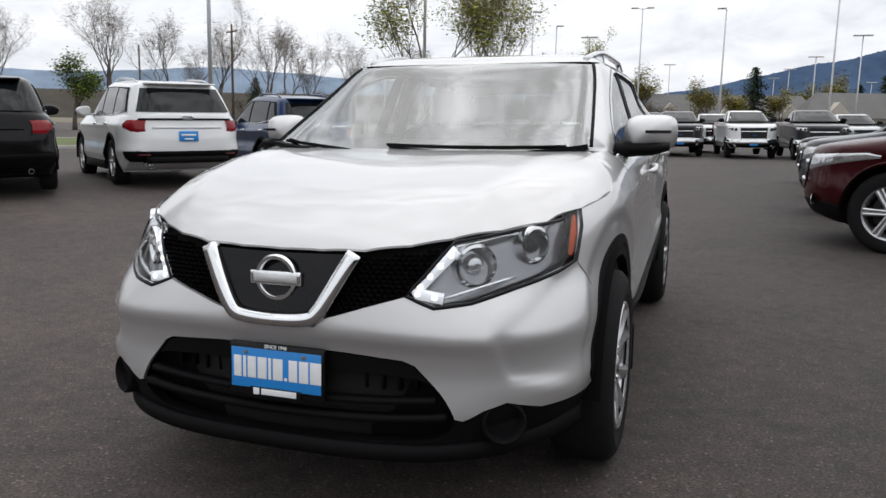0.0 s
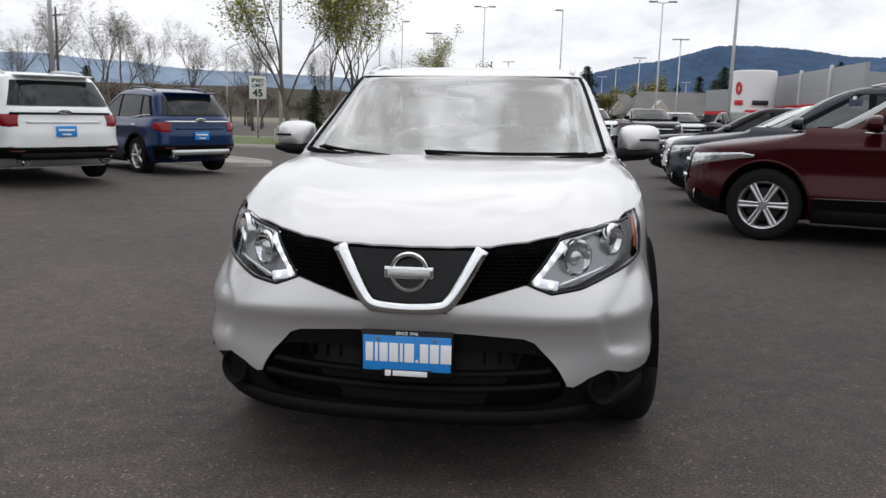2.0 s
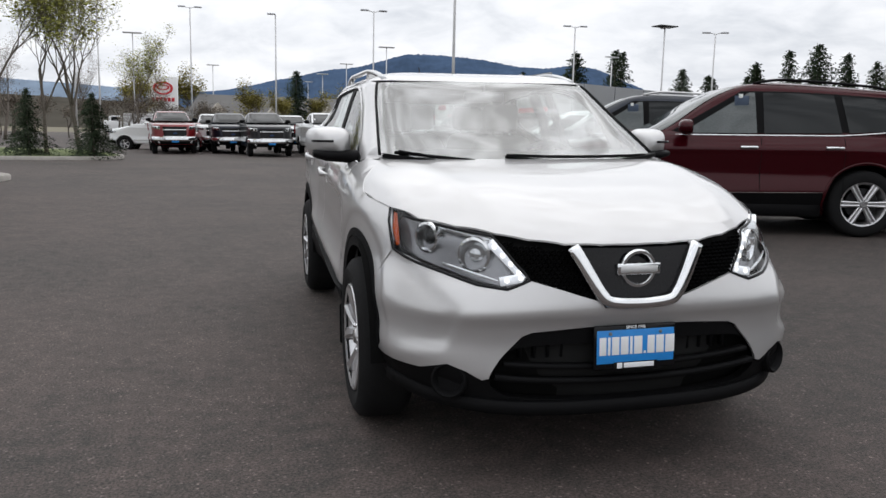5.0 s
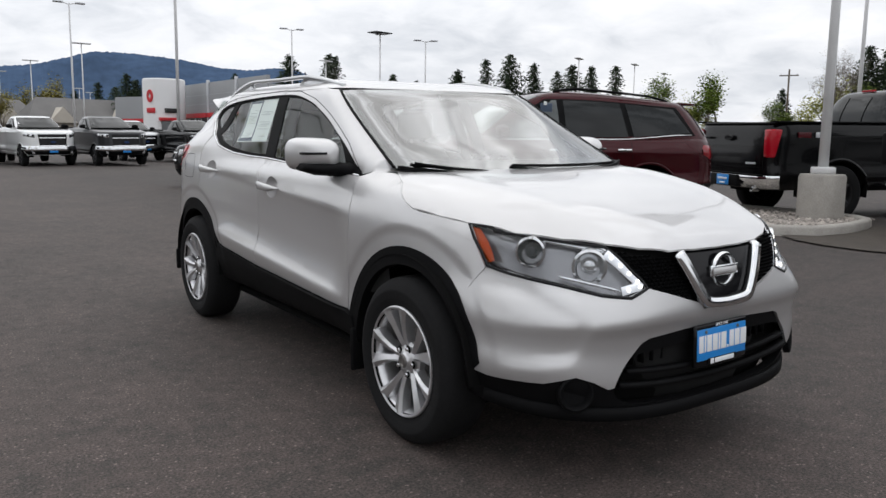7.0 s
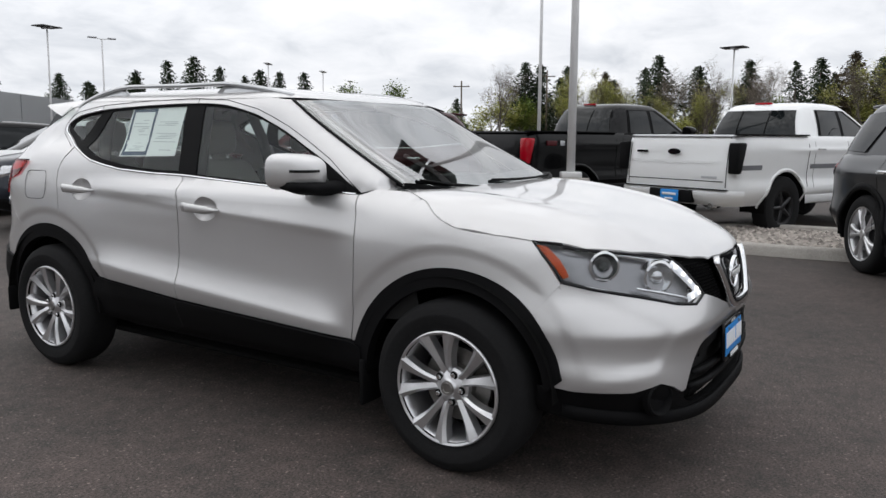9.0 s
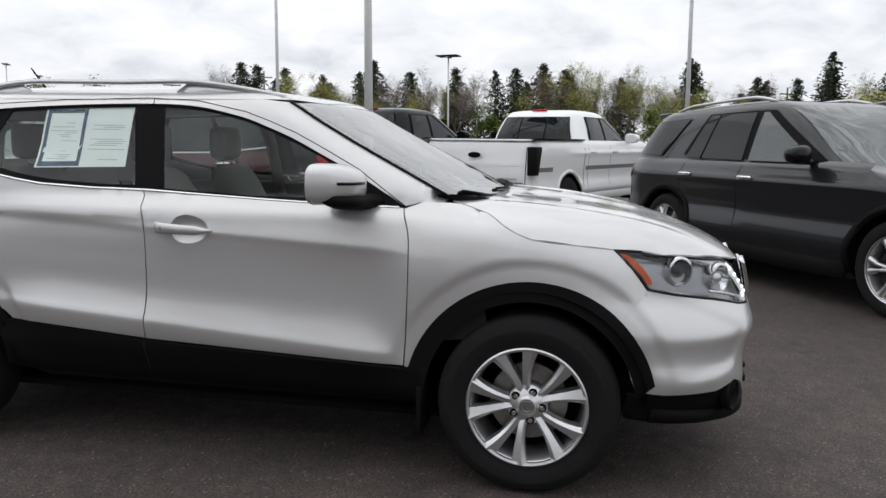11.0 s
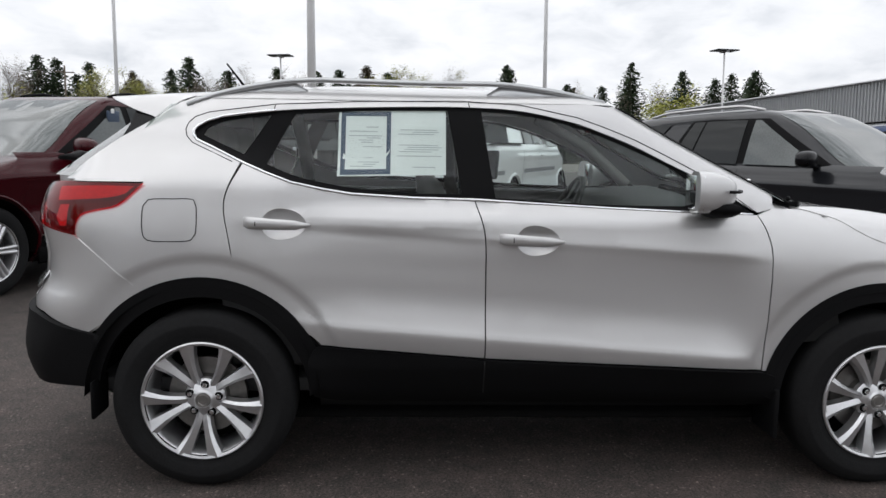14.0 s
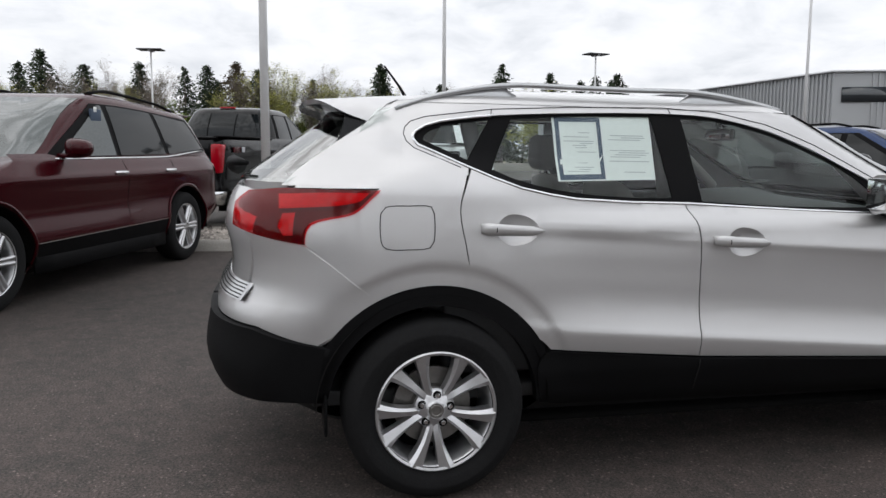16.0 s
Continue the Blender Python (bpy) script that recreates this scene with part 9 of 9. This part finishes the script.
plant(FIRS, [(46, 106, 13.6), (52, 103, 13.7), (6, 116, 10.0), (68, 94, 12.0), (71, 91, 13.7), (74, 89, 14.4), (77, 87, 13.0), (79, 84, 11.9), (81, 83, 12.9), (83, 81, 12.6), (85, 78, 12.7), (104, 51, 14.6), (105, 49, 14.2), (106, 45, 14.0), (111, 33, 15.4), (114, 21, 14.3), (115, 15, 14.0),
             (115, 12, 14.3), (116, 4, 13.5), (115, -13, 15.3), (113, -22, 12.3), (112, -27, 11.9), (111, -31, 15.4), (109, -38, 14.0), (107, -42, 12.7), (106, -44, 13.4), (105, -47, 13.7), (99, 60, 9.1), (40, 112, 11.0), (26, 118, 10.5), (23, 141, 9.0), (26.5, 140, 10.5), (29, 139, 9.8), (32, 137, 11.0), (35, 138, 10.0), (-40, 62, 5.2), (118, -52, 14), (64, 98, 10)], "conifers on the skyline", 1)
plant(BROWNS, [(116, 8, 15.0), (108, 40, 13.0)], "conifers on the skyline", 2)
plant(GREEN, [(81, 68, 10.4), (85, 64, 7.9), (86, 61, 10.7), (93, 51, 9.5), (94, 47, 8.8), (100, -32, 11.0), (90, 55, 7.0), (103, 27, 7.0), (102, -8, 7.5), (107, 10, 7), (108, -20, 7)], "green trees on the skyline", 3)
plant(GOLD, [(15, 141, 9.5), (18, 139, 10.8), (-9, 128, 11.2), (0, 106, 7.9), (3, 108, 7.0), (-16, 104, 9.0), (10, 118, 7.5)], "yellow-green trees", 4)
plant(BUDDING, [(98, 39, 12.3), (100, 35, 12.3), (106, 1, 13.9), (106, -4, 12.8), (104, 44, 11), (103, 30, 10), (106, -1, 13.0), (104, 24, 11), (107, 42, 11), (108, -8, 11), (109, -16, 9), (96, 46, 9)], "budding trees on the skyline", 5)
plant(BUDDING, [(-10.6, 29.6, 9.6), (-9.1, 31.0, 9.4), (-7.95, 31.6, 9.0), (-8.7, 56.0, 8.4)], "budding trees on the lawn", 6)
plant(BARES, [(90, 48, 13.0), (102, 24, 13.0), (103, 19, 11.5), (-45, 49, 11.5), (-39, 54, 11.5), (-34, 57, 9.8), (-29, 59, 8.4), (-41, 53, 9.0), (-24, 60, 8.0), (-52, 44, 10), (104, -2, 14), (106, 6, 13), (101, 37, 12), (-20, 66, 9.0), (103, 52, 12), (106, 29, 13), (108, 26, 12), (109, 17, 12), (110, 2, 13), (111, -6, 12), (112, -10, 11), (-31, 50, 9), (-36, 64, 10), (-48, 60, 11), (-27, 70, 9), (-16, 72, 8)], "bare trees beside the road", 7)
rng = random.Random(12)
def belt_of(n, x0, x1, y0, y1, h0, h1):
    return [(rng.uniform(x0, x1), y0 + (y1 - y0) * (k + rng.random()) / n, rng.uniform(h0, h1)) for k in range(n)]


plant(BARES, belt_of(26, 112, 128, -48, 62, 10, 14.5), "bare trees on the skyline", 11)
plant(BUDDING, belt_of(14, 108, 124, -40, 62, 8, 12), "budding trees on the skyline", 12)
plant(GREEN, belt_of(9, 106, 116, -30, 60, 6.5, 9.5), "green trees on the skyline", 13)
plant(FIRS, belt_of(12, 118, 135, -44, 62, 11, 16), "conifers on the skyline", 14)
plant(FIRS, [(x, 130 - 0.55 * x + rng.uniform(-4, 4), rng.uniform(9, 14)) for x in (44, 50, 57, 61, 66, 69, 73)], "conifers on the skyline", 15)
plant([GREEN[0]], [(-52, 52, 6.8)], "green trees on the skyline", 8)
# the wooded edge of the lot behind the camera, which mirrors in the windows
plant(BARES, [(-62 + rng.uniform(-6, 6), -46 + 11 * k + rng.uniform(-3, 3), rng.uniform(8, 12)) for k in range(8)], "trees at the western edge", 16)
plant(FIRS, [(-70 + rng.uniform(-5, 5), -40 + 13 * k + rng.uniform(-4, 4), rng.uniform(9, 13)) for k in range(7)], "trees at the western edge", 17)
plant(GREEN, [(-55 + rng.uniform(-4, 4), -44 + 12 * k + rng.uniform(-4, 4), rng.uniform(4, 6)) for k in range(7)], "trees at the western edge", 18)
plant(BARES, [(-16.5 + rng.uniform(-1.5, 1.5), -6.0 + 2.6 * k + rng.uniform(-0.8, 0.8), rng.uniform(12.5, 15.0)) for k in range(7)], "bare trees on the lot's western side", 19)
SHRUB = [(conifer("bushy dark green pine shrub", 2.4, 2.0, 51, NEEDLES, 0.9), 2.4)]
plant(SHRUB, [(-8.9, 27.6, 2.5), (-6.7, 27.3, 2.4)], "pine shrubs on the lawn", 9)
# brown brush along the far side of the road
BRUSH = [(bushy("tangled brown roadside brush", 5, 6, 61, TWIG_MASS, 1500, 0.09), 5), (bushy("tangled grey-brown roadside brush", 5, 6, 62, TWIG_MASS, 1200, 0.10), 5)]
rng = random.Random(3)
plant(BRUSH, [(-60 + 3.2 * k + rng.uniform(-1, 1), 78 + rng.uniform(-3, 8) - 0.1 * k, rng.uniform(2.5, 4.2)) for k in range(18)] + [(-70 + 2.0 * k + rng.uniform(-1.5, 1.5), 92 + rng.uniform(-8, 10) - 0.12 * k, rng.uniform(3.0, 5.5)) for k in range(34)], "roadside brush", 10)
for model, _ in FIRS + BROWNS + BARES + BUDDING + GREEN + GOLD + SHRUB + BRUSH:
    for o in (*model.children_recursive, model):
        bpy.data.objects.remove(o)
